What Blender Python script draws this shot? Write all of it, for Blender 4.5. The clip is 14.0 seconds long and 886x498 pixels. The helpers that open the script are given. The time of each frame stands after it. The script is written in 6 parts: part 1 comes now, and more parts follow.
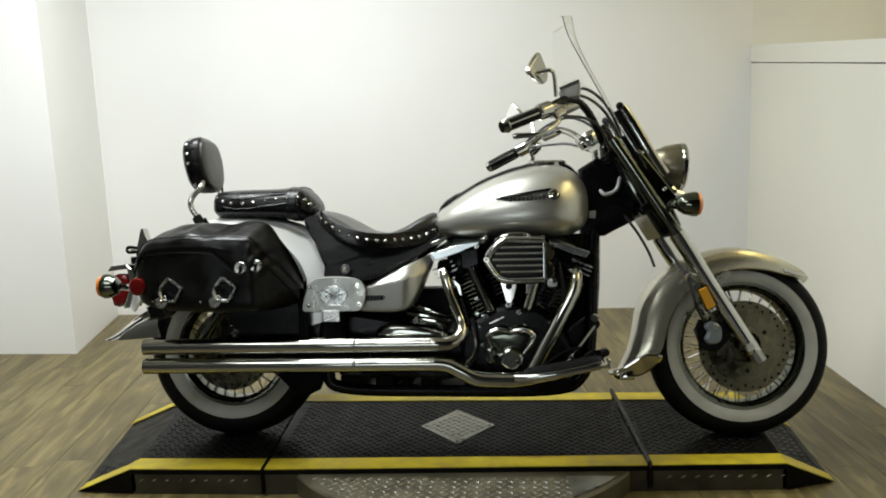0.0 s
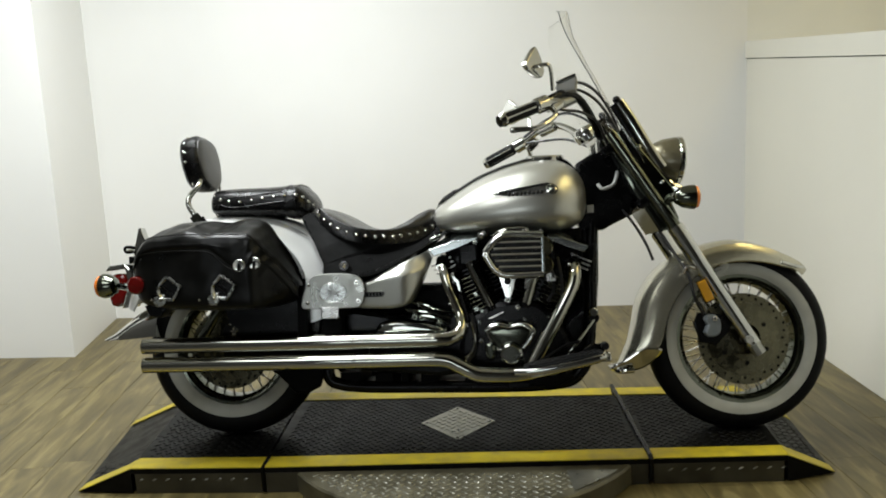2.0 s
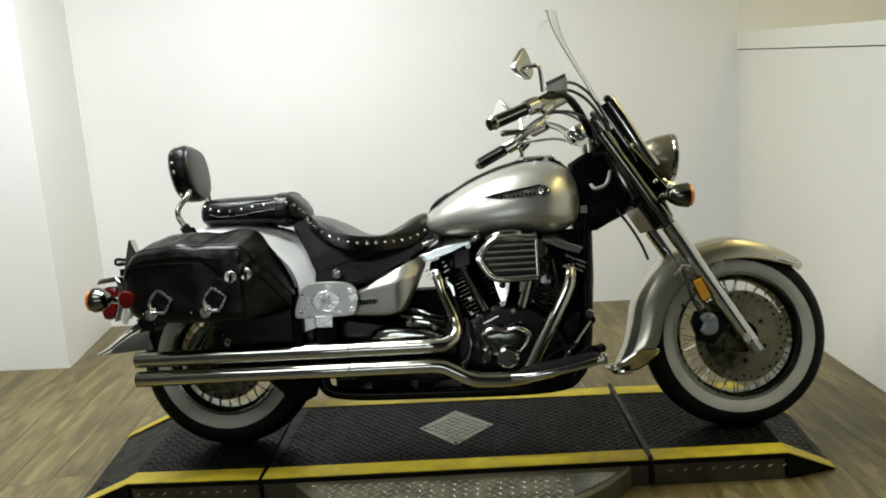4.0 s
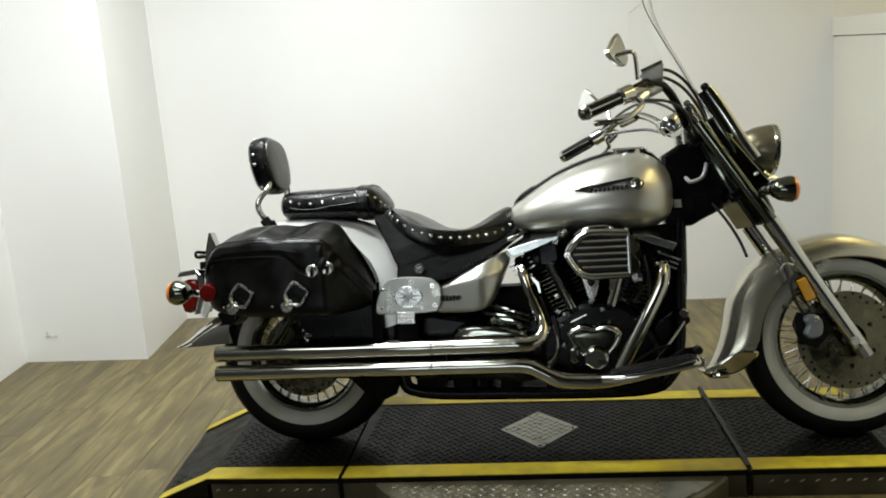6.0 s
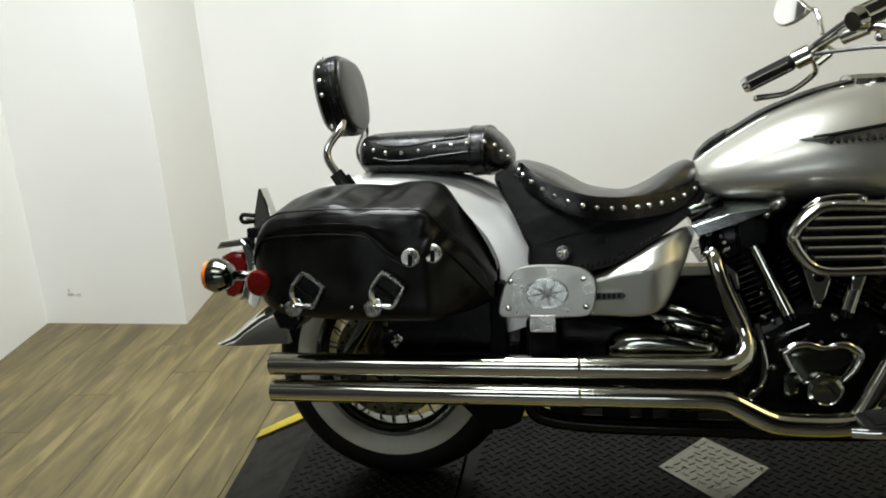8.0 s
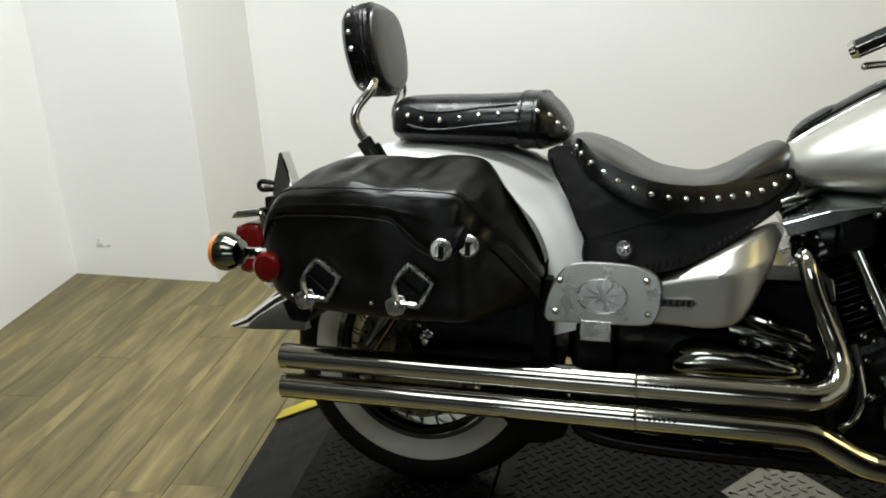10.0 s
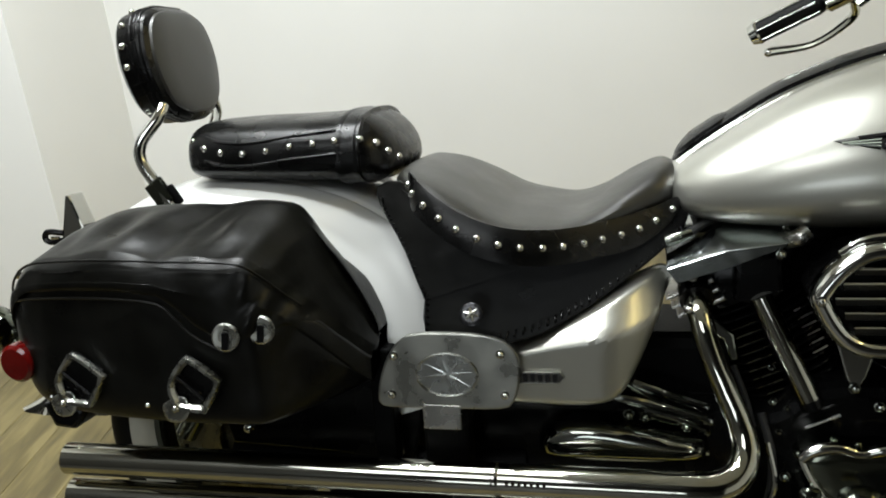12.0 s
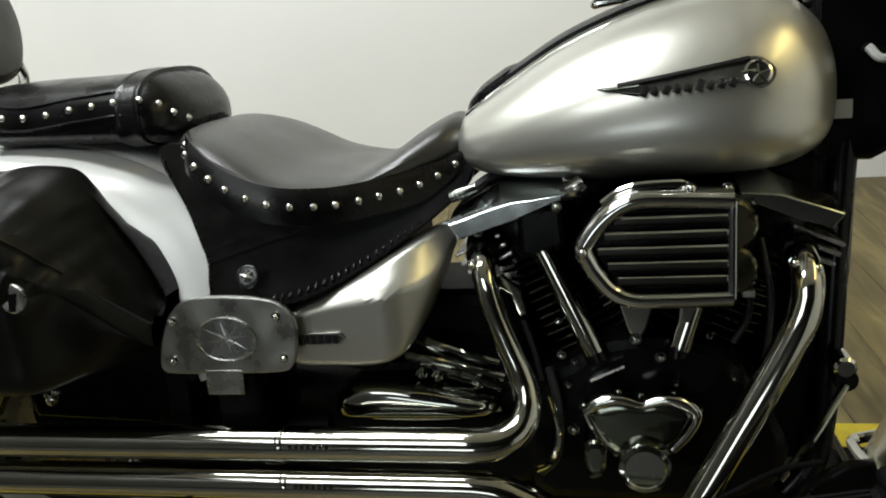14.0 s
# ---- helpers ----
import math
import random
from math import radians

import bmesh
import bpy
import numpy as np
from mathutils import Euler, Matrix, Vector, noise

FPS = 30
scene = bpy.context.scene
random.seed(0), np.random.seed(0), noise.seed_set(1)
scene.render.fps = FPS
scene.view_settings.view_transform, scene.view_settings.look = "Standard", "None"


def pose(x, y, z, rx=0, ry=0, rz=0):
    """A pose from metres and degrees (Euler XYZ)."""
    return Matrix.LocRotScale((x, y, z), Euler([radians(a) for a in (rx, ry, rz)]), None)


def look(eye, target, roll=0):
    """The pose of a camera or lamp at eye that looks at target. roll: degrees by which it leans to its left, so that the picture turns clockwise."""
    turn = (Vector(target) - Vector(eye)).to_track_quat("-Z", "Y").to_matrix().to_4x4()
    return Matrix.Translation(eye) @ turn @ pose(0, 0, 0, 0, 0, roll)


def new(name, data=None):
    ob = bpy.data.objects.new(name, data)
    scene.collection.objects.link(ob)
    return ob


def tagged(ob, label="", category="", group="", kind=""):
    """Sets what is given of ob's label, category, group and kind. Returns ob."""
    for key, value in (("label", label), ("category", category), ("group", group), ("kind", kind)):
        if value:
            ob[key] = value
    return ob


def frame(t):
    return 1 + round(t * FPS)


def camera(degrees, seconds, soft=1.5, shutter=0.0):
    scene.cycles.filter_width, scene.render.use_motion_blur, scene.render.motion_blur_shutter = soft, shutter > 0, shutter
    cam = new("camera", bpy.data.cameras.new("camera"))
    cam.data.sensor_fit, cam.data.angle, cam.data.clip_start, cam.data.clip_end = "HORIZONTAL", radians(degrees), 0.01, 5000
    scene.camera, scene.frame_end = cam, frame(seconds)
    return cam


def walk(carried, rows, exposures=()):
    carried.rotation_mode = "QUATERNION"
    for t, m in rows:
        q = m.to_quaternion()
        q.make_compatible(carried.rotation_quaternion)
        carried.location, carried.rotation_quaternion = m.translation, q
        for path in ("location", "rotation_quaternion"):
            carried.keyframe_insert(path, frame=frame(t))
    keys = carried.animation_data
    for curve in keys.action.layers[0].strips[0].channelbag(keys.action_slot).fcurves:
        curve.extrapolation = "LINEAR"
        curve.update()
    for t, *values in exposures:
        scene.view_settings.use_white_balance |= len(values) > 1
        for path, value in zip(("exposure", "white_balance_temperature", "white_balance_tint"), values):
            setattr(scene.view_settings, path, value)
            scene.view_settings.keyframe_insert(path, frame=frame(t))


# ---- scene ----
cam = camera(55.0, 14.0, soft=1.9)
PATH = [
    (0, (0.991, -2.701, 1.206), (0.812, -0.741, 0.849), -2.1),
    (0.5, (0.976, -2.711, 1.193), (0.813, -0.748, 0.852), -2.2),
    (1, (0.982, -2.717, 1.178), (0.82, -0.751, 0.847), -2.5),
    (1.5, (0.988, -2.707, 1.187), (0.821, -0.744, 0.843), -2.6),
    (2, (0.986, -2.706, 1.179), (0.814, -0.744, 0.832), -2.7),
    (2.5, (0.968, -2.705, 1.179), (0.818, -0.741, 0.832), -2.9),
    (3, (0.996, -2.698, 1.21), (0.854, -0.734, 0.862), -3.6),
    (3.2, (0.999, -2.690, 1.218), (0.861, -0.728, 0.856), -4.0),
    (5.3, (0.965, -2.668, 1.186), (0.757, -0.712, 0.821), -3.7),
    (5.5, (0.955, -2.665, 1.183), (0.784, -0.705, 0.822), -2.4),
    (6, (0.92, -2.59, 1.201), (0.608, -0.649, 0.835), -4.5),
    (6.5, (0.888, -2.383, 1.195), (0.426, -0.474, 0.82), -4.4),
    (7, (0.798, -2.209, 1.217), (0.168, -0.345, 0.858), -4.8),
    (7.5, (0.68, -2.021, 1.19), (0.069, -0.165, 0.768), -5.3),
    (8, (0.575, -1.819, 1.18), (0.153, 0.059, 0.638), -4.5),
    (8.2, (0.559, -1.766, 1.169), (0.137, 0.108, 0.613), -3.5),
    (10.3, (0.548, -1.530, 1.180), (-0.029, 0.269, 0.524), -4.2),
    (10.5, (0.583, -1.514, 1.161), (-0.041, 0.276, 0.525), -6.0),
    (11, (0.576, -1.348, 1.167), (-0.013, 0.483, 0.617), -5.8),
    (11.5, (0.587, -1.205, 1.218), (0.184, 0.647, 0.579), -2.5),
    (12, (0.665, -1.152, 1.188), (0.226, 0.658, 0.457), -5.6),
    (12.5, (0.739, -1.131, 1.157), (0.221, 0.613, 0.326), -5.7),
    (13, (0.79, -1.132, 1.133), (0.265, 0.586, 0.255), -5.9),
    (13.5, (0.861, -1.1, 1.144), (0.376, 0.625, 0.255), -7.5),
    (14, (0.915, -1.09, 1.14), (0.543, 0.704, 0.338), -6.5),
]
walk(cam, [(t, look(eye, target, roll)) for t, eye, target, roll in PATH])

# ---- world and lamps ----
world = bpy.data.worlds.new("world")
scene.world = world
world.use_nodes = True
world.node_tree.nodes["Background"].inputs[0].default_value = (0.9, 0.95, 1.0, 1)
world.node_tree.nodes["Background"].inputs[1].default_value = 0.01


def area(name, x, y, z, sx, sy, watts, colour, target):
    d = bpy.data.lights.new(name, "AREA")
    d.shape, d.size, d.size_y, d.energy, d.color = "RECTANGLE", sx, sy, watts, colour
    ob = new(name, d)
    ob.matrix_world = look((x, y, z), target)
    return ob


COOL, WARM = (0.945, 0.99, 1.0), (1.0, 0.80, 0.32)
# x, y, length along x, length along y, watts, colour
LAMPS = [(-0.15, 0.34, 1.15, 0.20, 67, COOL), (-0.20, -0.42, 1.15, 0.20, 34, COOL), (2.90, -0.2, 0.45, 1.60, 12, WARM), (-0.35, -2.5, 1.4, 1.3, 32, COOL)]
CEIL = 2.75


def lamp_height(ly):
    """The unseen ceiling added in front is a little higher."""
    return CEIL if ly > -1.7 else CEIL + 0.25


for lx, ly, sx, sy, watts, colour in LAMPS:
    area("tube_lamp", lx, ly, lamp_height(ly) - 0.10, sx, sy, watts, colour, (lx, ly + 0.001, 0))

# unseen source behind the camera, added as a window for the front reflections
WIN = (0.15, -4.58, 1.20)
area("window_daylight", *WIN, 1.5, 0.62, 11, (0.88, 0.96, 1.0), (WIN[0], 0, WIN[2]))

# ---- materials ----


def mat(name, c, r=0.5, m=0.0, spec=0.5, vary=0.0, scale=8.0, bump=0.0, bscale=200.0, coat=0.0, rvary=0.0, island=0.0, kind="noise"):
    """Colour with slow variation, roughness variation and fine relief, all at real size."""
    mt = bpy.data.materials.new(name)
    mt.use_nodes = True
    nt = mt.node_tree
    b = nt.nodes["Principled BSDF"]
    b.inputs["Base Color"].default_value = (*c, 1)
    b.inputs["Roughness"].default_value, b.inputs["Metallic"].default_value = r, m
    b.inputs["Specular IOR Level"].default_value = spec
    b.inputs["Coat Weight"].default_value = coat
    b.inputs["Coat Roughness"].default_value = 0.06
    co = nt.nodes.new("ShaderNodeTexCoord")
    if vary or rvary:
        n = nt.nodes.new("ShaderNodeTexNoise")
        n.inputs["Scale"].default_value, n.inputs["Detail"].default_value = scale, 6
        nt.links.new(co.outputs["Object"], n.inputs["Vector"])
        if vary:
            ramp = nt.nodes.new("ShaderNodeMapRange")
            ramp.inputs["From Min"].default_value, ramp.inputs["From Max"].default_value = 0.3, 0.7
            ramp.inputs["To Min"].default_value, ramp.inputs["To Max"].default_value = 1 - vary, 1 + vary
            nt.links.new(n.outputs["Fac"], ramp.inputs["Value"])
            mix = nt.nodes.new("ShaderNodeMix")
            mix.data_type, mix.blend_type = "RGBA", "MULTIPLY"
            mix.inputs["Factor"].default_value = 1
            mix.inputs["A"].default_value = (*c, 1)
            nt.links.new(ramp.outputs["Result"], mix.inputs["B"])
            nt.links.new(mix.outputs["Result"], b.inputs["Base Color"])
        if rvary:
            rr = nt.nodes.new("ShaderNodeMapRange")
            rr.inputs["From Min"].default_value, rr.inputs["From Max"].default_value = 0.3, 0.7
            rr.inputs["To Min"].default_value, rr.inputs["To Max"].default_value = max(0.02, r - rvary), r + rvary
            nt.links.new(n.outputs["Fac"], rr.inputs["Value"])
            nt.links.new(rr.outputs["Result"], b.inputs["Roughness"])
    if bump:
        t = nt.nodes.new("ShaderNodeTexVoronoi" if kind == "voronoi" else "ShaderNodeTexNoise")
        t.inputs["Scale"].default_value = bscale
        nt.links.new(co.outputs["Object"], t.inputs["Vector"])
        bp = nt.nodes.new("ShaderNodeBump")
        bp.inputs["Strength"].default_value, bp.inputs["Distance"].default_value = bump, 0.002
        nt.links.new(t.outputs["Distance" if kind == "voronoi" else "Fac"], bp.inputs["Height"])
        nt.links.new(bp.outputs["Normal"], b.inputs["Normal"])
    return mt


def glass(name, c, r=0.02, ior=1.45):
    mt = mat(name, c, r)
    b = mt.node_tree.nodes["Principled BSDF"]
    b.inputs["Transmission Weight"].default_value, b.inputs["IOR"].default_value = 1.0, ior
    return mt


WALL = mat("wall_paint", (0.805, 0.80, 0.775), 0.55, vary=0.025, scale=1.3, bump=0.08, bscale=90, rvary=0.1)
CEILING = mat("ceiling_paint", (0.7, 0.7, 0.66), 0.8, vary=0.03, scale=2)
# Wall paint again, with the right side's warm, dimmer light mixed in.
WARMWALL = mat("warm_lit_wall_paint", (0.755, 0.735, 0.645), 0.55, vary=0.03, scale=1.3, bump=0.08, bscale=90, rvary=0.1)
SETBACK = mat("setback_paint", (0.78, 0.775, 0.72), 0.7, vary=0.05, scale=2)
UNSEENFLOOR = mat("unseen_dark_floor", (0.05, 0.048, 0.042), 0.5, vary=0.25, scale=4, bump=0.1, bscale=120)
# for unseen walls and ceiling in front, added dark so metal mirrors dark
DARKWALL = mat("unseen_dark_paint", (0.05, 0.048, 0.042), 0.6, vary=0.2, scale=1.5)
CHROME = mat("chrome", (0.58, 0.58, 0.55), 0.075, 1.0, vary=0.04, rvary=0.03, scale=14)
# Darker copies of chrome: the dark surroundings they mirror are mixed into their colour.
DARKCHROME = mat("dark_mirroring_chrome", (0.145, 0.155, 0.125), 0.12, 1.0, vary=0.1, rvary=0.04, scale=14)
EXHAUST = mat("exhaust_chrome", (0.44, 0.435, 0.385), 0.085, 1.0, vary=0.05, rvary=0.03, scale=14)
ENGINECHROME = mat("engine_chrome", (0.33, 0.34, 0.31), 0.10, 1.0, vary=0.06, rvary=0.03, scale=20)
ROCKER = mat("polished_rocker", (0.36, 0.385, 0.38), 0.15, 1.0, vary=0.08, scale=30, rvary=0.06)
BUCKLE = mat("aged_nickel", (0.50, 0.505, 0.465), 0.27, 1.0, vary=0.2, scale=60, rvary=0.1, bump=0.15, bscale=350)
STEEL = mat("satin_steel", (0.55, 0.54, 0.51), 0.28, 1.0, vary=0.12, scale=30, rvary=0.08, bump=0.05, bscale=300)
EMBLEM = mat("polished_emblem", (0.50, 0.51, 0.49), 0.27, 1.0, vary=0.08, scale=40, rvary=0.06)
POLISHED = mat("polished_aluminium", (0.40, 0.40, 0.365), 0.33, 1.0, vary=0.12, scale=26, rvary=0.1, bump=0.10, bscale=110)
DISC = mat("brake_steel", (0.132, 0.124, 0.082), 0.26, 1.0, vary=0.2, scale=35, rvary=0.1)
SILVER = mat("silver_paint", (0.51, 0.507, 0.455), 0.34, 0.85, vary=0.03, scale=6, bump=0.02, bscale=900, coat=0.6)
# Silver with the front fender's warm reflection mixed into its colour.
FRONTPAINT = mat("warm_lit_silver_paint", (0.53, 0.505, 0.40), 0.22, 0.85, vary=0.03, scale=6, bump=0.02, bscale=900, coat=0.6)
# Paler silver for the rear fender: its bright light is put into the paint.
LITSILVER = mat("lit_silver_paint", (0.80, 0.80, 0.77), 0.30, 0.06, vary=0.02, scale=6, bump=0.02, bscale=900, coat=0.6)
# Headlight shell: the dim, warm surroundings it mirrors are painted into the colour.
SHELLTINT = mat("warm_reflection_paint", (0.14, 0.125, 0.075), 0.34, 0.7, vary=0.04, scale=8, bump=0.02, bscale=900, coat=0.5)
LEATHER = mat("black_leather", (0.002, 0.002, 0.002), 0.27, spec=0.27, vary=0.3, scale=18, bump=0.08, bscale=700, rvary=0.08, kind="voronoi")
PAD = mat("seat_vinyl", (0.014, 0.0135, 0.011), 0.35, spec=0.75, vary=0.15, scale=9, bump=0.14, bscale=700, rvary=0.06, kind="voronoi")
BAGLEATHER = mat("bag_leather", (0.003, 0.003, 0.0023), 0.34, spec=0.22, vary=0.3, scale=14, bump=0.38, bscale=38, rvary=0.08)
RUBBER = mat("tyre_rubber", (0.0035, 0.0035, 0.0035), 0.55, spec=0.12, vary=0.25, scale=25, bump=0.15, bscale=220)
WHITEWALL = mat("whitewall_rubber", (0.40, 0.40, 0.355), 0.55, vary=0.10, scale=16, bump=0.05, bscale=200)
BLACK = mat("black_enamel", (0.002, 0.002, 0.002), 0.24, spec=0.16, vary=0.2, scale=14, rvary=0.10, bump=0.06, bscale=200)
MATT = mat("matt_black", (0.002, 0.002, 0.002), 0.5, spec=0.06, vary=0.3, scale=18, bump=0.2, bscale=200)
CABLE = mat("cable_sleeve", (0.012, 0.012, 0.012), 0.35)
AMBER = mat("amber_lens", (0.75, 0.20, 0.02), 0.12, coat=0.6, bump=0.25, bscale=170, vary=0.1, scale=40)
SIDEAMBER = mat("yellow_amber_lens", (0.55, 0.27, 0.015), 0.15, coat=0.6, bump=0.25, bscale=170, vary=0.1, scale=40)
RED = mat("red_lens", (0.11, 0.003, 0.002), 0.16, coat=0.15, bump=0.25, bscale=170, vary=0.1, scale=40)
YELLOW = mat("yellow_paint", (0.46, 0.36, 0.015), 0.5, vary=0.22, scale=22, bump=0.15, bscale=90, rvary=0.1)
TREAD = mat("tread_plate_black", (0.0048, 0.0046, 0.004), 0.36, spec=0.075, vary=0.35, scale=16, bump=0.12, bscale=150, rvary=0.1)
SKIRTING = mat("skirt_plate", (0.047, 0.042, 0.026), 0.40, 0.35, vary=0.4, scale=10, bump=0.25, bscale=60, rvary=0.12)
EDGE = mat("worn_plate_edge", (0.095, 0.086, 0.053), 0.42, 0.35, vary=0.35, scale=12, bump=0.2, bscale=70, rvary=0.12)
TREADALU = mat("tread_plate_aluminium", (0.27, 0.265, 0.225), 0.34, 0.9, vary=0.2, scale=26, bump=0.1, bscale=140, rvary=0.1)
CLEAR = glass("clear_screen", (0.985, 0.99, 0.985), ior=1.22)
MIRROR = mat("mirror_glass", (0.86, 0.87, 0.86), 0.02, 1.0)
GREY = mat("grey_plastic", (0.28, 0.28, 0.26), 0.5, vary=0.1, scale=20)
BADGEPLATE = mat("badge_plate", (0.13, 0.13, 0.125), 0.3, 0.9, vary=0.2, scale=60)
BADGE = mat("badge_dark", (0.03, 0.03, 0.032), 0.22, 0.7, vary=0.2, scale=60)
MESHMETAL = mat("painted_mesh", (0.050, 0.048, 0.042), 0.5, 0.3, vary=0.35, scale=9, rvary=0.1)
FRAMEBAR = mat("panel_frame_paint", (0.022, 0.020, 0.016), 0.42, vary=0.5, scale=14, rvary=0.12, bump=0.2, bscale=90)
PALEBLUE = mat("caliper_grey", (0.20, 0.22, 0.23), 0.35, 0.4, vary=0.12, scale=40, bump=0.15, bscale=300)


def wood():
    mt = bpy.data.materials.new("oak_laminate")
    mt.use_nodes = True
    nt = mt.node_tree
    b = nt.nodes["Principled BSDF"]
    co = nt.nodes.new("ShaderNodeTexCoord")
    info = nt.nodes.new("ShaderNodeObjectInfo")
    mp = nt.nodes.new("ShaderNodeMapping")
    mp.inputs["Scale"].default_value = (27, 3.6, 1)
    nt.links.new(co.outputs["Object"], mp.inputs["Vector"])
    shift = nt.nodes.new("ShaderNodeVectorMath")
    nt.links.new(mp.outputs["Vector"], shift.inputs[0])
    mul = nt.nodes.new("ShaderNodeMath")
    mul.operation = "MULTIPLY"
    mul.inputs[1].default_value = 57.0
    nt.links.new(info.outputs["Random"], mul.inputs[0])
    nt.links.new(mul.outputs["Value"], shift.inputs[1])
    grain = nt.nodes.new("ShaderNodeTexNoise")
    grain.inputs["Scale"].default_value, grain.inputs["Detail"].default_value = 1.0, 8
    grain.inputs["Distortion"].default_value = 0.6
    nt.links.new(shift.outputs["Vector"], grain.inputs["Vector"])
    ramp = nt.nodes.new("ShaderNodeValToRGB")
    e = ramp.color_ramp.elements
    e[0].position, e[0].color = 0.34, (0.078, 0.060, 0.021, 1)
    e[1].position, e[1].color = 0.69, (0.200, 0.161, 0.064, 1)
    mid = ramp.color_ramp.elements.new(0.52)
    mid.color = (0.126, 0.098, 0.035, 1)
    nt.links.new(grain.outputs["Fac"], ramp.inputs["Fac"])
    tone = nt.nodes.new("ShaderNodeMapRange")
    tone.inputs["To Min"].default_value, tone.inputs["To Max"].default_value = 0.92, 1.16
    nt.links.new(info.outputs["Random"], tone.inputs["Value"])
    mix = nt.nodes.new("ShaderNodeMix")
    mix.data_type, mix.blend_type = "RGBA", "MULTIPLY"
    mix.inputs["Factor"].default_value = 1
    nt.links.new(ramp.outputs["Color"], mix.inputs["A"])
    nt.links.new(tone.outputs["Result"], mix.inputs["B"])
    nt.links.new(mix.outputs["Result"], b.inputs["Base Color"])
    b.inputs["Roughness"].default_value = 0.42
    bp = nt.nodes.new("ShaderNodeBump")
    bp.inputs["Strength"].default_value, bp.inputs["Distance"].default_value = 0.12, 0.002
    nt.links.new(grain.outputs["Fac"], bp.inputs["Height"])
    nt.links.new(bp.outputs["Normal"], b.inputs["Normal"])
    return mt


OAK = wood()

# ---- mesh helpers ----


def part(name, bm, material, parent=None, label="", at=None, flat=False):
    """Link a bmesh as one mesh object, smooth but for its sharp edges."""
    bmesh.ops.recalc_face_normals(bm, faces=bm.faces)
    if not flat:
        for f in bm.faces:
            f.smooth = True
        for e in bm.edges:
            if len(e.link_faces) == 2:
                ang = e.calc_face_angle(0)
                small, large = sorted(f.calc_area() for f in e.link_faces)
                if ang > 0.6 or (ang > 0.2 and large > 6 * small):
                    e.smooth = False
    me = bpy.data.meshes.new(name)
    bm.to_mesh(me)
    bm.free()
    me.materials.append(material)
    ob = new(name, me)
    ob.parent = parent
    if at is not None:
        ob.matrix_basis = at
    if label:
        ob["label"] = label
    return ob


def again(ob, m, parent=None):
    """Another object on the same mesh."""
    o = ob.copy()
    scene.collection.objects.link(o)
    o.matrix_basis = m
    o.parent = parent or ob.parent
    return o


def smooth(pts, k=6, closed=False):
    """Catmull-Rom through the points."""
    p = [Vector(q) for q in pts]
    n, out = len(p), []
    for i in range(n if closed else n - 1):
        a, b = p[i], p[(i + 1) % n]
        z = p[i - 1] if closed or i else a + (a - b)
        d = p[(i + 2) % n] if closed or i + 2 < n else b + (b - a)
        for j in range(k):
            t = j / k
            out.append(0.5 * (2 * a + (b - z) * t + (2 * z - 5 * a + 4 * b - d) * t * t + (3 * a - z - 3 * b + d) * t ** 3))
    if not closed:
        out.append(p[-1])
    return out


def skin(loops, bm=None, closed=True, caps=True):
    bm = bm or bmesh.new()
    rows = [[bm.verts.new(v) for v in lp] for lp in loops]
    n = len(rows[0])
    for a, b in zip(rows, rows[1:]):
        for i in range(n if closed else n - 1):
            bm.faces.new((a[i], a[(i + 1) % n], b[(i + 1) % n], b[i]))
    if caps and closed:
        bm.faces.new(rows[0][::-1])
        bm.faces.new(rows[-1])
    return bm


def tube(pts, r, n=14, k=6, bm=None, flat=1.0):
    """A round bar along the points; r may be a list, one radius a point. flat squeezes it sideways."""
    path = smooth(pts, k) if k > 1 else [Vector(p) for p in pts]
    if isinstance(r, (int, float)):
        rad = [r] * len(path)
    else:
        rad = [v[0] for v in smooth([(q, 0, 0) for q in r], k)] if k > 1 else list(r)
    loops, up = [], None
    for i, p in enumerate(path):
        d = (path[min(i + 1, len(path) - 1)] - path[max(i - 1, 0)]).normalized()
        if up is None:
            up = Vector((0, 1, 0)) if abs(d.y) < 0.9 else Vector((0, 0, 1))
        up = (up - d * up.dot(d)).normalized()
        side = d.cross(up)
        loops.append([p + rad[i] * (math.cos(2 * math.pi * j / n) * up * flat + math.sin(2 * math.pi * j / n) * side) for j in range(n)])
    return skin(loops, bm)


def lathe(profile, n=32, axis="y", bm=None, closed=False):
    """Turn (radius, along) pairs about the axis; closed: the profile is a ring."""
    bm = bm or bmesh.new()
    rows = []
    for r, a in profile:
        row = []
        for i in range(n):
            c, s = r * math.cos(2 * math.pi * i / n), r * math.sin(2 * math.pi * i / n)
            row.append(bm.verts.new({"y": (c, a, s), "x": (a, c, s), "z": (c, s, a)}[axis]))
        rows.append(row)
    pairs = list(zip(rows, rows[1:]))
    if closed:
        pairs.append((rows[-1], rows[0]))
    for a, b in pairs:
        for i in range(n):
            bm.faces.new((a[i], a[(i + 1) % n], b[(i + 1) % n], b[i]))
    if not closed:
        bm.faces.new(rows[0][::-1])
        bm.faces.new(rows[-1])
    return bm


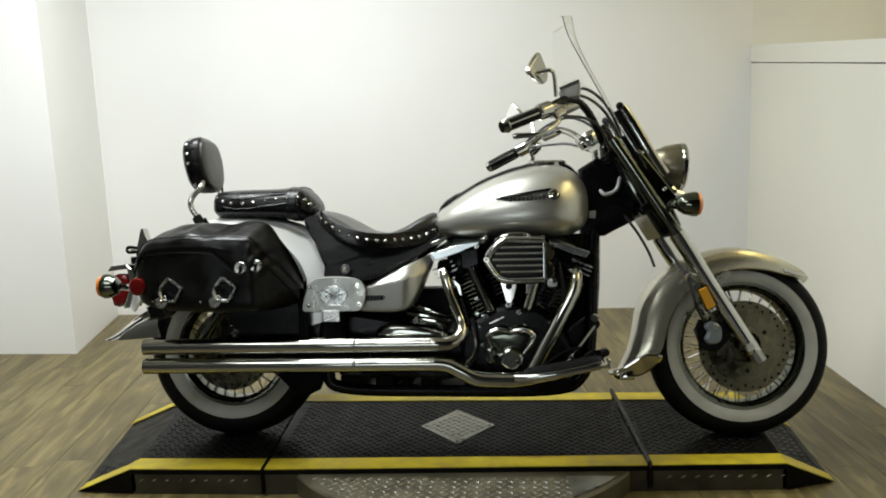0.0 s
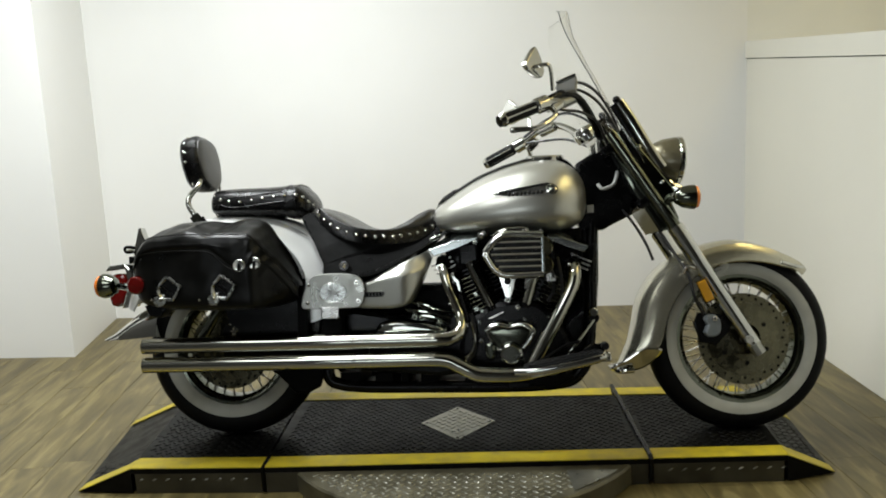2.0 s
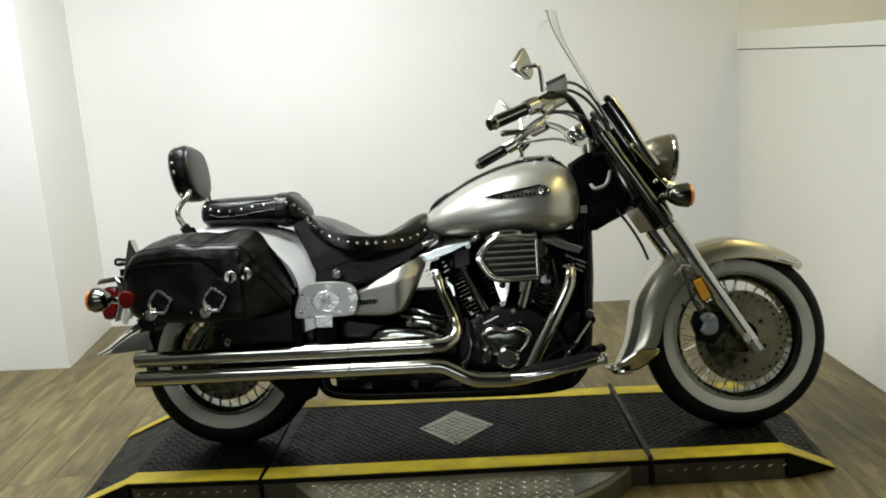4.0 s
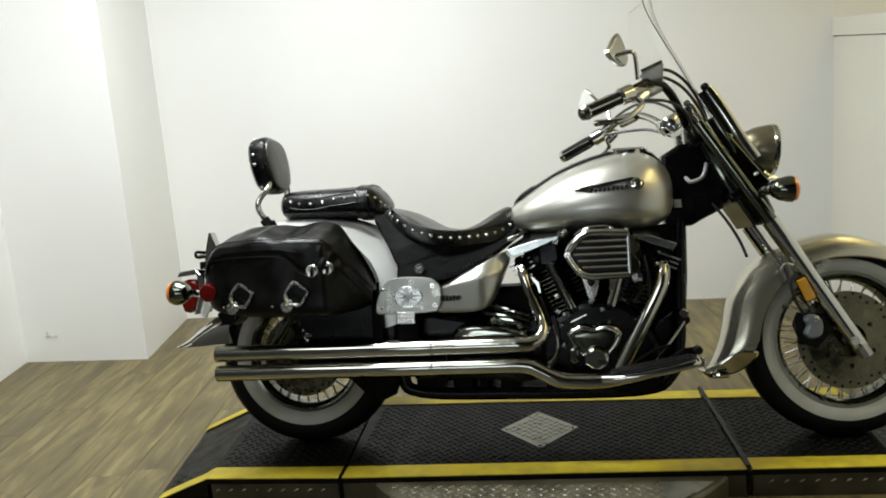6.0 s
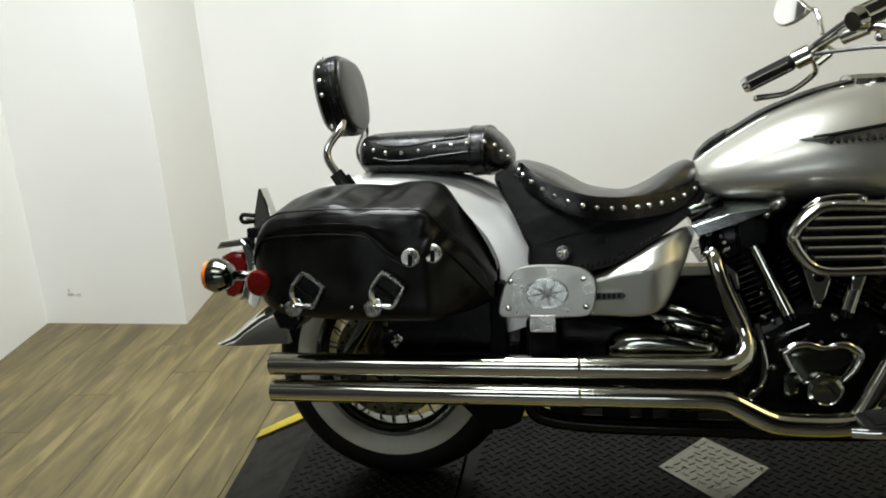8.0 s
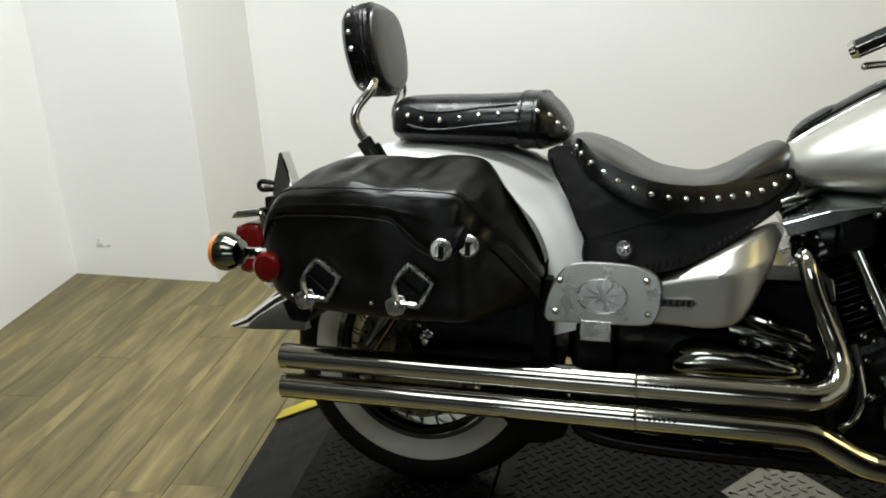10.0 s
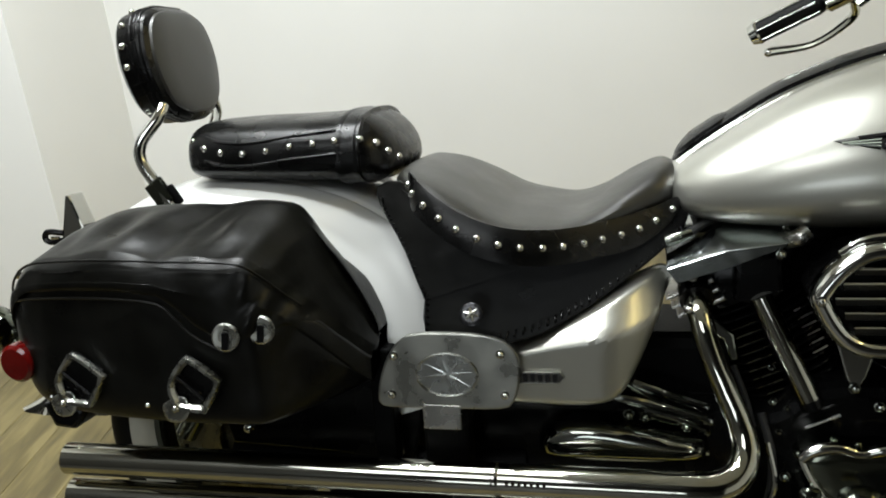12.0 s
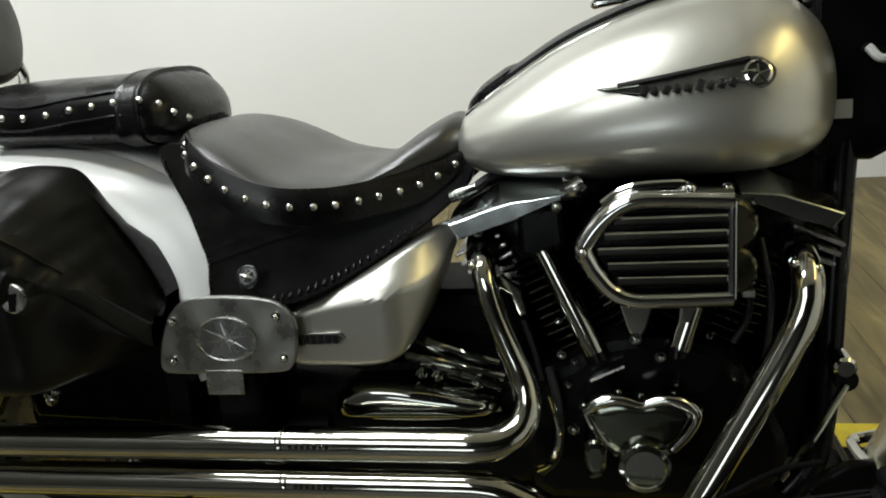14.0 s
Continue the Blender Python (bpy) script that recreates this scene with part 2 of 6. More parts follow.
def slab(outline, y0, y1, bevel=0.003, k=0, shift=None, segs=2):
    """An outline in x and z, thick from y0 to y1, with rounded edges. shift(x, y, z) gives an extra y."""
    pts = [(x, 0, z) for x, z in outline]
    if k:
        pts = smooth(pts, k, True)
    bm = bmesh.new()
    a = [bm.verts.new((p[0], y0, p[2])) for p in pts]
    b = [bm.verts.new((p[0], y1, p[2])) for p in pts]
    n = len(pts)
    caps = [bm.faces.new(a), bm.faces.new(b[::-1])]
    for i in range(n):
        bm.faces.new((a[i], b[i], b[(i + 1) % n], a[(i + 1) % n]))
    bmesh.ops.recalc_face_normals(bm, faces=bm.faces)
    if bevel:
        rim = list({e for f in caps for e in f.edges})
        bmesh.ops.bevel(bm, geom=rim, offset=bevel, segments=segs, affect="EDGES", profile=0.5)
    if shift:
        for v in bm.verts:
            v.co.y += shift(*v.co)
    return bm


def box(x0, x1, y0, y1, z0, z1, bevel=0.0, bm=None):
    out = bmesh.new()
    bmesh.ops.create_cube(out, size=1)
    for v in out.verts:
        v.co = Vector(((x0 + x1) / 2 + v.co.x * (x1 - x0), (y0 + y1) / 2 + v.co.y * (y1 - y0), (z0 + z1) / 2 + v.co.z * (z1 - z0)))
    if bevel:
        bmesh.ops.bevel(out, geom=list(out.edges), offset=bevel, segments=2, affect="EDGES", profile=0.5)
    return out


def turned(bm, m):
    bmesh.ops.transform(bm, matrix=m, verts=bm.verts)
    return bm


def mirrored(bm):
    """The same on the far side (y to -y)."""
    for v in bm.verts:
        v.co.y = -v.co.y
    bmesh.ops.reverse_faces(bm, faces=bm.faces)
    return bm


def lerp(table, x):
    """Smooth value at x from (x, value) pairs."""
    if x <= table[0][0]:
        return table[0][1]
    for (a, p), (b, q) in zip(table, table[1:]):
        if x <= b:
            t = (x - a) / (b - a)
            return p + (q - p) * t
    return table[-1][1]


def bolt(r, h):
    """A domed hexagon bolt along y, head towards -y."""
    bm = lathe([(r * 1.25, 0), (r * 1.25, -h * 0.25)], 16)
    return lathe([(r, -h * 0.25), (r, -h * 0.78), (r * 0.78, -h * 0.97), (r * 0.3, -h * 1.1)], 6, bm=bm)


def stud_mesh(r):
    return lathe([(r, 0), (r * 0.96, -r * 0.3), (r * 0.75, -r * 0.68), (r * 0.4, -r * 0.92), (0.0004, -r)], 10)


def prism(pts, z0, z1):
    """An outline in x and y, from z0 up to z1."""
    bm = bmesh.new()
    lo = [bm.verts.new((x, y, z0)) for x, y in pts]
    hi = [bm.verts.new((x, y, z1)) for x, y in pts]
    n = len(pts)
    bm.faces.new(lo[::-1])
    bm.faces.new(hi)
    for i in range(n):
        bm.faces.new((lo[i], lo[(i + 1) % n], hi[(i + 1) % n], hi[i]))
    return bm


# ---- the room ----
def wall(name, pts, z0, z1, material, label):
    return tagged(part(name, prism(pts, z0, z1), material, flat=True), label, "wall", kind="structure")


wall("wall_back", [(-1.365, 1.975), (2.22, 1.975), (2.22, 2.10), (-1.365, 2.10)], 0, CEIL, WALL, "smooth white painted back wall of the booth")
wall("wall_corner", [(-1.886, 1.22), (-1.219, 1.21), (-1.365, 1.975), (-1.365, 2.10), (-2.06, 2.10)], 0, CEIL, WALL, "white boxed-out wall corner beside the back wall")
wall("wall_left", [(-1.886, 1.22), (-2.06, 2.10), (-2.18, 2.08), (-1.651, -0.66), (-1.523, -0.66)], 0, CEIL, WALL, "long white painted side wall with small scuffs")
wall("wall_left_showroom", [(-1.523, -0.66), (-1.651, -0.66), (-0.89, -4.6), (-0.76, -4.6)], 0, CEIL, DARKWALL, "unseen end of the side wall, dark for the reflections")
half = wall("wall_right", [(2.22, 2.10), (2.22, 1.975), (2.53, -2.2), (2.65, -2.2), (2.34, 2.10)], 0, 1.311, WARMWALL, "half-height side wall under a ledge, warm light painted in")
for v in half.data.vertices:
    v.co.z -= 0.038 * (1.973 - v.co.y) if v.co.z > 1 else 0
wall("wall_right_upper", [(3.2, 2.10), (3.2, -2.2), (3.3, -2.2), (3.3, 2.10)], 0, CEIL, SETBACK, "plain painted wall set back above the ledge")
wall("wall_right_end", [(2.22, 1.975), (3.2, 1.975), (3.2, 2.10), (2.22, 2.10)], 1.38, CEIL, SETBACK, "plain wall end over the ledge")
wall("wall_front", [(-0.9, -4.6), (4.0, -4.6), (4.0, -4.7), (-0.9, -4.7)], 0, CEIL, DARKWALL, "unseen dark wall added behind the camera")
wall("wall_showroom", [(3.9, -4.6), (4.0, -4.6), (4.0, -2.2), (3.9, -2.2)], 0, CEIL, DARKWALL, "unseen dark side wall added in front")
wall("wall_showroom_end", [(2.65, -2.2), (4.0, -2.2), (4.0, -2.1), (2.65, -2.1)], 0, CEIL, DARKWALL, "unseen dark return wall added in front")
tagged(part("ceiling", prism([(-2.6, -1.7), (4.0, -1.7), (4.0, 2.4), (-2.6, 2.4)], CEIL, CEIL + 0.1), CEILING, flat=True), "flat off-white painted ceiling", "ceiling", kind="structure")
tagged(part("ceiling_showroom", prism([(-2.6, -4.7), (4.0, -4.7), (4.0, -1.7), (-2.6, -1.7)], CEIL + 0.25, CEIL + 0.35), DARKWALL, flat=True), "unseen dark ceiling added over the front", "ceiling", kind="structure")
tagged(part("ceiling_drop", prism([(-2.6, -1.72), (4.0, -1.72), (4.0, -1.7), (-2.6, -1.7)], CEIL - 0.02, CEIL + 0.35), DARKWALL, flat=True), "unseen dark edge added to the lowered ceiling", "ceiling", kind="structure")
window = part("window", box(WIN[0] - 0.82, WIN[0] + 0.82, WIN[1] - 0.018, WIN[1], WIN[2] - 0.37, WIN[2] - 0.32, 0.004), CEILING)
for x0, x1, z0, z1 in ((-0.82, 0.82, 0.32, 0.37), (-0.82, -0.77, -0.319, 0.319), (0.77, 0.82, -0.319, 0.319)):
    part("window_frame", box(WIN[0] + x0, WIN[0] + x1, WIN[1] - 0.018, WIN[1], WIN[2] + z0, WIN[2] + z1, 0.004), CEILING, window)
tagged(window, "unseen white window frame added around the front light", "window", kind="structure")
# cap board on the half-height wall, with a shadow gap under it
cap_bm = prism([(2.212, 1.973), (2.522, -2.2), (3.2, -2.2), (3.2, 1.973)], 1.316, 1.401)
for v in cap_bm.verts:
    v.co.z -= 0.038 * (1.973 - v.co.y)
tagged(part("ledge", cap_bm, WARMWALL, flat=True), "thick ledge board on the half wall, warm light painted in", "trim", kind="structure")

for lx, ly, sx, sy, watts, colour in LAMPS:
    lz = lamp_height(ly)
    hx, hy = sx / 2 + 0.045, sy / 2 + 0.03
    lamp = part("tube_light", box(lx - hx, lx + hx, ly - hy, ly + hy, lz - 0.06, lz, 0.006), CEILING)
    for s in (-1, 1):
        if sx > sy:
            part("end_cap", box(lx + s * hx - 0.02, lx + s * hx + 0.02, ly - hy - 0.005, ly + hy + 0.005, lz - 0.075, lz - 0.003, 0.004), GREY, lamp)
        else:
            part("end_cap", box(lx - hx - 0.005, lx + hx + 0.005, ly + s * hy - 0.02, ly + s * hy + 0.02, lz - 0.075, lz - 0.003, 0.004), GREY, lamp)
    tagged(lamp, "white ceiling tube light with grey end caps", "ceiling light", "ceiling tube lights")

# ---- the turntable platform ----
TOP = 0.082
platform = new("turntable_platform")
tagged(platform, "black tread-plate turntable platform with yellow edge stripes on the wood floor", "platform")
DISC_AT, DISC_R = (0.79, 0.045), 0.60
disc_bm = lathe([(DISC_R, 0.004), (DISC_R, 0.060), (DISC_R - 0.006, 0.066)], 72, "z")
part("turntable_disc", turned(disc_bm, pose(*DISC_AT, 0)), EDGE, platform, "round worn tread-plate turntable disc")
# three deck sections with gaps between them
Y0, Y1 = -0.290, 0.380
XL, XR, SEAM_L, SEAM_R = -0.24, 1.775, 0.183, 1.37


def deck(x0, x1, sb0, sb1):
    """A deck section whose back end may be set aside by sb."""
    return prism([(x0, Y0), (x1, Y0), (x1 + sb1, Y1), (x0 + sb0, Y1)], 0.067, TOP)


part("deck_plate", deck(XL, SEAM_L - 0.004, -0.06, -0.03), TREAD, platform)
part("deck_plate", deck(SEAM_L + 0.004, SEAM_R - 0.005, -0.03, -0.045), TREAD, platform)
part("deck_plate", deck(SEAM_R + 0.005, XR, -0.045, 0.0), TREAD, platform)
# side skirts
for x0, x1 in ((XL + 0.01, SEAM_L - 0.006), (SEAM_L + 0.006, SEAM_R - 0.008), (SEAM_R + 0.008, XR - 0.01)):
    part("side_skirt", box(x0, x1, Y0 + 0.002, Y0 + 0.012, 0.0, 0.066, 0.002), SKIRTING, platform)
    part("side_skirt", box(x0 - 0.03, x1 - 0.03, Y1 - 0.012, Y1 - 0.002, 0.0, 0.066, 0.002), SKIRTING, platform)


def wedge(top, foot):
    """An end ramp from the two top points down to the two foot points."""
    bm = bmesh.new()
    t = [bm.verts.new((*p, TOP)) for p in top]
    g = [bm.verts.new((*p, 0.004)) for p in foot]
    b = [bm.verts.new((*p, 0.002)) for p in top]
    bm.faces.new((t[0], t[1], g[1], g[0]))
    bm.faces.new((t[0], g[0], b[0]))
    bm.faces.new((t[1], b[1], g[1]))
    bm.faces.new((t[0], b[0], b[1], t[1]))
    bm.faces.new((b[0], g[0], g[1], b[1]))
    return bm


RAMP_L = (((XL - 0.001, Y0), (XL - 0.061, Y1)), ((-0.425, Y0 + 0.01), (-0.505, Y1 - 0.055)))
RAMP_R = (((XR + 0.001, Y0), (XR + 0.001, Y1)), ((1.93, Y0 + 0.05), (1.93, Y1 - 0.1)))
part("end_ramp", wedge(*RAMP_L), TREAD, platform)
part("end_ramp", wedge(*RAMP_R), TREAD, platform)


def strip(a, b, c, d, lift=0.0025):
    """A painted strip between four floor-plan points with heights."""
    bm = bmesh.new()
    lo = [bm.verts.new(p) for p in (a, b, c, d)]
    hi = [bm.verts.new((p[0], p[1], p[2] + lift)) for p in (a, b, c, d)]
    bm.faces.new(hi)
    for i in range(4):
        bm.faces.new((lo[i], lo[(i + 1) % 4], hi[(i + 1) % 4], hi[i]))
    return bm


SW = 0.078
for x0, x1, s0, s1 in ((XL, SEAM_L - 0.006, -0.06, -0.03), (SEAM_L + 0.006, SEAM_R - 0.007, -0.03, -0.045), (SEAM_R + 0.007, XR, -0.045, 0)):
    part("yellow_stripe", strip((x0, Y0 + 0.001, TOP + 0.001), (x1, Y0 + 0.001, TOP + 0.001), (x1, Y0 + SW, TOP + 0.001), (x0, Y0 + SW, TOP + 0.001)), YELLOW, platform, "worn yellow safety stripe")
    part("yellow_stripe", strip((x0 + s0, Y1 - SW, TOP + 0.001), (x1 + s1, Y1 - SW, TOP + 0.001), (x1 + s1, Y1 - 0.001, TOP + 0.001), (x0 + s0, Y1 - 0.001, TOP + 0.001)), YELLOW, platform, "worn yellow safety stripe")
for top, foot in (RAMP_L, RAMP_R):
    for i, s in ((0, 1), (1, -1)):
        (tx, ty), (fx, fy) = top[i], foot[i]
        part("yellow_stripe", strip((tx, ty + 0.001 * s, TOP + 0.001), (fx, fy + 0.001 * s, 0.005), (fx, fy + 0.055 * s, 0.005), (tx, ty + SW * s, TOP + 0.001)), YELLOW, platform, "worn yellow safety stripe")
# hinge rods in the gaps
part("hinge_rod", tube([(SEAM_R, Y0 - 0.004, 0.02), (SEAM_R, Y0 - 0.002, TOP), (SEAM_R, Y0 + 0.01, TOP + 0.005), (SEAM_R - 0.044, Y1 + 0.02, TOP + 0.005)], 0.008, 10, 1), BLACK, platform, "black hinge rod in the seam")
part("hinge_rod", tube([(SEAM_L, Y0 - 0.004, 0.01), (SEAM_L, Y0 - 0.002, TOP), (SEAM_L, Y0 + 0.01, TOP + 0.003), (SEAM_L, Y0 + 0.09, TOP + 0.003)], 0.006, 8, 1), BLACK, platform, "black hinge rod in the seam")
# aluminium diamond let into the deck
DIA = [(0.641, 0.05), (0.775, -0.106), (0.894, 0.058), (0.757, 0.203)]
dia = part("diamond_plate", prism(DIA, TOP - 0.001, TOP + 0.003), TREADALU, platform, "bright aluminium tread-plate diamond")
for dx, dy in ((0.66, 0.05), (0.774, -0.087), (0.876, 0.058), (0.758, 0.184)):
    part("screw", lathe([(0.006, 0.0), (0.006, 0.0015), (0.003, 0.003)], 10, "z"), STEEL, dia, at=pose(dx, dy, TOP + 0.003))


def inside(x, y, poly):
    ok = False
    for (ax, ay), (bx, by) in zip(poly, poly[1:] + poly[:1]):
        if (ay > y) != (by > y) and x < (bx - ax) * (y - ay) / (by - ay) + ax:
            ok = not ok
    return ok


def lugs(points, ln, wd, h, zfun):
    """Raised lozenges of a tread plate, turned by 45 degrees this way and that."""
    vs, fs = [], []
    for i, (x, y, way) in enumerate(points):
        a = radians(38) * way
        c, s = math.cos(a), math.sin(a)
        ring = [(-ln, 0), (-ln * 0.45, -wd), (ln * 0.45, -wd), (ln, 0), (ln * 0.45, wd), (-ln * 0.45, wd)]
        o = len(vs)
        for px, py in ring:
            qx, qy = x + c * px - s * py, y + s * px + c * py
            vs.append((qx, qy, zfun(qx, qy)))
        for px, py in ring:
            px, py = px * 0.62, py * 0.5
            qx, qy = x + c * px - s * py, y + s * px + c * py
            vs.append((qx, qy, zfun(qx, qy) + h))
        fs.append([o + 6 + j for j in range(6)])
        fs += [(o + j, o + (j + 1) % 6, o + 6 + (j + 1) % 6, o + 6 + j) for j in range(6)]
    me = bpy.data.meshes.new("tread_pattern")
    me.from_pydata(vs, [], fs)
    return me


def lattice(x0, x1, y0, y1, pitch, keep):
    out, row = [], 0
    y = y0
    while y < y1:
        x, col = x0 + (pitch / 2 if row % 2 else 0), 0
        while x < x1:
            if keep(x, y):
                out.append((x, y, 1 if row % 2 else -1))
            x += pitch
            col += 1
        y += pitch * 0.5
        row += 1
    return out


def deck_keep(x, y):
    side = -0.06 * (y - Y0) / (Y1 - Y0) if x < 0.5 else 0
    seam = SEAM_R - 0.045 * (y - Y0) / (Y1 - Y0)
    return XL + 0.02 + side < x < XR - 0.02 and Y0 + SW + 0.012 < y < Y1 - SW - 0.01 and abs(x - seam) > 0.022 and abs(x - SEAM_L) > 0.018 and not inside(x, y, DIA)


def lug_part(points, ln, wd, h, zfun, material, label, parent):
    me = lugs(points, ln, wd, h, zfun)
    me.materials.append(material)
    ob = new("tread_pattern", me)
    ob.parent = parent
    ob["label"], ob["kind"] = label, "stuff"


lug_part(lattice(-0.35, 1.8, Y0, Y1, 0.034, deck_keep), 0.0125, 0.0035, 0.002, lambda x, y: TOP, TREAD, "raised black tread lugs", platform)
lug_part(lattice(0.6, 0.92, -0.12, 0.24, 0.034, lambda x, y: inside(0.768 + (x - 0.768) * 1.14, 0.05 + (y - 0.05) * 1.14, DIA)), 0.0125, 0.0035, 0.002, lambda x, y: TOP + 0.003, TREADALU, "raised aluminium tread lugs", platform)
lug_part(lattice(0.1, 1.5, -0.6, Y0 - 0.01, 0.034, lambda x, y: (x - DISC_AT[0]) ** 2 + (y - DISC_AT[1]) ** 2 < (DISC_R - 0.025) ** 2), 0.0125, 0.0035, 0.0022, lambda x, y: 0.066, TREADALU, "worn bright tread lugs on the disc", platform)


def ramp_z(top, foot, x):
    return TOP + (0.004 - TOP) * (x - top[0][0]) / (foot[0][0] - top[0][0])


lug_part(lattice(-0.5, XL - 0.02, Y0 + 0.08, Y1 - 0.12, 0.034, lambda x, y: x > -0.40 - 0.14 * (y - Y0) and x < XL - 0.02 - 0.085 * (y - Y0)), 0.0125, 0.0035, 0.002, lambda x, y: TOP - 0.078 * (XL - 0.085 * (y - Y0) - x) / 0.19, TREAD, "raised black tread lugs", platform)
lug_part(lattice(XR + 0.02, 1.91, Y0 + 0.1, Y1 - 0.15, 0.034, lambda x, y: True), 0.0125, 0.0035, 0.002, lambda x, y: TOP - 0.078 * (x - XR) / 0.155, TREAD, "raised black tread lugs", platform)
# a row of lugs on the front skirts
vs, fs = [], []
for i in range(48):
    x, z = XL + 0.03 + 0.042 * i, 0.046
    if abs(x - SEAM_L) > 0.03 and abs(x - SEAM_R) > 0.03 and (x > 1.42 or x < 0.16):
        o = len(vs)
        for px, pz in ((-0.009, -0.0045), (0.0, -0.0035), (0.009, 0.0045), (0.0, 0.0035)):
            vs.append((x + px, Y0 + 0.002, z + pz))
        for px, pz in ((-0.005, -0.002), (0.0, -0.002), (0.005, 0.002), (0.0, 0.002)):
            vs.append((x + px, Y0 - 0.0006, z + pz))
        fs += [(o + 4, o + 5, o + 6, o + 7)] + [(o + j, o + (j + 1) % 4, o + 4 + (j + 1) % 4, o + 4 + j) for j in range(4)]
skirt_me = bpy.data.meshes.new("tread_pattern")
skirt_me.from_pydata(vs, [], fs)
skirt_me.materials.append(TREADALU)
skirt_lugs = new("tread_pattern", skirt_me)
skirt_lugs.parent = platform
skirt_lugs["label"], skirt_lugs["kind"] = "small worn lugs on the skirt", "stuff"
# light wedge on the disc
part("disc_patch", prism([(1.115, -0.295), (1.265, -0.295), (1.235, -0.335), (1.13, -0.43)], 0.067, 0.070), TREADALU, platform, "bare bright metal patch")


# the platform stands a little askew: its front edge runs back towards the front wheel
for ob in platform.children_recursive:
    if ob.name.split(".")[0] in ("turntable_disc", "disc_patch") or ob.get("label", "").endswith("on the disc"):
        continue
    for v in ob.data.vertices:
        wx, wy = v.co.x + ob.matrix_basis.translation.x, v.co.y + ob.matrix_basis.translation.y
        v.co.y += 0.052 * max(wx - 0.2, 0) / 1.6 * (Y1 - wy) / (Y1 - Y0)


# ---- dark framed mesh panel on the left wall ----
WL0, WDIR = Vector((-1.661, 0.062, 0)), Vector((-0.1907, 0.9816, 0))
PANEL = Matrix.Translation(WL0) @ Matrix(((WDIR.y, WDIR.x, 0, 0), (-WDIR.x, WDIR.y, 0, 0), (0, 0, 1, 0), (0, 0, 0, 1)))
panel = new("mesh_panel")
panel.matrix_world = PANEL
tagged(panel, "tall dark framed panel of diamond mesh on the white wall", "wall panel")
PY0, PY1, PZ0, PZ1 = -0.62, 0.238, 0.075, 2.05
for y0, y1, z0, z1 in ((PY0, PY1, PZ0, PZ0 + 0.075), (PY0, PY1, PZ1 - 0.075, PZ1), (PY0, PY0 + 0.06, PZ0 + 0.076, PZ1 - 0.076), (PY1 - 0.06, PY1, PZ0 + 0.076, PZ1 - 0.076)):
    part("frame_bar", box(0.001, 0.035, y0, y1, z0, z1, 0.005), FRAMEBAR, panel, "scuffed dark frame bar")
for off in (0.068, 0.083):
    part("bead", box(0.001, 0.026, PY1 - off - 0.009, PY1 - off, PZ0 + 0.077, PZ1 - 0.077, 0.003), EDGE, panel, "worn metal bead")
part("backing", box(0.001, 0.006, PY0 + 0.061, PY1 - 0.061, PZ0 + 0.077, PZ1 - 0.077), MATT, panel)
mesh_bm = bmesh.new()
for d in (-1, 1):
    c = -3.0
    while c < 3.0:
        (ya, za), (yb, zb) = [(y, c + d * y * 0.8) for y in (PY0 + 0.062, PY1 - 0.095)]
        lo, hi = PZ0 + 0.08, PZ1 - 0.08
        if max(za, zb) > lo and min(za, zb) < hi:
            def cut(y, z, oy, oz):
                t = 0.0
                if z < lo:
                    t = (lo - z) / (oz - z)
                elif z > hi:
                    t = (hi - z) / (oz - z)
                return y + (oy - y) * t, z + (oz - z) * t
            (ya, za), (yb, zb) = cut(ya, za, yb, zb), cut(yb, zb, ya, za)
            if abs(ya - yb) > 0.01:
                tube([(0.010, ya, za), (0.010, yb, zb)], 0.0021, 4, 1, bm=mesh_bm)
        c += 0.0215
part("diamond_mesh", mesh_bm, MESHMETAL, panel, "dark painted diamond wire mesh")
part("screw", lathe([(0.006, 0.0), (0.006, 0.002), (0.002, 0.004)], 10, "x"), STEEL, panel, at=pose(0.035, PY1 - 0.02, 1.15))
part("screw", lathe([(0.006, 0.0), (0.006, 0.002), (0.002, 0.004)], 10, "x"), STEEL, panel, at=pose(0.035, PY1 - 0.02, 0.62))
part("screw", lathe([(0.006, 0.0), (0.006, 0.002), (0.002, 0.004)], 10, "x"), STEEL, panel, at=pose(0.035, PY1 - 0.02, 0.12))

# ---- the motorcycle, leaning on its side stand ----
LEAN, STEER = 10.0, 6.0
bike = new("motorcycle")
bike.matrix_world = pose(0, 0, 0.084, -LEAN)
tagged(bike, "silver cruiser motorcycle with black leather bags leaning on the tread-plate platform", "motorcycle")
HEADPT = Vector((1.30, 0, 0.80))
FORKDIR = Vector((-math.sin(radians(31.5)), 0, math.cos(radians(31.5))))
TURN = Matrix.Translation(HEADPT) @ Matrix.Rotation(radians(STEER), 4, FORKDIR) @ Matrix.Translation(-HEADPT)


def front(name, bm, material, label=""):
    """A part that turns with the handlebar."""
    return part(name, bm, material, bike, label, TURN)


# wheels
def spoke_bm(hub, rim):
    return tube([hub, rim], 0.0024, 6, 1)


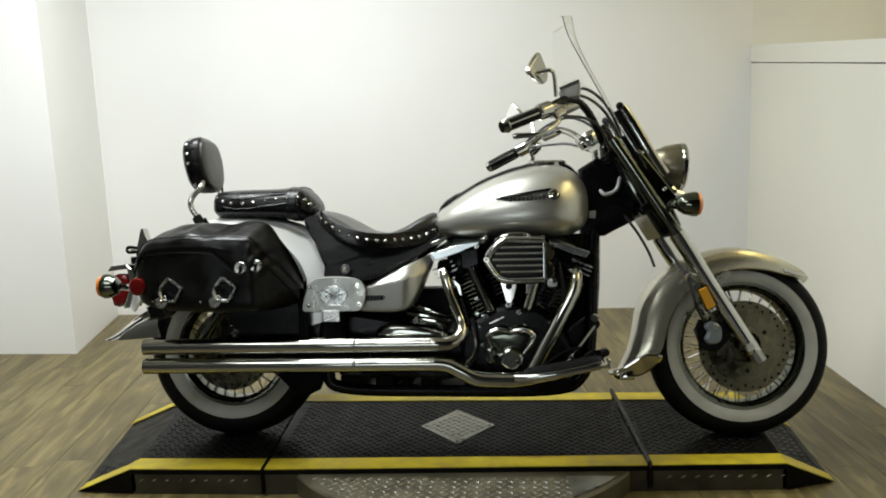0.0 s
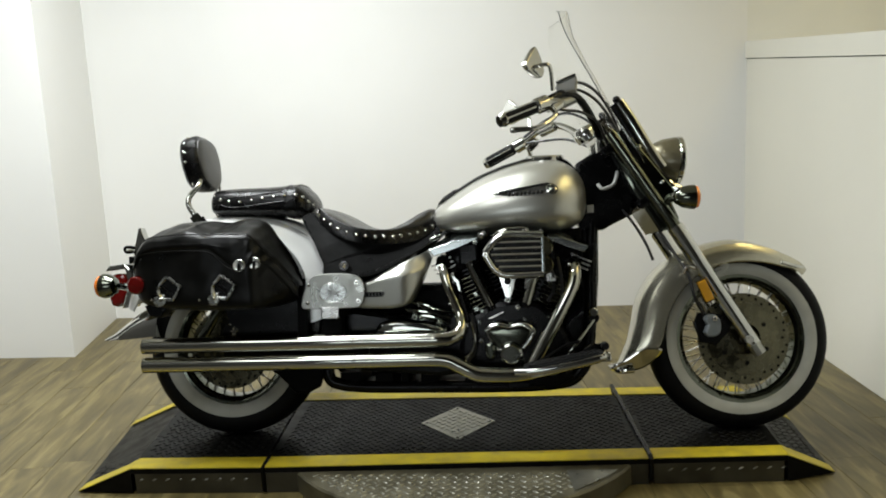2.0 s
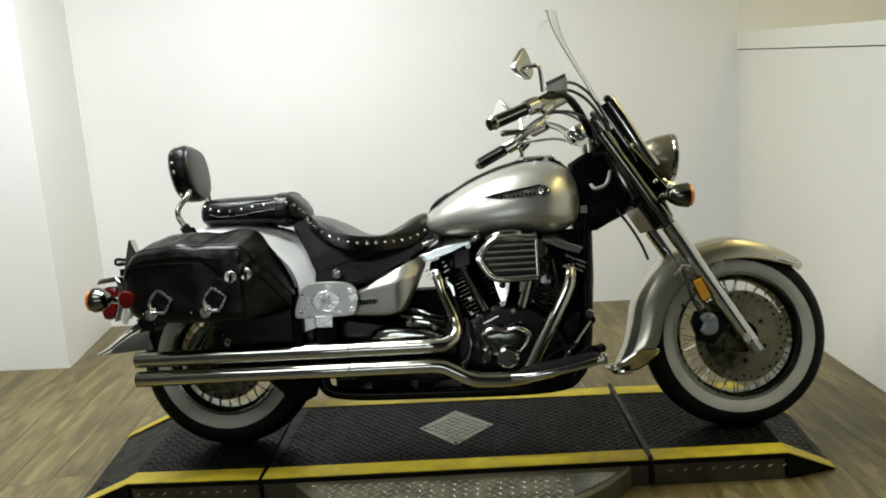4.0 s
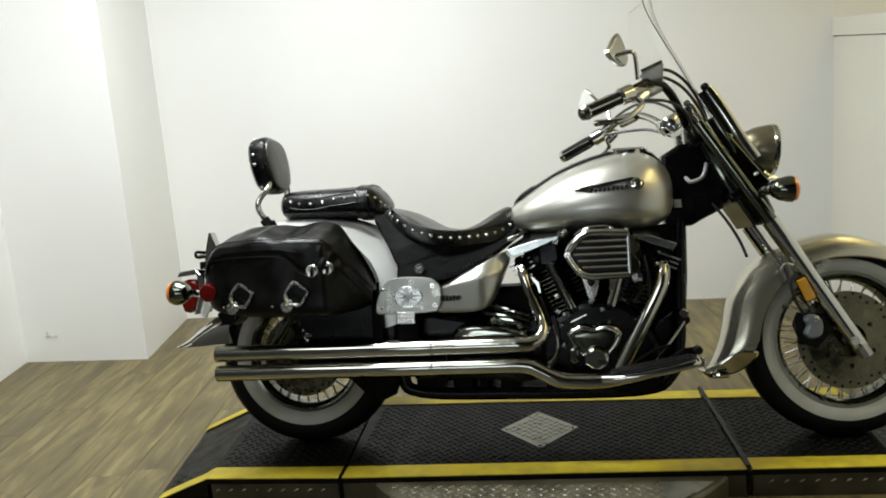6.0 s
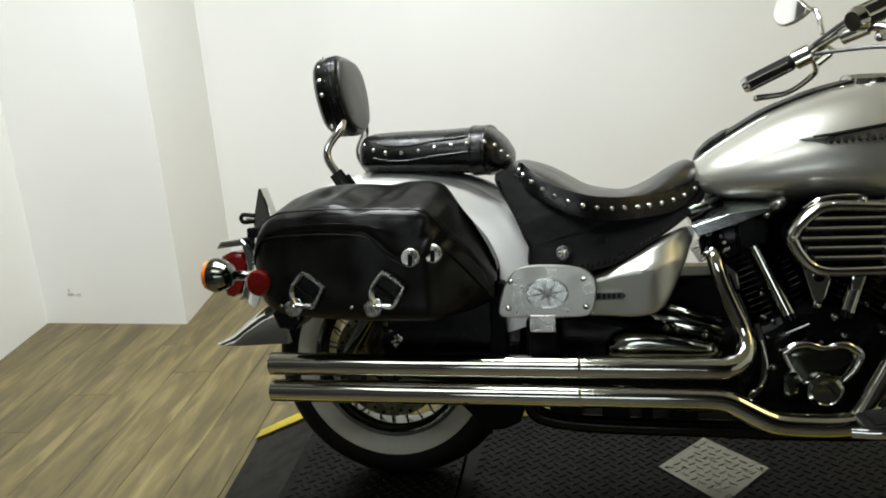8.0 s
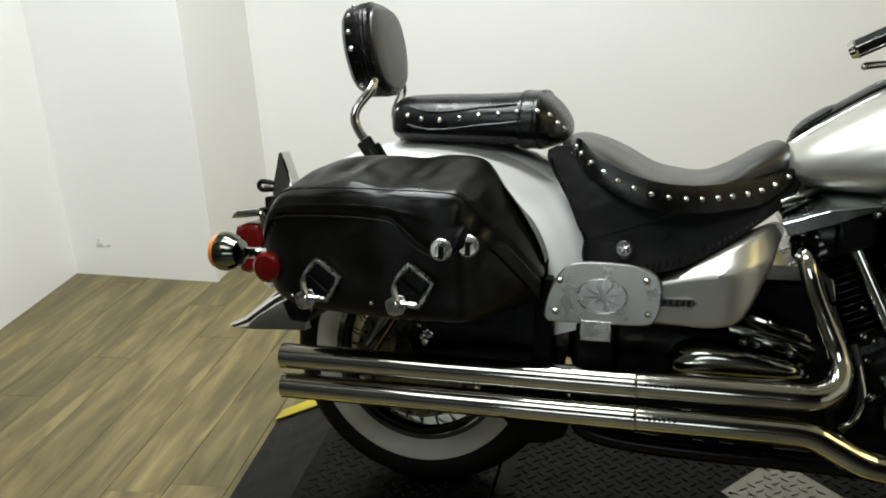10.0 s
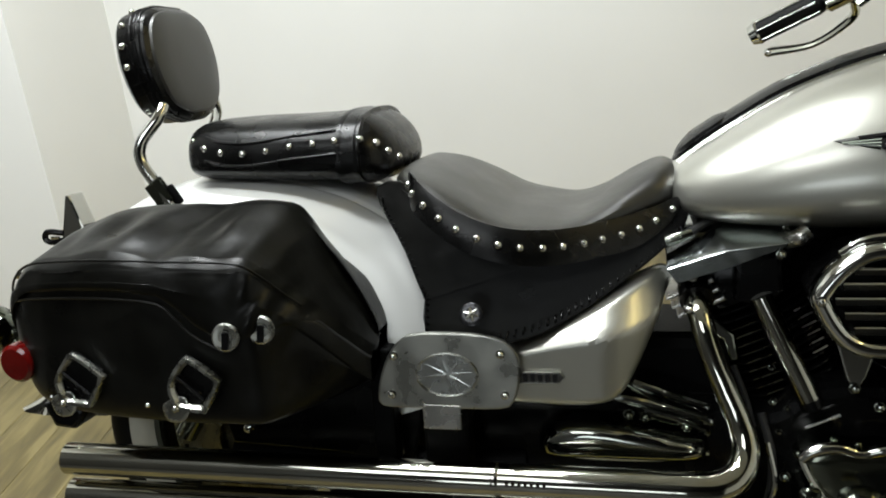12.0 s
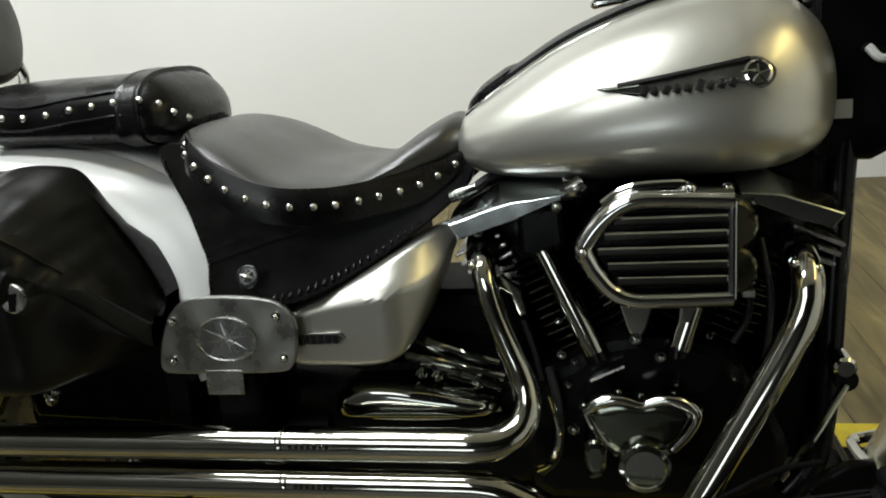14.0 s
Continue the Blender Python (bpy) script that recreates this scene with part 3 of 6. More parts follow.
def wheel(name, r, half, white_out, white_in, disc_r, at, label):
    """Spoked wheel about y: hub > tyre, whitewall, rim, spokes, disc, bolts."""
    hub = part(name, lathe([(0.028, -0.075), (0.045, -0.07), (0.045, -0.045), (0.034, -0.035), (0.034, 0.035), (0.045, 0.045), (0.045, 0.07), (0.028, 0.075)], 28), CHROME, bike, label, at)
    rr = white_in
    prof = []
    for i in range(25):
        a = -math.pi * 0.5 + math.pi * i / 24
        y = half * math.sin(a)
        prof.append((r - 0.055 + 0.055 * math.cos(a) ** 0.8 if abs(math.cos(a)) > 1e-6 else r - 0.055, y * 1.0))
    side = [(rr - 0.004, 0.72), (rr + 0.012, 0.84), (rr + 0.035, 0.955)]
    full = [(a, -half * b) for a, b in side] + [p for p in prof] + [(a, half * b) for a, b in side[::-1]] + [(rr + 0.01, half * 0.5), (rr + 0.01, -half * 0.5)]
    part("tyre", lathe(full, 72, closed=True), RUBBER, hub, "black street tyre")
    for s in (-1, 1):
        w = white_out - white_in
        ww = [(white_in + 0.001, 0.80), (white_in + w * 0.3, 0.90), (white_in + w * 0.65, 0.985), (white_out, 1.0), (white_out, 1.03), (white_in + w * 0.6, 1.04), (white_in + w * 0.28, 0.97), (white_in + 0.001, 0.86)]
        part("whitewall", lathe([(a, s * half * b) for a, b in ww], 72, closed=True), WHITEWALL, hub, "white sidewall band")
    rim = [(rr + 0.003, -0.78), (rr + 0.001, -0.86), (rr - 0.008, -0.84), (rr - 0.012, -0.70), (rr - 0.024, -0.52), (rr - 0.028, -0.1), (rr - 0.028, 0.1), (rr - 0.024, 0.52), (rr - 0.012, 0.70), (rr - 0.008, 0.84), (rr + 0.001, 0.86), (rr + 0.003, 0.78), (rr - 0.012, 0.4), (rr - 0.012, -0.4)]
    part("rim", lathe([(a, half * b) for a, b in rim], 72, closed=True), DARKCHROME, hub, "chrome wheel rim with dark reflections painted in")
    for s in (-1, 1):
        for w in (-1, 1):
            one = spoke_bm((0.043, s * 0.055, 0), ((rr - 0.020) * math.cos(w * 0.62), s * 0.012, (rr - 0.020) * math.sin(w * 0.62)))
            first = part("spoke", one, STEEL, hub)
            for i in range(1, 15):
                again(first, pose(0, 0, 0, 0, 24 * i + (9 if w > 0 else 0) + (4.5 if s > 0 else 0), 0))
            first.matrix_basis = pose(0, 0, 0, 0, (9 if w > 0 else 0) + (4.5 if s > 0 else 0), 0)
    # drilled brake disc on the near side
    dy = -0.072
    bm = lathe([(disc_r, dy), (disc_r, dy - 0.005), (disc_r * 0.66, dy - 0.005), (disc_r * 0.66, dy)], 64, closed=True)
    disc = part("brake_disc", bm, DISC, hub, "drilled steel brake disc")
    part("disc_carrier", lathe([(disc_r * 0.8, dy - 0.006), (disc_r * 0.79, dy - 0.010), (disc_r * 0.55, dy - 0.012), (0.05, dy - 0.018), (0.046, dy - 0.010), (0.046, dy - 0.006)], 48), DISC, hub, "satin steel disc carrier")
    hole = lathe([(0.0042, dy - 0.0052), (0.0042, dy - 0.0058), (0.0015, dy - 0.0056)], 8)
    first = part("vent_hole", hole, MATT, hub)
    first.matrix_basis = pose(disc_r * 0.86, 0, 0)
    for i in range(1, 36):
        a = 2 * math.pi * i / 36
        q = disc_r * (0.86 if i % 3 == 0 else 0.91 if i % 3 == 1 else 0.955)
        again(first, pose(q * math.cos(a), 0, q * math.sin(a)))
    first = part("disc_bolt", bolt(0.0068, 0.008), BLACK, hub)
    for i in range(1, 6):
        a = radians(-86 + 60 * i)
        again(first, pose(0.076 * math.cos(a), dy - 0.010, 0.076 * math.sin(a)))
    first.matrix_basis = pose(0.076 * math.cos(radians(-86)), dy - 0.010, 0.076 * math.sin(radians(-86)))
    return hub


wheel("rear_wheel", 0.297, 0.070, 0.232, 0.190, 0.135, pose(0.022, 0, 0.297), "spoked rear wheel with whitewall tyre")
wheel("front_wheel", 0.293, 0.060, 0.2415, 0.205, 0.145, TURN @ pose(1.691, 0, 0.287), "spoked front wheel with whitewall tyre")


# fenders
# rounded flank, shallow crease and crown of the rear fender: (share of half width, share of height)
FLANK = [(1.0, 0.0), (0.985, 0.18), (0.945, 0.35), (0.88, 0.51), (0.79, 0.645), (0.69, 0.755), (0.585, 0.835), (0.525, 0.868), (0.500, 0.872), (0.486, 0.868), (0.474, 0.886), (0.455, 0.912), (0.42, 0.932), (0.35, 0.962), (0.2, 0.99), (0.0, 1.0)]


def fender(cx, cz, stations, power=0.62, n=22, crease=0.006, bulge=0.8, flank=None):
    """Stations: (degrees, crest radius, edge radius, half width). A shell swept round the wheel."""
    tab = [[(s[0], s[i]) for s in stations] for i in (1, 2, 3)]
    a0, a1 = stations[0][0], stations[-1][0]
    loops = []
    steps = 44
    if flank:
        half_side = smooth([(y, 0, q) for y, q in flank], 2)
        side_y = [-p.x for p in half_side] + [p.x for p in half_side[-2::-1]]
        side_q = [p.z for p in half_side] + [p.z for p in half_side[-2::-1]]
        n = len(side_y) - 1
    for i in range(steps + 1):
        a = a0 + (a1 - a0) * i / steps
        rc, re, w = (smoothed(t, a) for t in tab)
        row, inner = [], []
        for j in range(n + 1):
            f = -math.pi / 2 + math.pi * j / n
            y = w * math.copysign(abs(math.sin(f)) ** bulge, math.sin(f))
            q = re + (rc - re) * abs(math.cos(f)) ** power
            q += crease * math.exp(-((abs(f) - 1.0) / 0.13) ** 2)
            if flank:
                y, q = side_y[j] * w, re + (rc - re) * side_q[j]
            d = Vector((math.cos(radians(a)), 0, math.sin(radians(a))))
            row.append(Vector((cx, y, cz)) + d * q)
            inner.append(Vector((cx, y * 0.965, cz)) + d * (q - 0.004))
        loops.append(row + inner[::-1])
    return skin(loops)


def smoothed(table, x):
    for i in range(len(table) - 1):
        (a, p), (b, q) = table[i], table[i + 1]
        if x <= b or i == len(table) - 2:
            z = table[i - 1][1] if i else p
            d = table[i + 2][1] if i + 2 < len(table) else q
            t = min(max((x - a) / (b - a), 0), 1)
            return 0.5 * (2 * p + (q - z) * t + (2 * z - 5 * p + 4 * q - d) * t * t + (3 * p - z - 3 * q + d) * t ** 3)
    return table[-1][1]


F_ST = [(43, 0.314, 0.292, 0.045), (48, 0.316, 0.285, 0.068), (60, 0.313, 0.265, 0.084), (75, 0.314, 0.254, 0.088), (90, 0.321, 0.249, 0.09), (115, 0.327, 0.250, 0.092), (135, 0.343, 0.252, 0.094), (155, 0.346, 0.255, 0.096), (170, 0.341, 0.258, 0.096), (181, 0.354, 0.268, 0.094), (188, 0.378, 0.295, 0.086), (191, 0.396, 0.335, 0.072), (192.5, 0.408, 0.37, 0.055)]
front("front_fender", fender(1.691, 0.287, F_ST), FRONTPAINT, "deep valanced silver front fender, warm reflection painted in")
front("fender_tip", slab([(1.274, 0.215), (1.309, 0.232), (1.362, 0.266), (1.395, 0.268), (1.427, 0.263), (1.412, 0.236), (1.374, 0.205), (1.327, 0.194), (1.277, 0.198)], -0.101, -0.086, 0.006, 3, shift=lambda x, y, z: 0.35 * (0.262 - z)), CHROME, "polished rear tip trim")
front("fender_tip_wrap", tube([(1.335, -0.098, 0.199), (1.295, -0.085, 0.197), (1.284, -0.04, 0.199), (1.282, 0.0, 0.200), (1.284, 0.04, 0.199), (1.295, 0.085, 0.197), (1.335, 0.098, 0.199)], 0.009, 10), CHROME, "chrome lip on the fender tail")
front("fender_badge", tube([(1.82, -0.086, 0.528), (1.87, -0.074, 0.514), (1.905, -0.045, 0.510), (1.914, 0, 0.512), (1.905, 0.045, 0.510)], 0.006, 8), CHROME, "chrome front lip trim")
R_ST = [(17, 0.468, 0.31, 0.158), (40, 0.484, 0.315, 0.162), (58, 0.484, 0.325, 0.164), (72, 0.469, 0.370, 0.164), (85, 0.456, 0.385, 0.162), (100, 0.450, 0.370, 0.160), (118, 0.444, 0.345, 0.156), (135, 0.425, 0.335, 0.145), (148, 0.405, 0.34, 0.130), (156, 0.392, 0.345, 0.118)]
part("rear_fender", fender(0.022, 0.292, R_ST, flank=FLANK), LITSILVER, bike, "broad silver rear fender with a crease, brightness painted in")
loops = []
for p in smooth([(-0.215, 0.455, 0.345), (-0.255, 0.443, 0.343), (-0.295, 0.424, 0.340), (-0.335, 0.394, 0.337), (-0.375, 0.361, 0.335), (-0.408, 0.341, 0.334), (-0.418, 0.336, 0.3335)], 4):
    w = lerp([(-0.42, 0.076), (-0.40, 0.094), (-0.34, 0.110), (-0.21, 0.120)], p.x)
    arc = []
    for j in range(19):
        f = -math.pi / 2 + math.pi * j / 18
        arc.append((w * math.copysign(abs(math.sin(f)) ** 0.55, math.sin(f)), p.z + (p.y - p.z) * abs(math.cos(f)) ** 0.7))
    loops.append([Vector((p.x, y, z)) for y, z in arc] + [Vector((p.x, y * w, p.z - 0.002)) for y in (0.7, 0.0, -0.7)])
part("rear_fender_tip", skin(loops), CHROME, bike, "flared chrome rear fender tip")

# fork
for s in (-1, 1):
    y = 0.108 * s
    front("fork_tube", tube([(1.285, y, 0.955), (1.49, y, 0.632)], 0.0215, 22, 1), DARKCHROME, "dark chrome upper fork tube")
    front("fork_slider", tube([(1.478, y, 0.650), (1.49, y, 0.632), (1.713, y, 0.268), (1.722, y, 0.252)], [0.0265, 0.027, 0.0245, 0.02], 22, 1), CHROME, "polished fork slider")
    front("axle_lug", tube([(1.709, y * 1.08, 0.272), (1.728, y * 1.08, 0.242)], 0.0205, 8, 1), POLISHED, "cast axle clamp")
    front("fork_shroud", turned(slab([(1.300, 0.955), (1.326, 0.968), (1.392, 0.885), (1.482, 0.765), (1.452, 0.708), (1.44, 0.712)], -0.124, -0.100, 0.005) if s < 0 else mirrored(slab([(1.300, 0.955), (1.326, 0.968), (1.392, 0.885), (1.482, 0.765), (1.452, 0.708), (1.44, 0.712)], -0.124, -0.100, 0.005)), Matrix.Identity(4)), DARKCHROME, "dark chrome fork shroud")
    front("side_reflector", turned(box(-0.014, 0.014, -0.006, 0.006, -0.034, 0.034, 0.003), pose(1.559, s * 0.137, 0.443, 0, -23)), SIDEAMBER, "amber side reflector")
    front("reflector_bracket", turned(box(-0.016, 0.016, -0.003, 0.003, -0.038, 0.038, 0.002), pose(1.559, s * 0.129, 0.443, 0, -23)), BLACK)
    front("turn_signal", turned(lathe([(0.008, -0.052), (0.020, -0.046), (0.032, -0.026), (0.038, 0.0), (0.0385, 0.012), (0.036, 0.014)], 28, "x"), pose(1.512, s * 0.175, 0.735)), DARKCHROME, "chrome bullet indicator")
    front("signal_lens", turned(lathe([(0.0355, 0.0), (0.034, 0.008), (0.022, 0.015), (0.004, 0.018)], 28, "x"), pose(1.526, s * 0.175, 0.735)), AMBER, "amber indicator lens")
    front("signal_stalk", tube([(1.46, s * 0.11, 0.735), (1.475, s * 0.14, 0.733), (1.480, s * 0.17, 0.734)], 0.010, 10, 3), CHROME)
front("fork_cover", slab([(1.281, 0.915), (1.318, 0.945), (1.393, 0.847), (1.464, 0.762), (1.50, 0.676), (1.462, 0.640), (1.434, 0.638), (1.356, 0.765)], -0.099, 0.099, 0.008), DARKCHROME, "broad chrome fork cover with dark reflections painted in")
front("axle", tube([(1.691, -0.135, 0.287), (1.691, 0.135, 0.287)], 0.013, 14, 1), STEEL)
for z0, x0 in ((0.905, 1.285), (0.735, 1.395)):
    front("triple_clamp", turned(box(-0.030, 0.040, -0.105, 0.105, -0.016, 0.016, 0.008), pose(x0, 0, z0, 0, -31.5)), BLACK, "black triple clamp")
# caliper
front("brake_caliper", slab([(1.565, 0.365), (1.59, 0.368), (1.608, 0.35), (1.61, 0.322), (1.60, 0.302), (1.572, 0.297), (1.558, 0.312), (1.568, 0.335), (1.56, 0.35)], -0.118, -0.06, 0.006, 2), PALEBLUE, "grey two-piston brake caliper")
front("caliper_bracket", slab([(1.53, 0.34), (1.545, 0.375), (1.60, 0.37), (1.66, 0.36), (1.64, 0.31), (1.60, 0.27), (1.55, 0.28)], -0.095, -0.078, 0.004, 1), BLACK, "black caliper mount")
front("caliper_bolt", turned(bolt(0.007, 0.008), pose(1.59, -0.118, 0.355)), STEEL)
front("brake_hose", tube([(1.56, -0.10, 0.37), (1.53, -0.12, 0.42), (1.51, -0.12, 0.50), (1.47, -0.09, 0.58), (1.40, -0.06, 0.72), (1.33, -0.08, 0.90)], 0.005, 8), CABLE, "black brake hose")
front("hose_clip", tube([(1.495, -0.125, 0.50), (1.505, -0.135, 0.52), (1.53, -0.13, 0.515)], 0.004, 6, 3), STEEL)
front("fender_bracket", slab([(1.595, 0.512), (1.635, 0.53), (1.645, 0.522), (1.62, 0.49), (1.60, 0.485)], -0.118, -0.10, 0.003), POLISHED, "cast fender mount")

# headlight
front("headlight", turned(lathe([(0.006, -0.105), (0.03, -0.098), (0.058, -0.078), (0.075, -0.045), (0.083, -0.01), (0.086, 0.006)], 40, "x"), pose(1.512, 0, 0.876, 0, 4) @ Matrix.Scale(0.91, 4)), SHELLTINT, "headlight shell with a dim warm reflection painted in")
front("headlight_rim", turned(lathe([(0.086, 0.006), (0.089, 0.010), (0.089, 0.022), (0.083, 0.028), (0.078, 0.024), (0.080, 0.010)], 40, "x", closed=True), pose(1.512, 0, 0.876, 0, 4) @ Matrix.Scale(0.91, 4)), CHROME, "chrome headlight rim")
front("headlight_lens", turned(lathe([(0.079, 0.018), (0.06, 0.028), (0.03, 0.034), (0.002, 0.036)], 40, "x"), pose(1.512, 0, 0.876, 0, 4) @ Matrix.Scale(0.91, 4)), MIRROR, "clear headlight lens over a bright reflector")
front("headlight_bracket", slab([(1.40, 0.80), (1.47, 0.83), (1.50, 0.80), (1.53, 0.785), (1.51, 0.76), (1.44, 0.765)], -0.05, 0.05, 0.008), CHROME, "chrome headlight mount")
front("signal_bar", tube([(1.48, -0.12, 0.765), (1.50, -0.06, 0.775), (1.505, 0, 0.778), (1.50, 0.06, 0.775), (1.48, 0.12, 0.765)], 0.011, 12), CHROME, "chrome lamp bar")

# windscreen: a curved clear sheet and its mounts
loops = []
SH = [(1.131, 1.362, 0.085), (1.134, 1.345, 0.125), (1.139, 1.300, 0.152), (1.151, 1.252, 0.175), (1.180, 1.180, 0.20), (1.219, 1.101, 0.21), (1.268, 1.007, 0.207), (1.326, 0.925, 0.18), (1.375, 0.868, 0.14), (1.40, 0.835, 0.10)]
fine = smooth([(x, w, z) for x, z, w in SH], 4)
for p in fine:
    row = []
    for j in range(17):
        u = -1 + 2 * j / 16
        row.append(Vector((p.x + 0.05 * (1 - u * u), p.y * u, p.z + 0.02 * (1 - u * u))))
    loops.append(row + [q - Vector((0.0022, 0, 0.0007)) for q in row[::-1]])
screen = front("windscreen", skin(loops), CLEAR, "tall clear acrylic windscreen")
screen.visible_shadow = False
edge = [lp[0] for lp in loops] + [q for q in loops[-1][1:16]] + [lp[16] for lp in loops[::-1]] + [q for q in loops[0][15:0:-1]]
front("screen_edge", tube([tuple(q) for q in [lp[0] for lp in loops]], 0.0008, 6, 1), CABLE, "dark edge of the screen")
for s in (-1, 1):
    front("screen_bracket", tube([(1.300, s * 0.11, 1.045), (1.335, s * 0.112, 0.98), (1.385, s * 0.11, 0.90), (1.43, s * 0.105, 0.835), (1.468, s * 0.10, 0.795)], 0.012, 12, 5, flat=0.6), BLACK, "black screen mounting strip")
    front("screen_strap", tube([(1.318, s * 0.118, 1.055), (1.36, s * 0.12, 0.985), (1.405, s * 0.118, 0.905), (1.45, s * 0.11, 0.838)], 0.015, 12, 5, flat=0.35), CHROME, "broad chrome screen strap")
    front("strap_knob", turned(bolt(0.010, 0.016), pose(1.308, s * 0.118, 1.058)), BLACK)
    front("strap_bolt", turned(bolt(0.006, 0.008), pose(1.372, -0.128 if s < 0 else 0.128, 0.905)), CHROME)
    front("strap_bolt", turned(bolt(0.006, 0.008), pose(1.44, -0.128 if s < 0 else 0.128, 0.79)), CHROME)

# handlebar, controls
for s in (-1, 1):
    front("handlebar", tube([(1.262, s * 0.03, 0.945), (1.250, s * 0.09, 0.960), (1.222, s * 0.14, 1.00), (1.180, s * 0.20, 1.040), (1.128, s * 0.26, 1.052), (1.075, s * 0.31, 1.025), (1.02, s * 0.345, 0.99), (0.92, s * 0.395, 0.945)], 0.0125, 16), CHROME if s > 0 else BLACK, "swept-back handlebar")
    g0, g1 = Vector((1.022, s * 0.345, 0.993)), Vector((0.915, s * 0.397, 0.944))
    grip = front("grip", tube([g0, g0.lerp(g1, 0.04), g0.lerp(g1, 0.94), g1], [0.0175, 0.0195, 0.0195, 0.017], 20, 1), RUBBER, "black rubber hand grip")
    d = (g1 - g0).normalized()
    up = d.cross(Vector((0, 0, 1))).normalized()
    side = d.cross(up)
    for i in range(6):
        a = 2 * math.pi * i / 6
        o = (up * math.cos(a) + side * math.sin(a)) * 0.0195
        part("grip_trim", tube([g0.lerp(g1, 0.08) + o, g0.lerp(g1, 0.9) + o], 0.0026, 6, 1), CHROME, grip, "chrome grip strip")
    front("bar_end", tube([g1 - d * 0.014, g1 - d * 0.010, g1 + d * 0.004], [0.021, 0.0225, 0.017], 18, 1), CHROME, "chrome bar end")
    sw = g0 + (g0 - g1).normalized() * 0.022
    front("switch_housing", tube([sw + d * 0.024, sw + d * 0.018, sw - d * 0.02, sw - d * 0.026], [0.018, 0.025, 0.025, 0.016], 16, 1), CHROME, "chrome switch housing")
    front("lever", tube([sw + Vector((0.03, s * 0.0, -0.012)), g0 + Vector((0.055, s * 0.02, -0.03)), g0.lerp(g1, 0.5) + Vector((0.055, s * 0.03, -0.045)), g1 + Vector((0.035, s * 0.02, -0.03))], [0.008, 0.008, 0.007, 0.009], 10, 5), CHROME, "chrome hand lever")
    front("lever_bracket", tube([sw - d * 0.03, sw - d * 0.05 + Vector((0.02, 0, -0.01)), sw + Vector((0.035, 0, -0.015))], 0.013, 10, 3), CHROME)
    front("lever_ball", turned(lathe([(0.002, -0.009), (0.007, -0.006), (0.009, 0), (0.007, 0.006), (0.002, 0.009)], 12), Matrix.Translation(g1 + Vector((0.033, s * 0.02, -0.031)))), CHROME)
    # mirror
    mx, my, mz = 1.012, s * 0.335, 1.128
    shape = [(-0.036, -0.020), (-0.033, 0.004), (-0.022, 0.034), (-0.010, 0.052), (0.002, 0.038), (0.022, 0.004), (0.034, -0.022), (0.010, -0.044), (-0.014, -0.050), (-0.028, -0.040)]
    big = [(x * 1.5, z * 0.92) for x, z in shape]
    m = pose(mx, my, mz, 4, 0, -127 if s < 0 else -53)
    front("mirror_shell", turned(slab(big, 0.002, 0.017, 0.004, 3, segs=3), m), CHROME, "chrome teardrop mirror shell")
    front("mirror_glass", turned(slab([(x * 0.9, z * 0.9) for x, z in big], -0.0015, 0.0015, 0.0008, 3), m), MIRROR, "mirror glass")
    front("mirror_stem", tube([(mx + 0.018, my, mz - 0.012), (1.062, my + 0.006 * s, 1.119), (1.074, my - 0.012 * s, 1.105), (1.080, my - 0.03 * s, 1.05)], 0.0062, 10), CHROME, "curved chrome mirror stem")
front("brake_reservoir", turned(slab([(-0.030, -0.028), (0.026, -0.020), (0.030, 0.020), (0.028, 0.024), (-0.032, 0.0)], -0.034, 0.034, 0.005), pose(1.132, -0.255, 1.074, 0, 0, -12)), GREY, "grey brake fluid reservoir")
front("reservoir_lid", turned(box(-0.032, 0.032, -0.037, 0.037, -0.004, 0.004, 0.003), pose(1.130, -0.255, 1.090, 0, -20, -12)), CHROME, "chrome reservoir lid")
front("master_cylinder", tube([(1.155, -0.215, 1.045), (1.11, -0.255, 1.025), (1.065, -0.29, 1.005)], [0.016, 0.021, 0.018], 12, 4), POLISHED, "cast master cylinder")
front("clutch_perch", tube([(1.155, 0.215, 1.045), (1.11, 0.255, 1.03)], 0.018, 12, 1), CHROME)
for pts in ([(1.10, -0.25, 1.07), (1.18, -0.19, 1.10), (1.25, -0.13, 1.075), (1.305, -0.09, 1.0), (1.33, -0.07, 0.92)],
            [(1.12, -0.22, 1.05), (1.17, -0.2, 1.075), (1.24, -0.16, 1.045), (1.30, -0.12, 0.97), (1.32, -0.1, 0.90)],
            [(1.06, -0.28, 1.01), (1.12, -0.26, 1.0), (1.18, -0.2, 1.005), (1.24, -0.14, 0.985), (1.28, -0.09, 0.92)],
            [(1.05, 0.28, 1.02), (1.13, 0.25, 1.075), (1.20, 0.19, 1.085), (1.27, 0.12, 1.03), (1.31, 0.07, 0.93)],
            [(1.06, 0.29, 1.0), (1.12, 0.25, 1.0), (1.19, 0.18, 0.99), (1.25, 0.1, 0.95)]):
    front("control_cable", tube(pts, 0.0048, 8), CABLE, "black control cable")
front("bar_riser", tube([(1.265, -0.055, 0.90), (1.262, -0.055, 0.95)], 0.017, 14, 1), CHROME, "chrome bar riser")
front("bar_riser", tube([(1.265, 0.055, 0.90), (1.262, 0.055, 0.95)], 0.017, 14, 1), CHROME, "chrome bar riser")
front("bar_clamp", tube([(1.262, -0.085, 0.955), (1.262, 0.085, 0.955)], 0.021, 14, 1), CHROME, "chrome bar clamp")
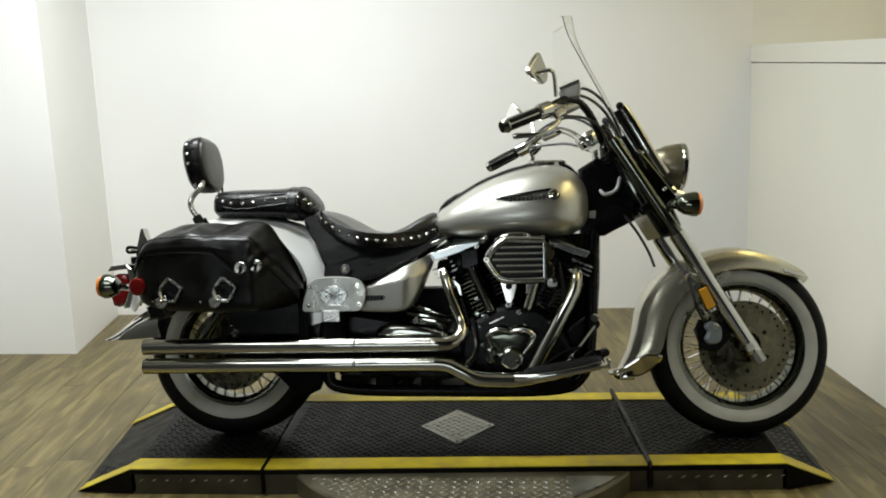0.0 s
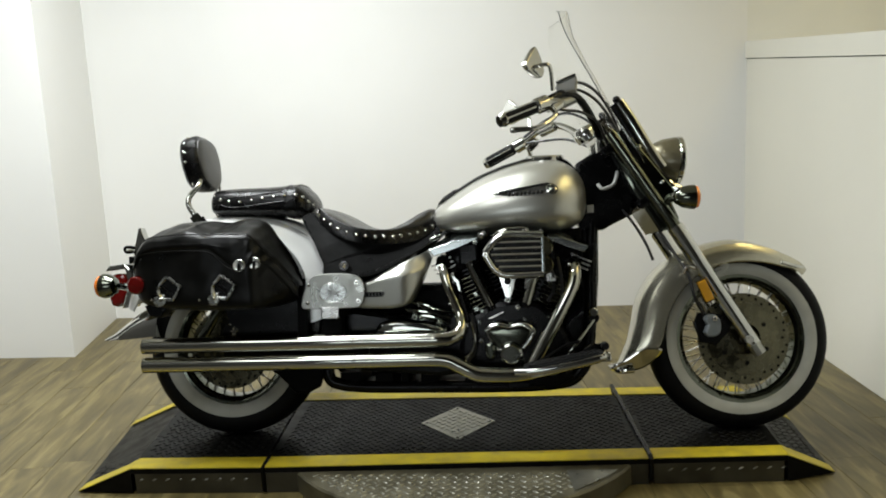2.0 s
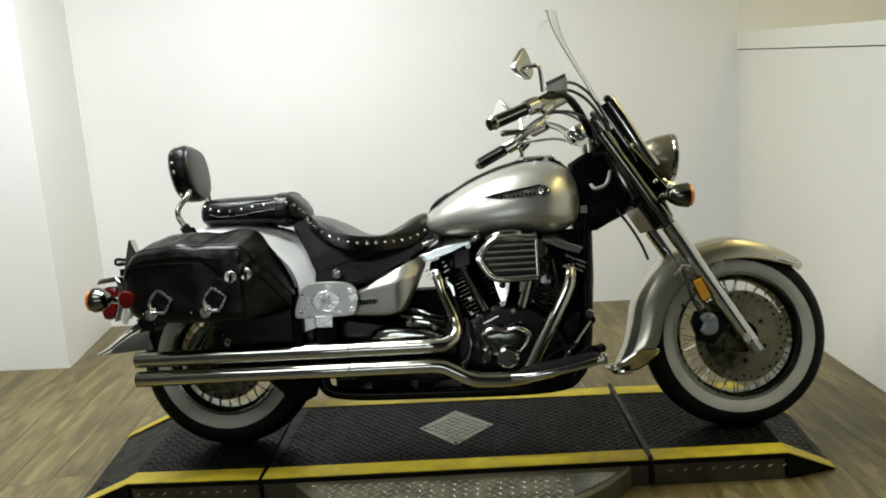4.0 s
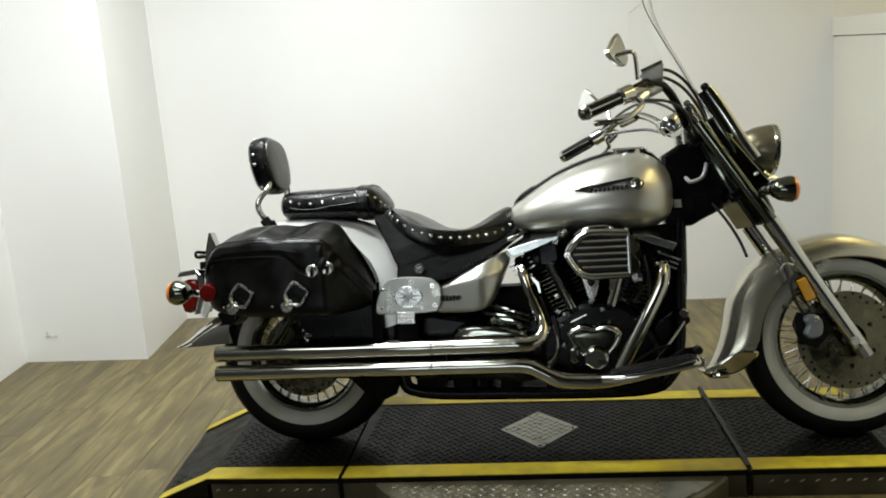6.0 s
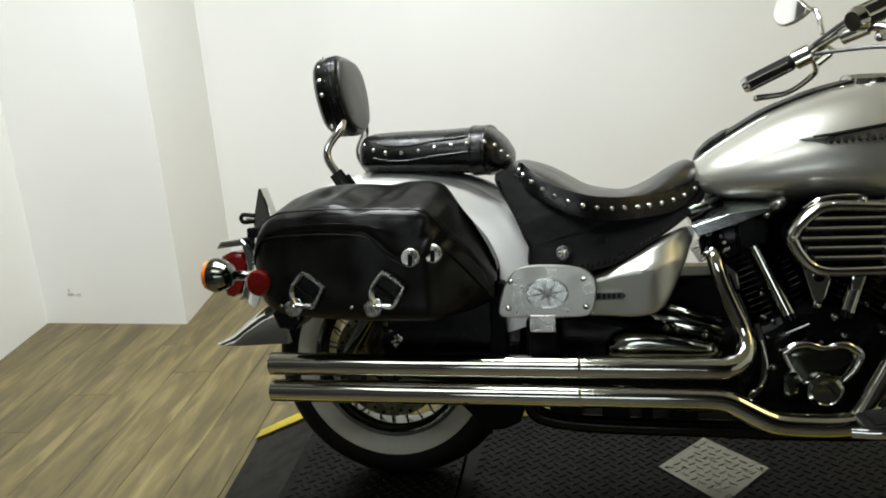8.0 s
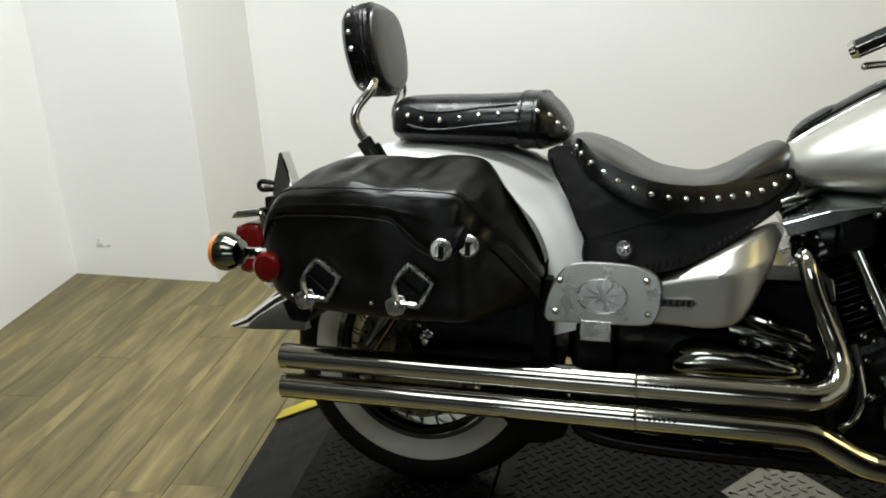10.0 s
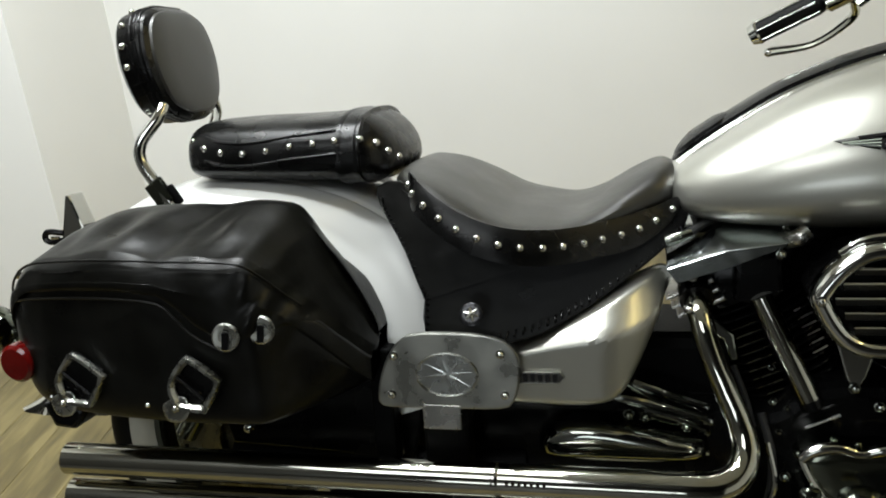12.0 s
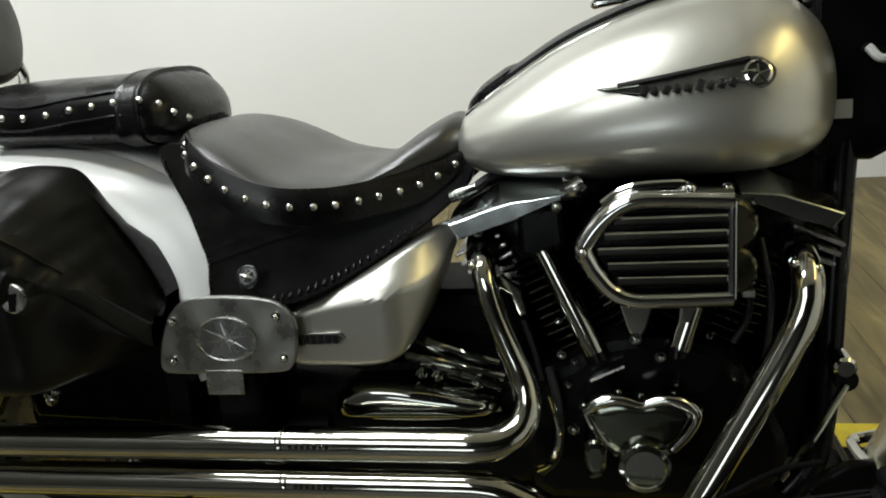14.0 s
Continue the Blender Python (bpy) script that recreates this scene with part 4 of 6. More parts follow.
front("instrument_pod", turned(lathe([(0.012, -0.03), (0.036, -0.028), (0.041, -0.01), (0.041, 0.012), (0.037, 0.018), (0.030, 0.020)], 28, "z"), pose(1.232, 0.05, 0.985, 0, -28)), CHROME, "chrome warning light pod")

# fuel tank
TX = [(0.709, 0.692, 0.724, 0.03), (0.719, 0.677, 0.737, 0.085), (0.747, 0.663, 0.76, 0.12), (0.797, 0.654, 0.792, 0.15), (0.867, 0.65, 0.832, 0.174), (0.947, 0.648, 0.864, 0.19), (1.027, 0.647, 0.885, 0.196), (1.097, 0.649, 0.892, 0.19), (1.147, 0.655, 0.882, 0.172), (1.187, 0.672, 0.854, 0.14), (1.209, 0.697, 0.822, 0.1), (1.219, 0.737, 0.782, 0.04)]


def tank_row(x, zb, zt, w, n=40):
    zc = zb + (zt - zb) * 0.36
    row = []
    for j in range(n):
        a = 2 * math.pi * j / n
        c, s = math.cos(a), math.sin(a)
        y = w * math.copysign(abs(c) ** (0.86 if s > 0 else 0.62), c)
        z = zc + (zt - zc) * abs(s) ** 0.95 if s > 0 else zc - (zc - zb) * abs(s) ** 0.75
        row.append(Vector((x, y, z)))
    return row


cols = [smooth([(t[0], t[i], 0) for t in TX], 4) for i in (1, 2, 3)]
part("fuel_tank", skin([tank_row(b.x, b.y, t.y, max(w.y, 0.01)) for b, t, w in zip(*cols)]), SILVER, bike, "silver teardrop fuel tank")


def tank_top(x):
    return lerp([(t[0], t[2]) for t in TX], x)


def ribbon(pts, w, th, material, name, label, y_of=0.0):
    """A padded strip along x following the points (x, z), w wide."""
    loops, line = [], smooth([(x, 0, z) for x, z in pts], 5)
    for i, p in enumerate(line):
        e = 0.25 + 0.75 * min(1, i / 4, (len(line) - 1 - i) / 4) ** 0.5
        loops.append([Vector((p.x, y_of + w * e * c, p.z + th * e * s)) for c, s in ((-1, -0.6), (-0.95, 0.5), (-0.6, 0.95), (0, 1.1), (0.6, 0.95), (0.95, 0.5), (1, -0.6), (0, -0.9))])
    return part(name, skin(loops), material, bike, label)


ribbon([(x, tank_top(x) + 0.001) for x in (0.722, 0.757, 0.807, 0.867, 0.937, 0.987, 1.047, 1.107, 1.157, 1.192)], 0.046, 0.013, BLACK, "tank_console", "black console strip along the tank")
ribbon([(x, tank_top(x) + 0.007) for x in (0.725, 0.752, 0.777, 0.805)], 0.041, 0.013, LEATHER, "console_pad", "ribbed black leather console pad")
for s in (-1, 1):
    part("console_bead", tube([(x, s * 0.043, tank_top(x) - 0.002) for x in (0.727, 0.787, 0.867, 0.947, 1.027, 1.107, 1.167)], 0.0035, 8), CHROME, bike)
part("speedometer", turned(lathe([(0.062, -0.012), (0.064, 0.0), (0.062, 0.014), (0.056, 0.019), (0.050, 0.016)], 36, "z"), pose(1.089, 0.0, 0.889, 6, 0)), CHROME, bike, "chrome speedometer bezel")
part("speedometer_glass", turned(lathe([(0.051, 0.013), (0.03, 0.0155), (0.002, 0.016)], 30, "z"), pose(1.089, 0, 0.889, 6)), BADGE, bike, "dark speedometer dial")
# winged badge on the tank side
wing = [(0.91, 0.776), (0.952, 0.7825), (1.006, 0.7902), (1.06, 0.798), (1.095, 0.804), (1.112, 0.798), (1.122, 0.787), (1.118, 0.773), (1.104, 0.766), (1.085, 0.773), (1.05, 0.7756), (1.006, 0.7722), (0.968, 0.768), (0.946, 0.7693)]


def tank_y(x, z):
    zb, zt, w = (lerp([(t[0], t[i]) for t in TX], x) for i in (1, 2, 3))
    zc = zb + (zt - zb) * 0.36
    s = min(max((z - zc) / (zt - zc), 0), 1) ** (1 / 0.95)
    return -w * (1 - s * s) ** 0.43


for sgn in (-1, 1):
    bm = slab(wing, -0.004, 0.010, 0.002, 2)
    for v in bm.verts:
        v.co.y += tank_y(v.co.x, v.co.z)
    if sgn > 0:
        mirrored(bm)
    badge = part("tank_badge", bm, BADGEPLATE, bike, "dark winged tank badge")
    bm = lathe([(0.0165, 0.0), (0.0165, -0.003), (0.0135, -0.004), (0.0125, -0.002), (0.0125, 0.0)], 26, closed=True)
    ring_at = Vector((1.099, tank_y(1.099, 0.784) - 0.004, 0.784))
    turned(bm, Matrix.Translation(ring_at) @ pose(0, 0, 0, -24, 0, 4))
    part("badge_ring", mirrored(bm) if sgn > 0 else bm, CHROME, badge, "chrome ring")
    for i in range(5):
        a = radians(90 + 72 * i)
        bm = tube([(0, 0, 0), (0.012 * math.cos(a), 0, 0.012 * math.sin(a))], 0.0012, 6, 1)
        turned(bm, Matrix.Translation(ring_at) @ pose(0, -0.003, 0, -24, 0, 4))
        part("badge_bar", mirrored(bm) if sgn > 0 else bm, DARKCHROME, badge)
    # raised slanted bars stand for the lettering, under a dark upper edge
    for i, tall in enumerate((0.0085, 0.0055, 0.0058, 0.0055, 0.0045, 0.0085, 0.0056, 0.0055, 0.0058)):
        x = 0.968 + 0.0128 * i
        z = 0.7705 + 0.055 * (x - 0.976)
        bm = turned(box(-0.0046, 0.0046, -0.0035, 0.002, -0.0062, tall, 0.0018), pose(x, tank_y(x, z) - 0.005, z, -24, 24))
        part("badge_bar", mirrored(bm) if sgn > 0 else bm, BADGE, badge, "small raised bar")
    bm = tube([(x, tank_y(x, z) - 0.005, z) for x, z in ((0.937, 0.779), (0.976, 0.784), (1.018, 0.7905), (1.06, 0.7968), (1.09, 0.8015))], 0.0038, 6, 4)
    part("badge_edge", mirrored(bm) if sgn > 0 else bm, BADGE, badge)
    for i in range(4):
        bm = tube([(0.919 + 0.007 * i, tank_y(0.93, 0.774) - 0.004, 0.7745 - 0.0015 * i), (0.962, tank_y(0.962, 0.774) - 0.005, 0.7785 - 0.0042 * i)], 0.0013, 5, 1)
        part("badge_feather", mirrored(bm) if sgn > 0 else bm, DARKCHROME, badge)

# seats
SX = [(0.318, 0.728, 0.744, 0.10), (0.34, 0.720, 0.757, 0.152), (0.385, 0.702, 0.746, 0.196), (0.43, 0.684, 0.724, 0.212), (0.48, 0.668, 0.694, 0.219), (0.53, 0.659, 0.682, 0.209), (0.575, 0.655, 0.680, 0.190), (0.62, 0.657, 0.698, 0.163), (0.668, 0.666, 0.728, 0.130), (0.703, 0.674, 0.743, 0.105), (0.722, 0.684, 0.739, 0.08)]


def pad_row(x, zb, zt, w, n=32, ex=0.55):
    zc = zb + (zt - zb) * 0.35
    row = []
    for j in range(n):
        a = 2 * math.pi * j / n
        c, s = math.cos(a), math.sin(a)
        row.append(Vector((x, w * math.copysign(abs(c) ** ex, c), zc + ((zt - zc) if s > 0 else (zc - zb)) * math.copysign(abs(s) ** ex, s))))
    return row


cols = [smooth([(t[0], t[i], 0) for t in SX], 4) for i in (1, 2, 3)]
part("seat", skin([pad_row(b.x, b.y, max(t.y, b.y + 0.012), w.y, ex=0.74) for b, t, w in zip(*cols)]), PAD, bike, "black dished vinyl rider seat")
# studded band and skirts
BAND = [(0.350, -0.150, 0.741), (0.356, -0.170, 0.733), (0.366, -0.190, 0.725), (0.382, -0.205, 0.713), (0.407, -0.219, 0.696), (0.445, -0.229, 0.675), (0.494, -0.232, 0.659), (0.54, -0.217, 0.652), (0.583, -0.196, 0.651), (0.625, -0.168, 0.654), (0.664, -0.141, 0.659), (0.70, -0.116, 0.672), (0.728, -0.098, 0.690)]


def band(pts, h, th, lean=-0.30):
    """A flat strap standing on edge along the points."""
    loops, line = [], smooth(pts, 5)
    for i, p in enumerate(line):
        # the strap narrows at its two ends
        e = h * (0.35 + 0.65 * min(1, i / 9, (len(line) - 1 - i) / 9) ** 0.6)
        loops.append([Vector((p.x, p.y + o - lean * dz, p.z + dz)) for o, dz in ((-th, -e), (-th * 1.6, -e * 0.5), (-th * 1.6, e * 0.5), (-th * 0.4, e), (th, e), (th, -e))])
    return skin(loops)


SKIRT = [(0.297, 0.729), (0.338, 0.738), (0.385, 0.715), (0.44, 0.68), (0.50, 0.662), (0.60, 0.656), (0.68, 0.668), (0.738, 0.69), (0.735, 0.655), (0.700, 0.622), (0.655, 0.592), (0.60, 0.560), (0.545, 0.535), (0.50, 0.527), (0.45, 0.522), (0.373, 0.522), (0.371, 0.570), (0.358, 0.594), (0.338, 0.637), (0.317, 0.672), (0.301, 0.700)]


def skirt_y(x, y, z):
    return -lerp([(0.29, 0.130), (0.31, 0.138), (0.345, 0.152), (0.37, 0.162), (0.40, 0.186), (0.45, 0.203), (0.50, 0.207), (0.60, 0.168), (0.70, 0.108), (0.74, 0.088)], x) - 0.25 * max(0.66 - z, 0) * lerp([(0.32, 0.4), (0.40, 1), (0.55, 1), (0.72, 0.5)], x)


studs = stud_mesh(0.0058)
stud_a = None
for s in (-1, 1):
    bm = band(BAND, 0.023 if s < 0 else 0.012, 0.003)
    strap = part("seat_band", mirrored(bm) if s > 0 else bm, LEATHER, bike, "black leather band with chrome studs")
    bm = slab(SKIRT, -0.006, 0.008, 0.003, 2, shift=skirt_y)
    sk = part("seat_skirt", mirrored(bm) if s > 0 else bm, BAGLEATHER, bike, "black leather seat skirt")
    line = smooth(BAND, 30)
    total = sum((b - a).length for a, b in zip(line, line[1:]))
    want, run, k = total / 16, 0.0, 0
    for a, b in zip(line, line[1:]):
        run += (b - a).length
        if run >= want * (k + 0.5) and k < 16:
            k += 1
            at = Matrix.Translation((b.x, s * (abs(b.y) + 0.0045), b.z)) @ pose(0, 0, 0, -22 if s < 0 else 22) @ (pose(0, 0, 0) if s < 0 else pose(0, 0, 0, 180))
            if stud_a is None:
                stud_a = part("stud", studs, CHROME, strap, "", at)
            else:
                again(stud_a, at, strap)
    # laced edges: a whip stitch of small slanted loops
    for edge_line, loops_n in (([(0.306, 0.714), (0.309, 0.700), (0.324, 0.672), (0.345, 0.637), (0.365, 0.594), (0.377, 0.570), (0.379, 0.525)], 30), ([(0.41, 0.527), (0.48, 0.534), (0.545, 0.547), (0.60, 0.571), (0.655, 0.602), (0.70, 0.632), (0.732, 0.655)], 36)):
        line = smooth([(x, 0, z) for x, z in edge_line], 40)
        bm = bmesh.new()
        for i in range(loops_n):
            a = line[int((i + 0.5) / loops_n * (len(line) - 1))]
            b = line[min(int((i + 0.5) / loops_n * (len(line) - 1)) + 1, len(line) - 1)]
            d = (b - a).normalized() if (b - a).length else Vector((1, 0, 0))
            across = Vector((-d.z, 0, d.x)) * 0.0048 + d * 0.0022
            y = s * (abs(skirt_y(a.x, 0, a.z)) + 0.005)
            tube([(a.x - across.x, y - s * 0.004, a.z - across.z), (a.x, y + s * 0.0022, a.z), (a.x + across.x, y - s * 0.004, a.z + across.z)], 0.0017, 5, 3, bm=bm)
        part("lacing", bm, LEATHER, sk, "braided lacing")
    bm = lathe([(0.0165, 0.0), (0.0165, -0.0015), (0.014, -0.0028), (0.008, -0.0022), (0.007, -0.0012), (0.001, -0.0012)], 26)
    turned(bm, Matrix.Translation((0.448, skirt_y(0.448, 0, 0.563) - 0.006, 0.563)) @ pose(0, 0, 0, -22))
    medal = part("skirt_medallion", mirrored(bm) if s > 0 else bm, BADGE, sk, "round engraved dark metal medallion")
    for a in (0, 60, 120):
        bm = tube([(-0.012, -0.0032, 0), (0, -0.0042, 0), (0.012, -0.0032, 0)], [0.0008, 0.003, 0.0008], 6, 2)
        turned(bm, Matrix.Translation((0.448, skirt_y(0.448, 0, 0.563) - 0.004, 0.563)) @ pose(0, 0, 0, -22) @ pose(0, 0, 0, 0, a + 15))
        part("engraving", mirrored(bm) if s > 0 else bm, BUCKLE, medal)
part("seat_piping", tube([(x, -w * 1.005, zb + 0.006) for x, zb, zt, w in SX[1:-1]], 0.003, 6), LEATHER, bike)

# pillion
PX = [(-0.030, 0.764, 0.803, 0.055), (-0.023, 0.750, 0.82, 0.092), (0.0, 0.738, 0.831, 0.118), (0.07, 0.734, 0.834, 0.13), (0.15, 0.732, 0.834, 0.134), (0.2172, 0.731, 0.836, 0.136), (0.2602, 0.728, 0.838, 0.136), (0.281, 0.728, 0.830, 0.131), (0.298, 0.732, 0.815, 0.117), (0.310, 0.741, 0.799, 0.095), (0.319, 0.753, 0.785, 0.062), (0.3225, 0.764, 0.775, 0.026)]
cols = [smooth([(t[0], t[i], 0) for t in PX], 4) for i in (1, 2, 3)]
pillion = part("pillion_seat", skin([pad_row(b.x, b.y, t.y, w.y, ex=0.70) for b, t, w in zip(*cols)]), LEATHER, bike, "black leather pillion seat with studded sides")
part("pillion_strap", skin([pad_row(x, 0.729 - g, 0.836 + g, 0.136 + g, ex=0.70) for x, g in ((0.236, -0.004), (0.2375, 0.0045), (0.242, 0.0048), (0.245, 0.0035), (0.265, 0.0035), (0.268, 0.0048), (0.2725, 0.0045), (0.274, -0.004))]), LEATHER, bike, "wide leather strap over the pillion seat")


def pad_side(table, x, z, ex):
    zb, zt, w = (lerp([(t[0], t[i]) for t in table], x) for i in (1, 2, 3))
    zc = zb + (zt - zb) * 0.35
    s = min(abs((z - zc) / ((zt - zc) if z > zc else (zc - zb))), 0.98) ** (1 / ex)
    return w * math.sqrt(max(1 - s * s, 0.02)) ** ex


PSTUD = [(-0.006, 0.803), (0.019, 0.792), (0.049, 0.785), (0.087, 0.783), (0.126, 0.786), (0.164, 0.791), (0.201, 0.794), (0.237, 0.7975), (0.274, 0.7985), (0.294, 0.791), (0.307, 0.777), (0.316, 0.766)]
for s in (-1, 1):
    for x, z in (PSTUD if s < 0 else PSTUD[:9]):
        y = pad_side(PX, x, z, 0.70) + (0.004 if 0.235 < x < 0.275 else 0.0)
        again(stud_a, pose(x, s * y, z, 0, 0, (-40 if x < 0.01 else 35 if x > 0.30 else 0) * -s if s < 0 else 180), pillion)
    for dz, bow in ((0.016, 0.004), (-0.018, -0.004)):
        pts = [(x, s * (pad_side(PX, x, z + dz, 0.70) + 0.001), z + dz) for x, z in PSTUD[1:9]]
        part("seam", tube(pts, 0.0028, 6), LEATHER, pillion)

# backrest
BR = pose(-0.086, 0, 0.928, 0, -9)
OUT = [(0.0, 0.087), (0.055, 0.0845), (0.095, 0.064), (0.112, 0.018), (0.108, -0.03), (0.085, -0.075), (0.04, -0.095), (0.0, -0.098), (-0.04, -0.095), (-0.085, -0.075), (-0.108, -0.03), (-0.112, 0.018), (-0.095, 0.064), (-0.055, 0.0845)]
ring0 = smooth([(0, y, z) for y, z in OUT], 4, True)
loops = [[Vector((x, q.y * f, q.z * f)) for q in ring0] for x, f in ((-0.036, 0.80), (-0.033, 0.90), (-0.024, 0.985), (0.0, 1.0), (0.014, 1.0), (0.022, 0.97), (0.027, 0.90))]
rest = part("backrest", skin(loops), LEATHER, bike, "black leather passenger backrest with studs", BR)
part("backrest_face", skin([[Vector((x, q.y * f, q.z * f)) for q in ring0] for x, f in ((0.026, 0.90), (0.031, 0.875), (0.034, 0.80), (0.036, 0.55), (0.037, 0.1))]), PAD, rest, "smooth dark grey vinyl front pad")
for x in (-0.0, 0.008, 0.016):
    part("seam", tube([(x, q.y * 1.004, q.z * 1.004) for q in ring0[6:] + ring0[:4]], 0.0016, 5, 1), LEATHER, rest)
for y, z in ((-0.096, 0.060), (-0.1105, 0.028), (-0.1115, -0.004), (-0.085, -0.074), (0.0, 0.087), (-0.058, 0.083), (0.1115, 0.018), (0.096, 0.060)):
    a = math.degrees(math.atan2(z, -y))
    again(stud_a, pose(-0.014, y, z, -a), rest)
part("stitch_panel", tube([(-0.022, -0.1055, -0.031), (-0.006, -0.1085, -0.031), (0.012, -0.1085, -0.031)], 0.0018, 5, 3), LEATHER, rest)
for s in (-1, 1):
    part("backrest_tube", tube([(-0.062, s * 0.085, 0.862), (-0.066, s * 0.10, 0.840), (-0.088, s * 0.118, 0.805), (-0.088, s * 0.124, 0.775), (-0.064, s * 0.126, 0.738), (-0.04, s * 0.128, 0.705)], 0.0095, 14), CHROME, bike, "bent chrome backrest tube")
    part("backrest_bracket", turned(box(-0.016, 0.016, -0.006, 0.006, -0.026, 0.018, 0.003), pose(-0.060, s * 0.130, 0.730, 0, -34)), DARKCHROME, bike, "chrome backrest bracket")
    part("bracket_pad", turned(box(-0.008, 0.008, -0.005, 0.005, -0.028, 0.018, 0.003), pose(-0.036, s * 0.128, 0.722, 0, -34)), MATT, bike)


def dome(outline, y0, y1, k=4, rings=((0, 1), (0.35, 1.0), (0.62, 0.985), (0.82, 0.94), (0.94, 0.86), (0.99, 0.72), (1.0, 0.5)), drift=(0, 0)):
    """A cushion-shaped cover: an outline in x and z that bulges from y0 to y1."""
    pts = smooth([(x, 0, z) for x, z in outline], k, True)
    cx, cz = sum(p.x for p in pts) / len(pts), sum(p.z for p in pts) / len(pts)
    return skin([[Vector((cx + drift[0] * t + (p.x - cx) * f, y0 + (y1 - y0) * t, cz + drift[1] * t + (p.z - cz) * f)) for p in pts] for t, f in rings])


# ---- saddlebags ----
GX = [(-0.2, 0.505, 0.545, 0.5521, -0.2655), (-0.192, 0.485, 0.59, 0.5999, -0.3123), (-0.165, 0.465, 0.632, 0.6461, -0.345), (-0.125, 0.452, 0.66, 0.684, -0.363), (-0.07, 0.446, 0.667, 0.7031, -0.371), (0.0, 0.442, 0.669, 0.711, -0.375), (0.08, 0.44, 0.667, 0.712, -0.377), (0.14, 0.44, 0.666, 0.712, -0.377), (0.185, 0.44, 0.662, 0.707, -0.375), (0.2052, 0.442, 0.645, 0.69, -0.362), (0.225, 0.444, 0.614, 0.661, -0.334), (0.256, 0.45, 0.572, 0.622, -0.2978), (0.282, 0.458, 0.535, 0.579, -0.2681), (0.299, 0.468, 0.508, 0.5419, -0.2451), (0.304, 0.48, 0.5, 0.5212, -0.235)]
YI = -0.165


def fold(x, y, z):
    """Soft dents and creases of worn leather."""
    n = noise.noise(Vector((x * 9 + 3, y * 7, z * 8))) * 0.012 + noise.noise(Vector((x * 22, y * 14 + 5, z * 18 - x * 9))) * 0.004
    n -= 0.010 * math.exp(-((x - 0.06 - (z - 0.69) * 0.5) / 0.022) ** 2) * max(0, min(1, (z - 0.655) / 0.03))
    # gathered folds at the front end of the lid and along its front roll
    n += 0.006 * math.sin((x - z * 0.8) * 150) * math.exp(-((x - 0.215) / 0.035) ** 2 - ((z - 0.60) / 0.05) ** 2)
    n += 0.004 * noise.noise(Vector((x * 30, 2, z * 12))) * math.exp(-((z - 0.635) / 0.03) ** 2)
    n *= max(0, min(1, (z - 0.45) / 0.05)) * max(0, min(1, (YI - y - 0.005) / 0.04))
    return Vector((0, -n * (0.8 if z < 0.66 else 0.3), n * (0.2 if z < 0.66 else 1.0)))


def bag_rows(grow=0.0, low=None):
    cols = [smooth([(t[0], t[i], 0) for t in GX], 7) for i in (1, 2, 3, 4)]
    loops = []
    for b, s, t, o in zip(*cols):
        x, zb, zs, zt, yo = b.x, b.y, s.y, t.y, o.y - grow
        if low:
            zb = min(lerp(low, x), zs - 0.01)
        zt, zs = zt + grow, zs + grow
        sag = 0.004 * math.sin(x * 43) + 0.003 * math.sin(x * 91 + 1)
        mid = (zb + zs) / 2
        ring0 = [(YI, 0, zb + 0.015), ((YI + yo) / 2, 0, zb), (yo + 0.025, 0, zb + 0.006), (yo + 0.002, 0, zb + 0.03 if not low else zb + 0.012), (yo - 0.004, 0, mid), (yo - 0.004, 0, zs - 0.034), (yo + 0.003, 0, zs - 0.010), (yo + 0.018, 0, zs + 0.004), (yo + 0.032, 0, zs + 0.009), (yo + 0.085, 0, zs + (zt - zs) * 0.58 + sag), (yo + 0.14, 0, zs + (zt - zs) * 0.90 + sag * 0.5), (YI - 0.03, 0, zt), (YI, 0, zt - 0.012), (YI, 0, mid)]
        loops.append([Vector((x, q.x, q.z)) + fold(x, q.x, q.z) for q in smooth(ring0, 5, True)])
    return loops


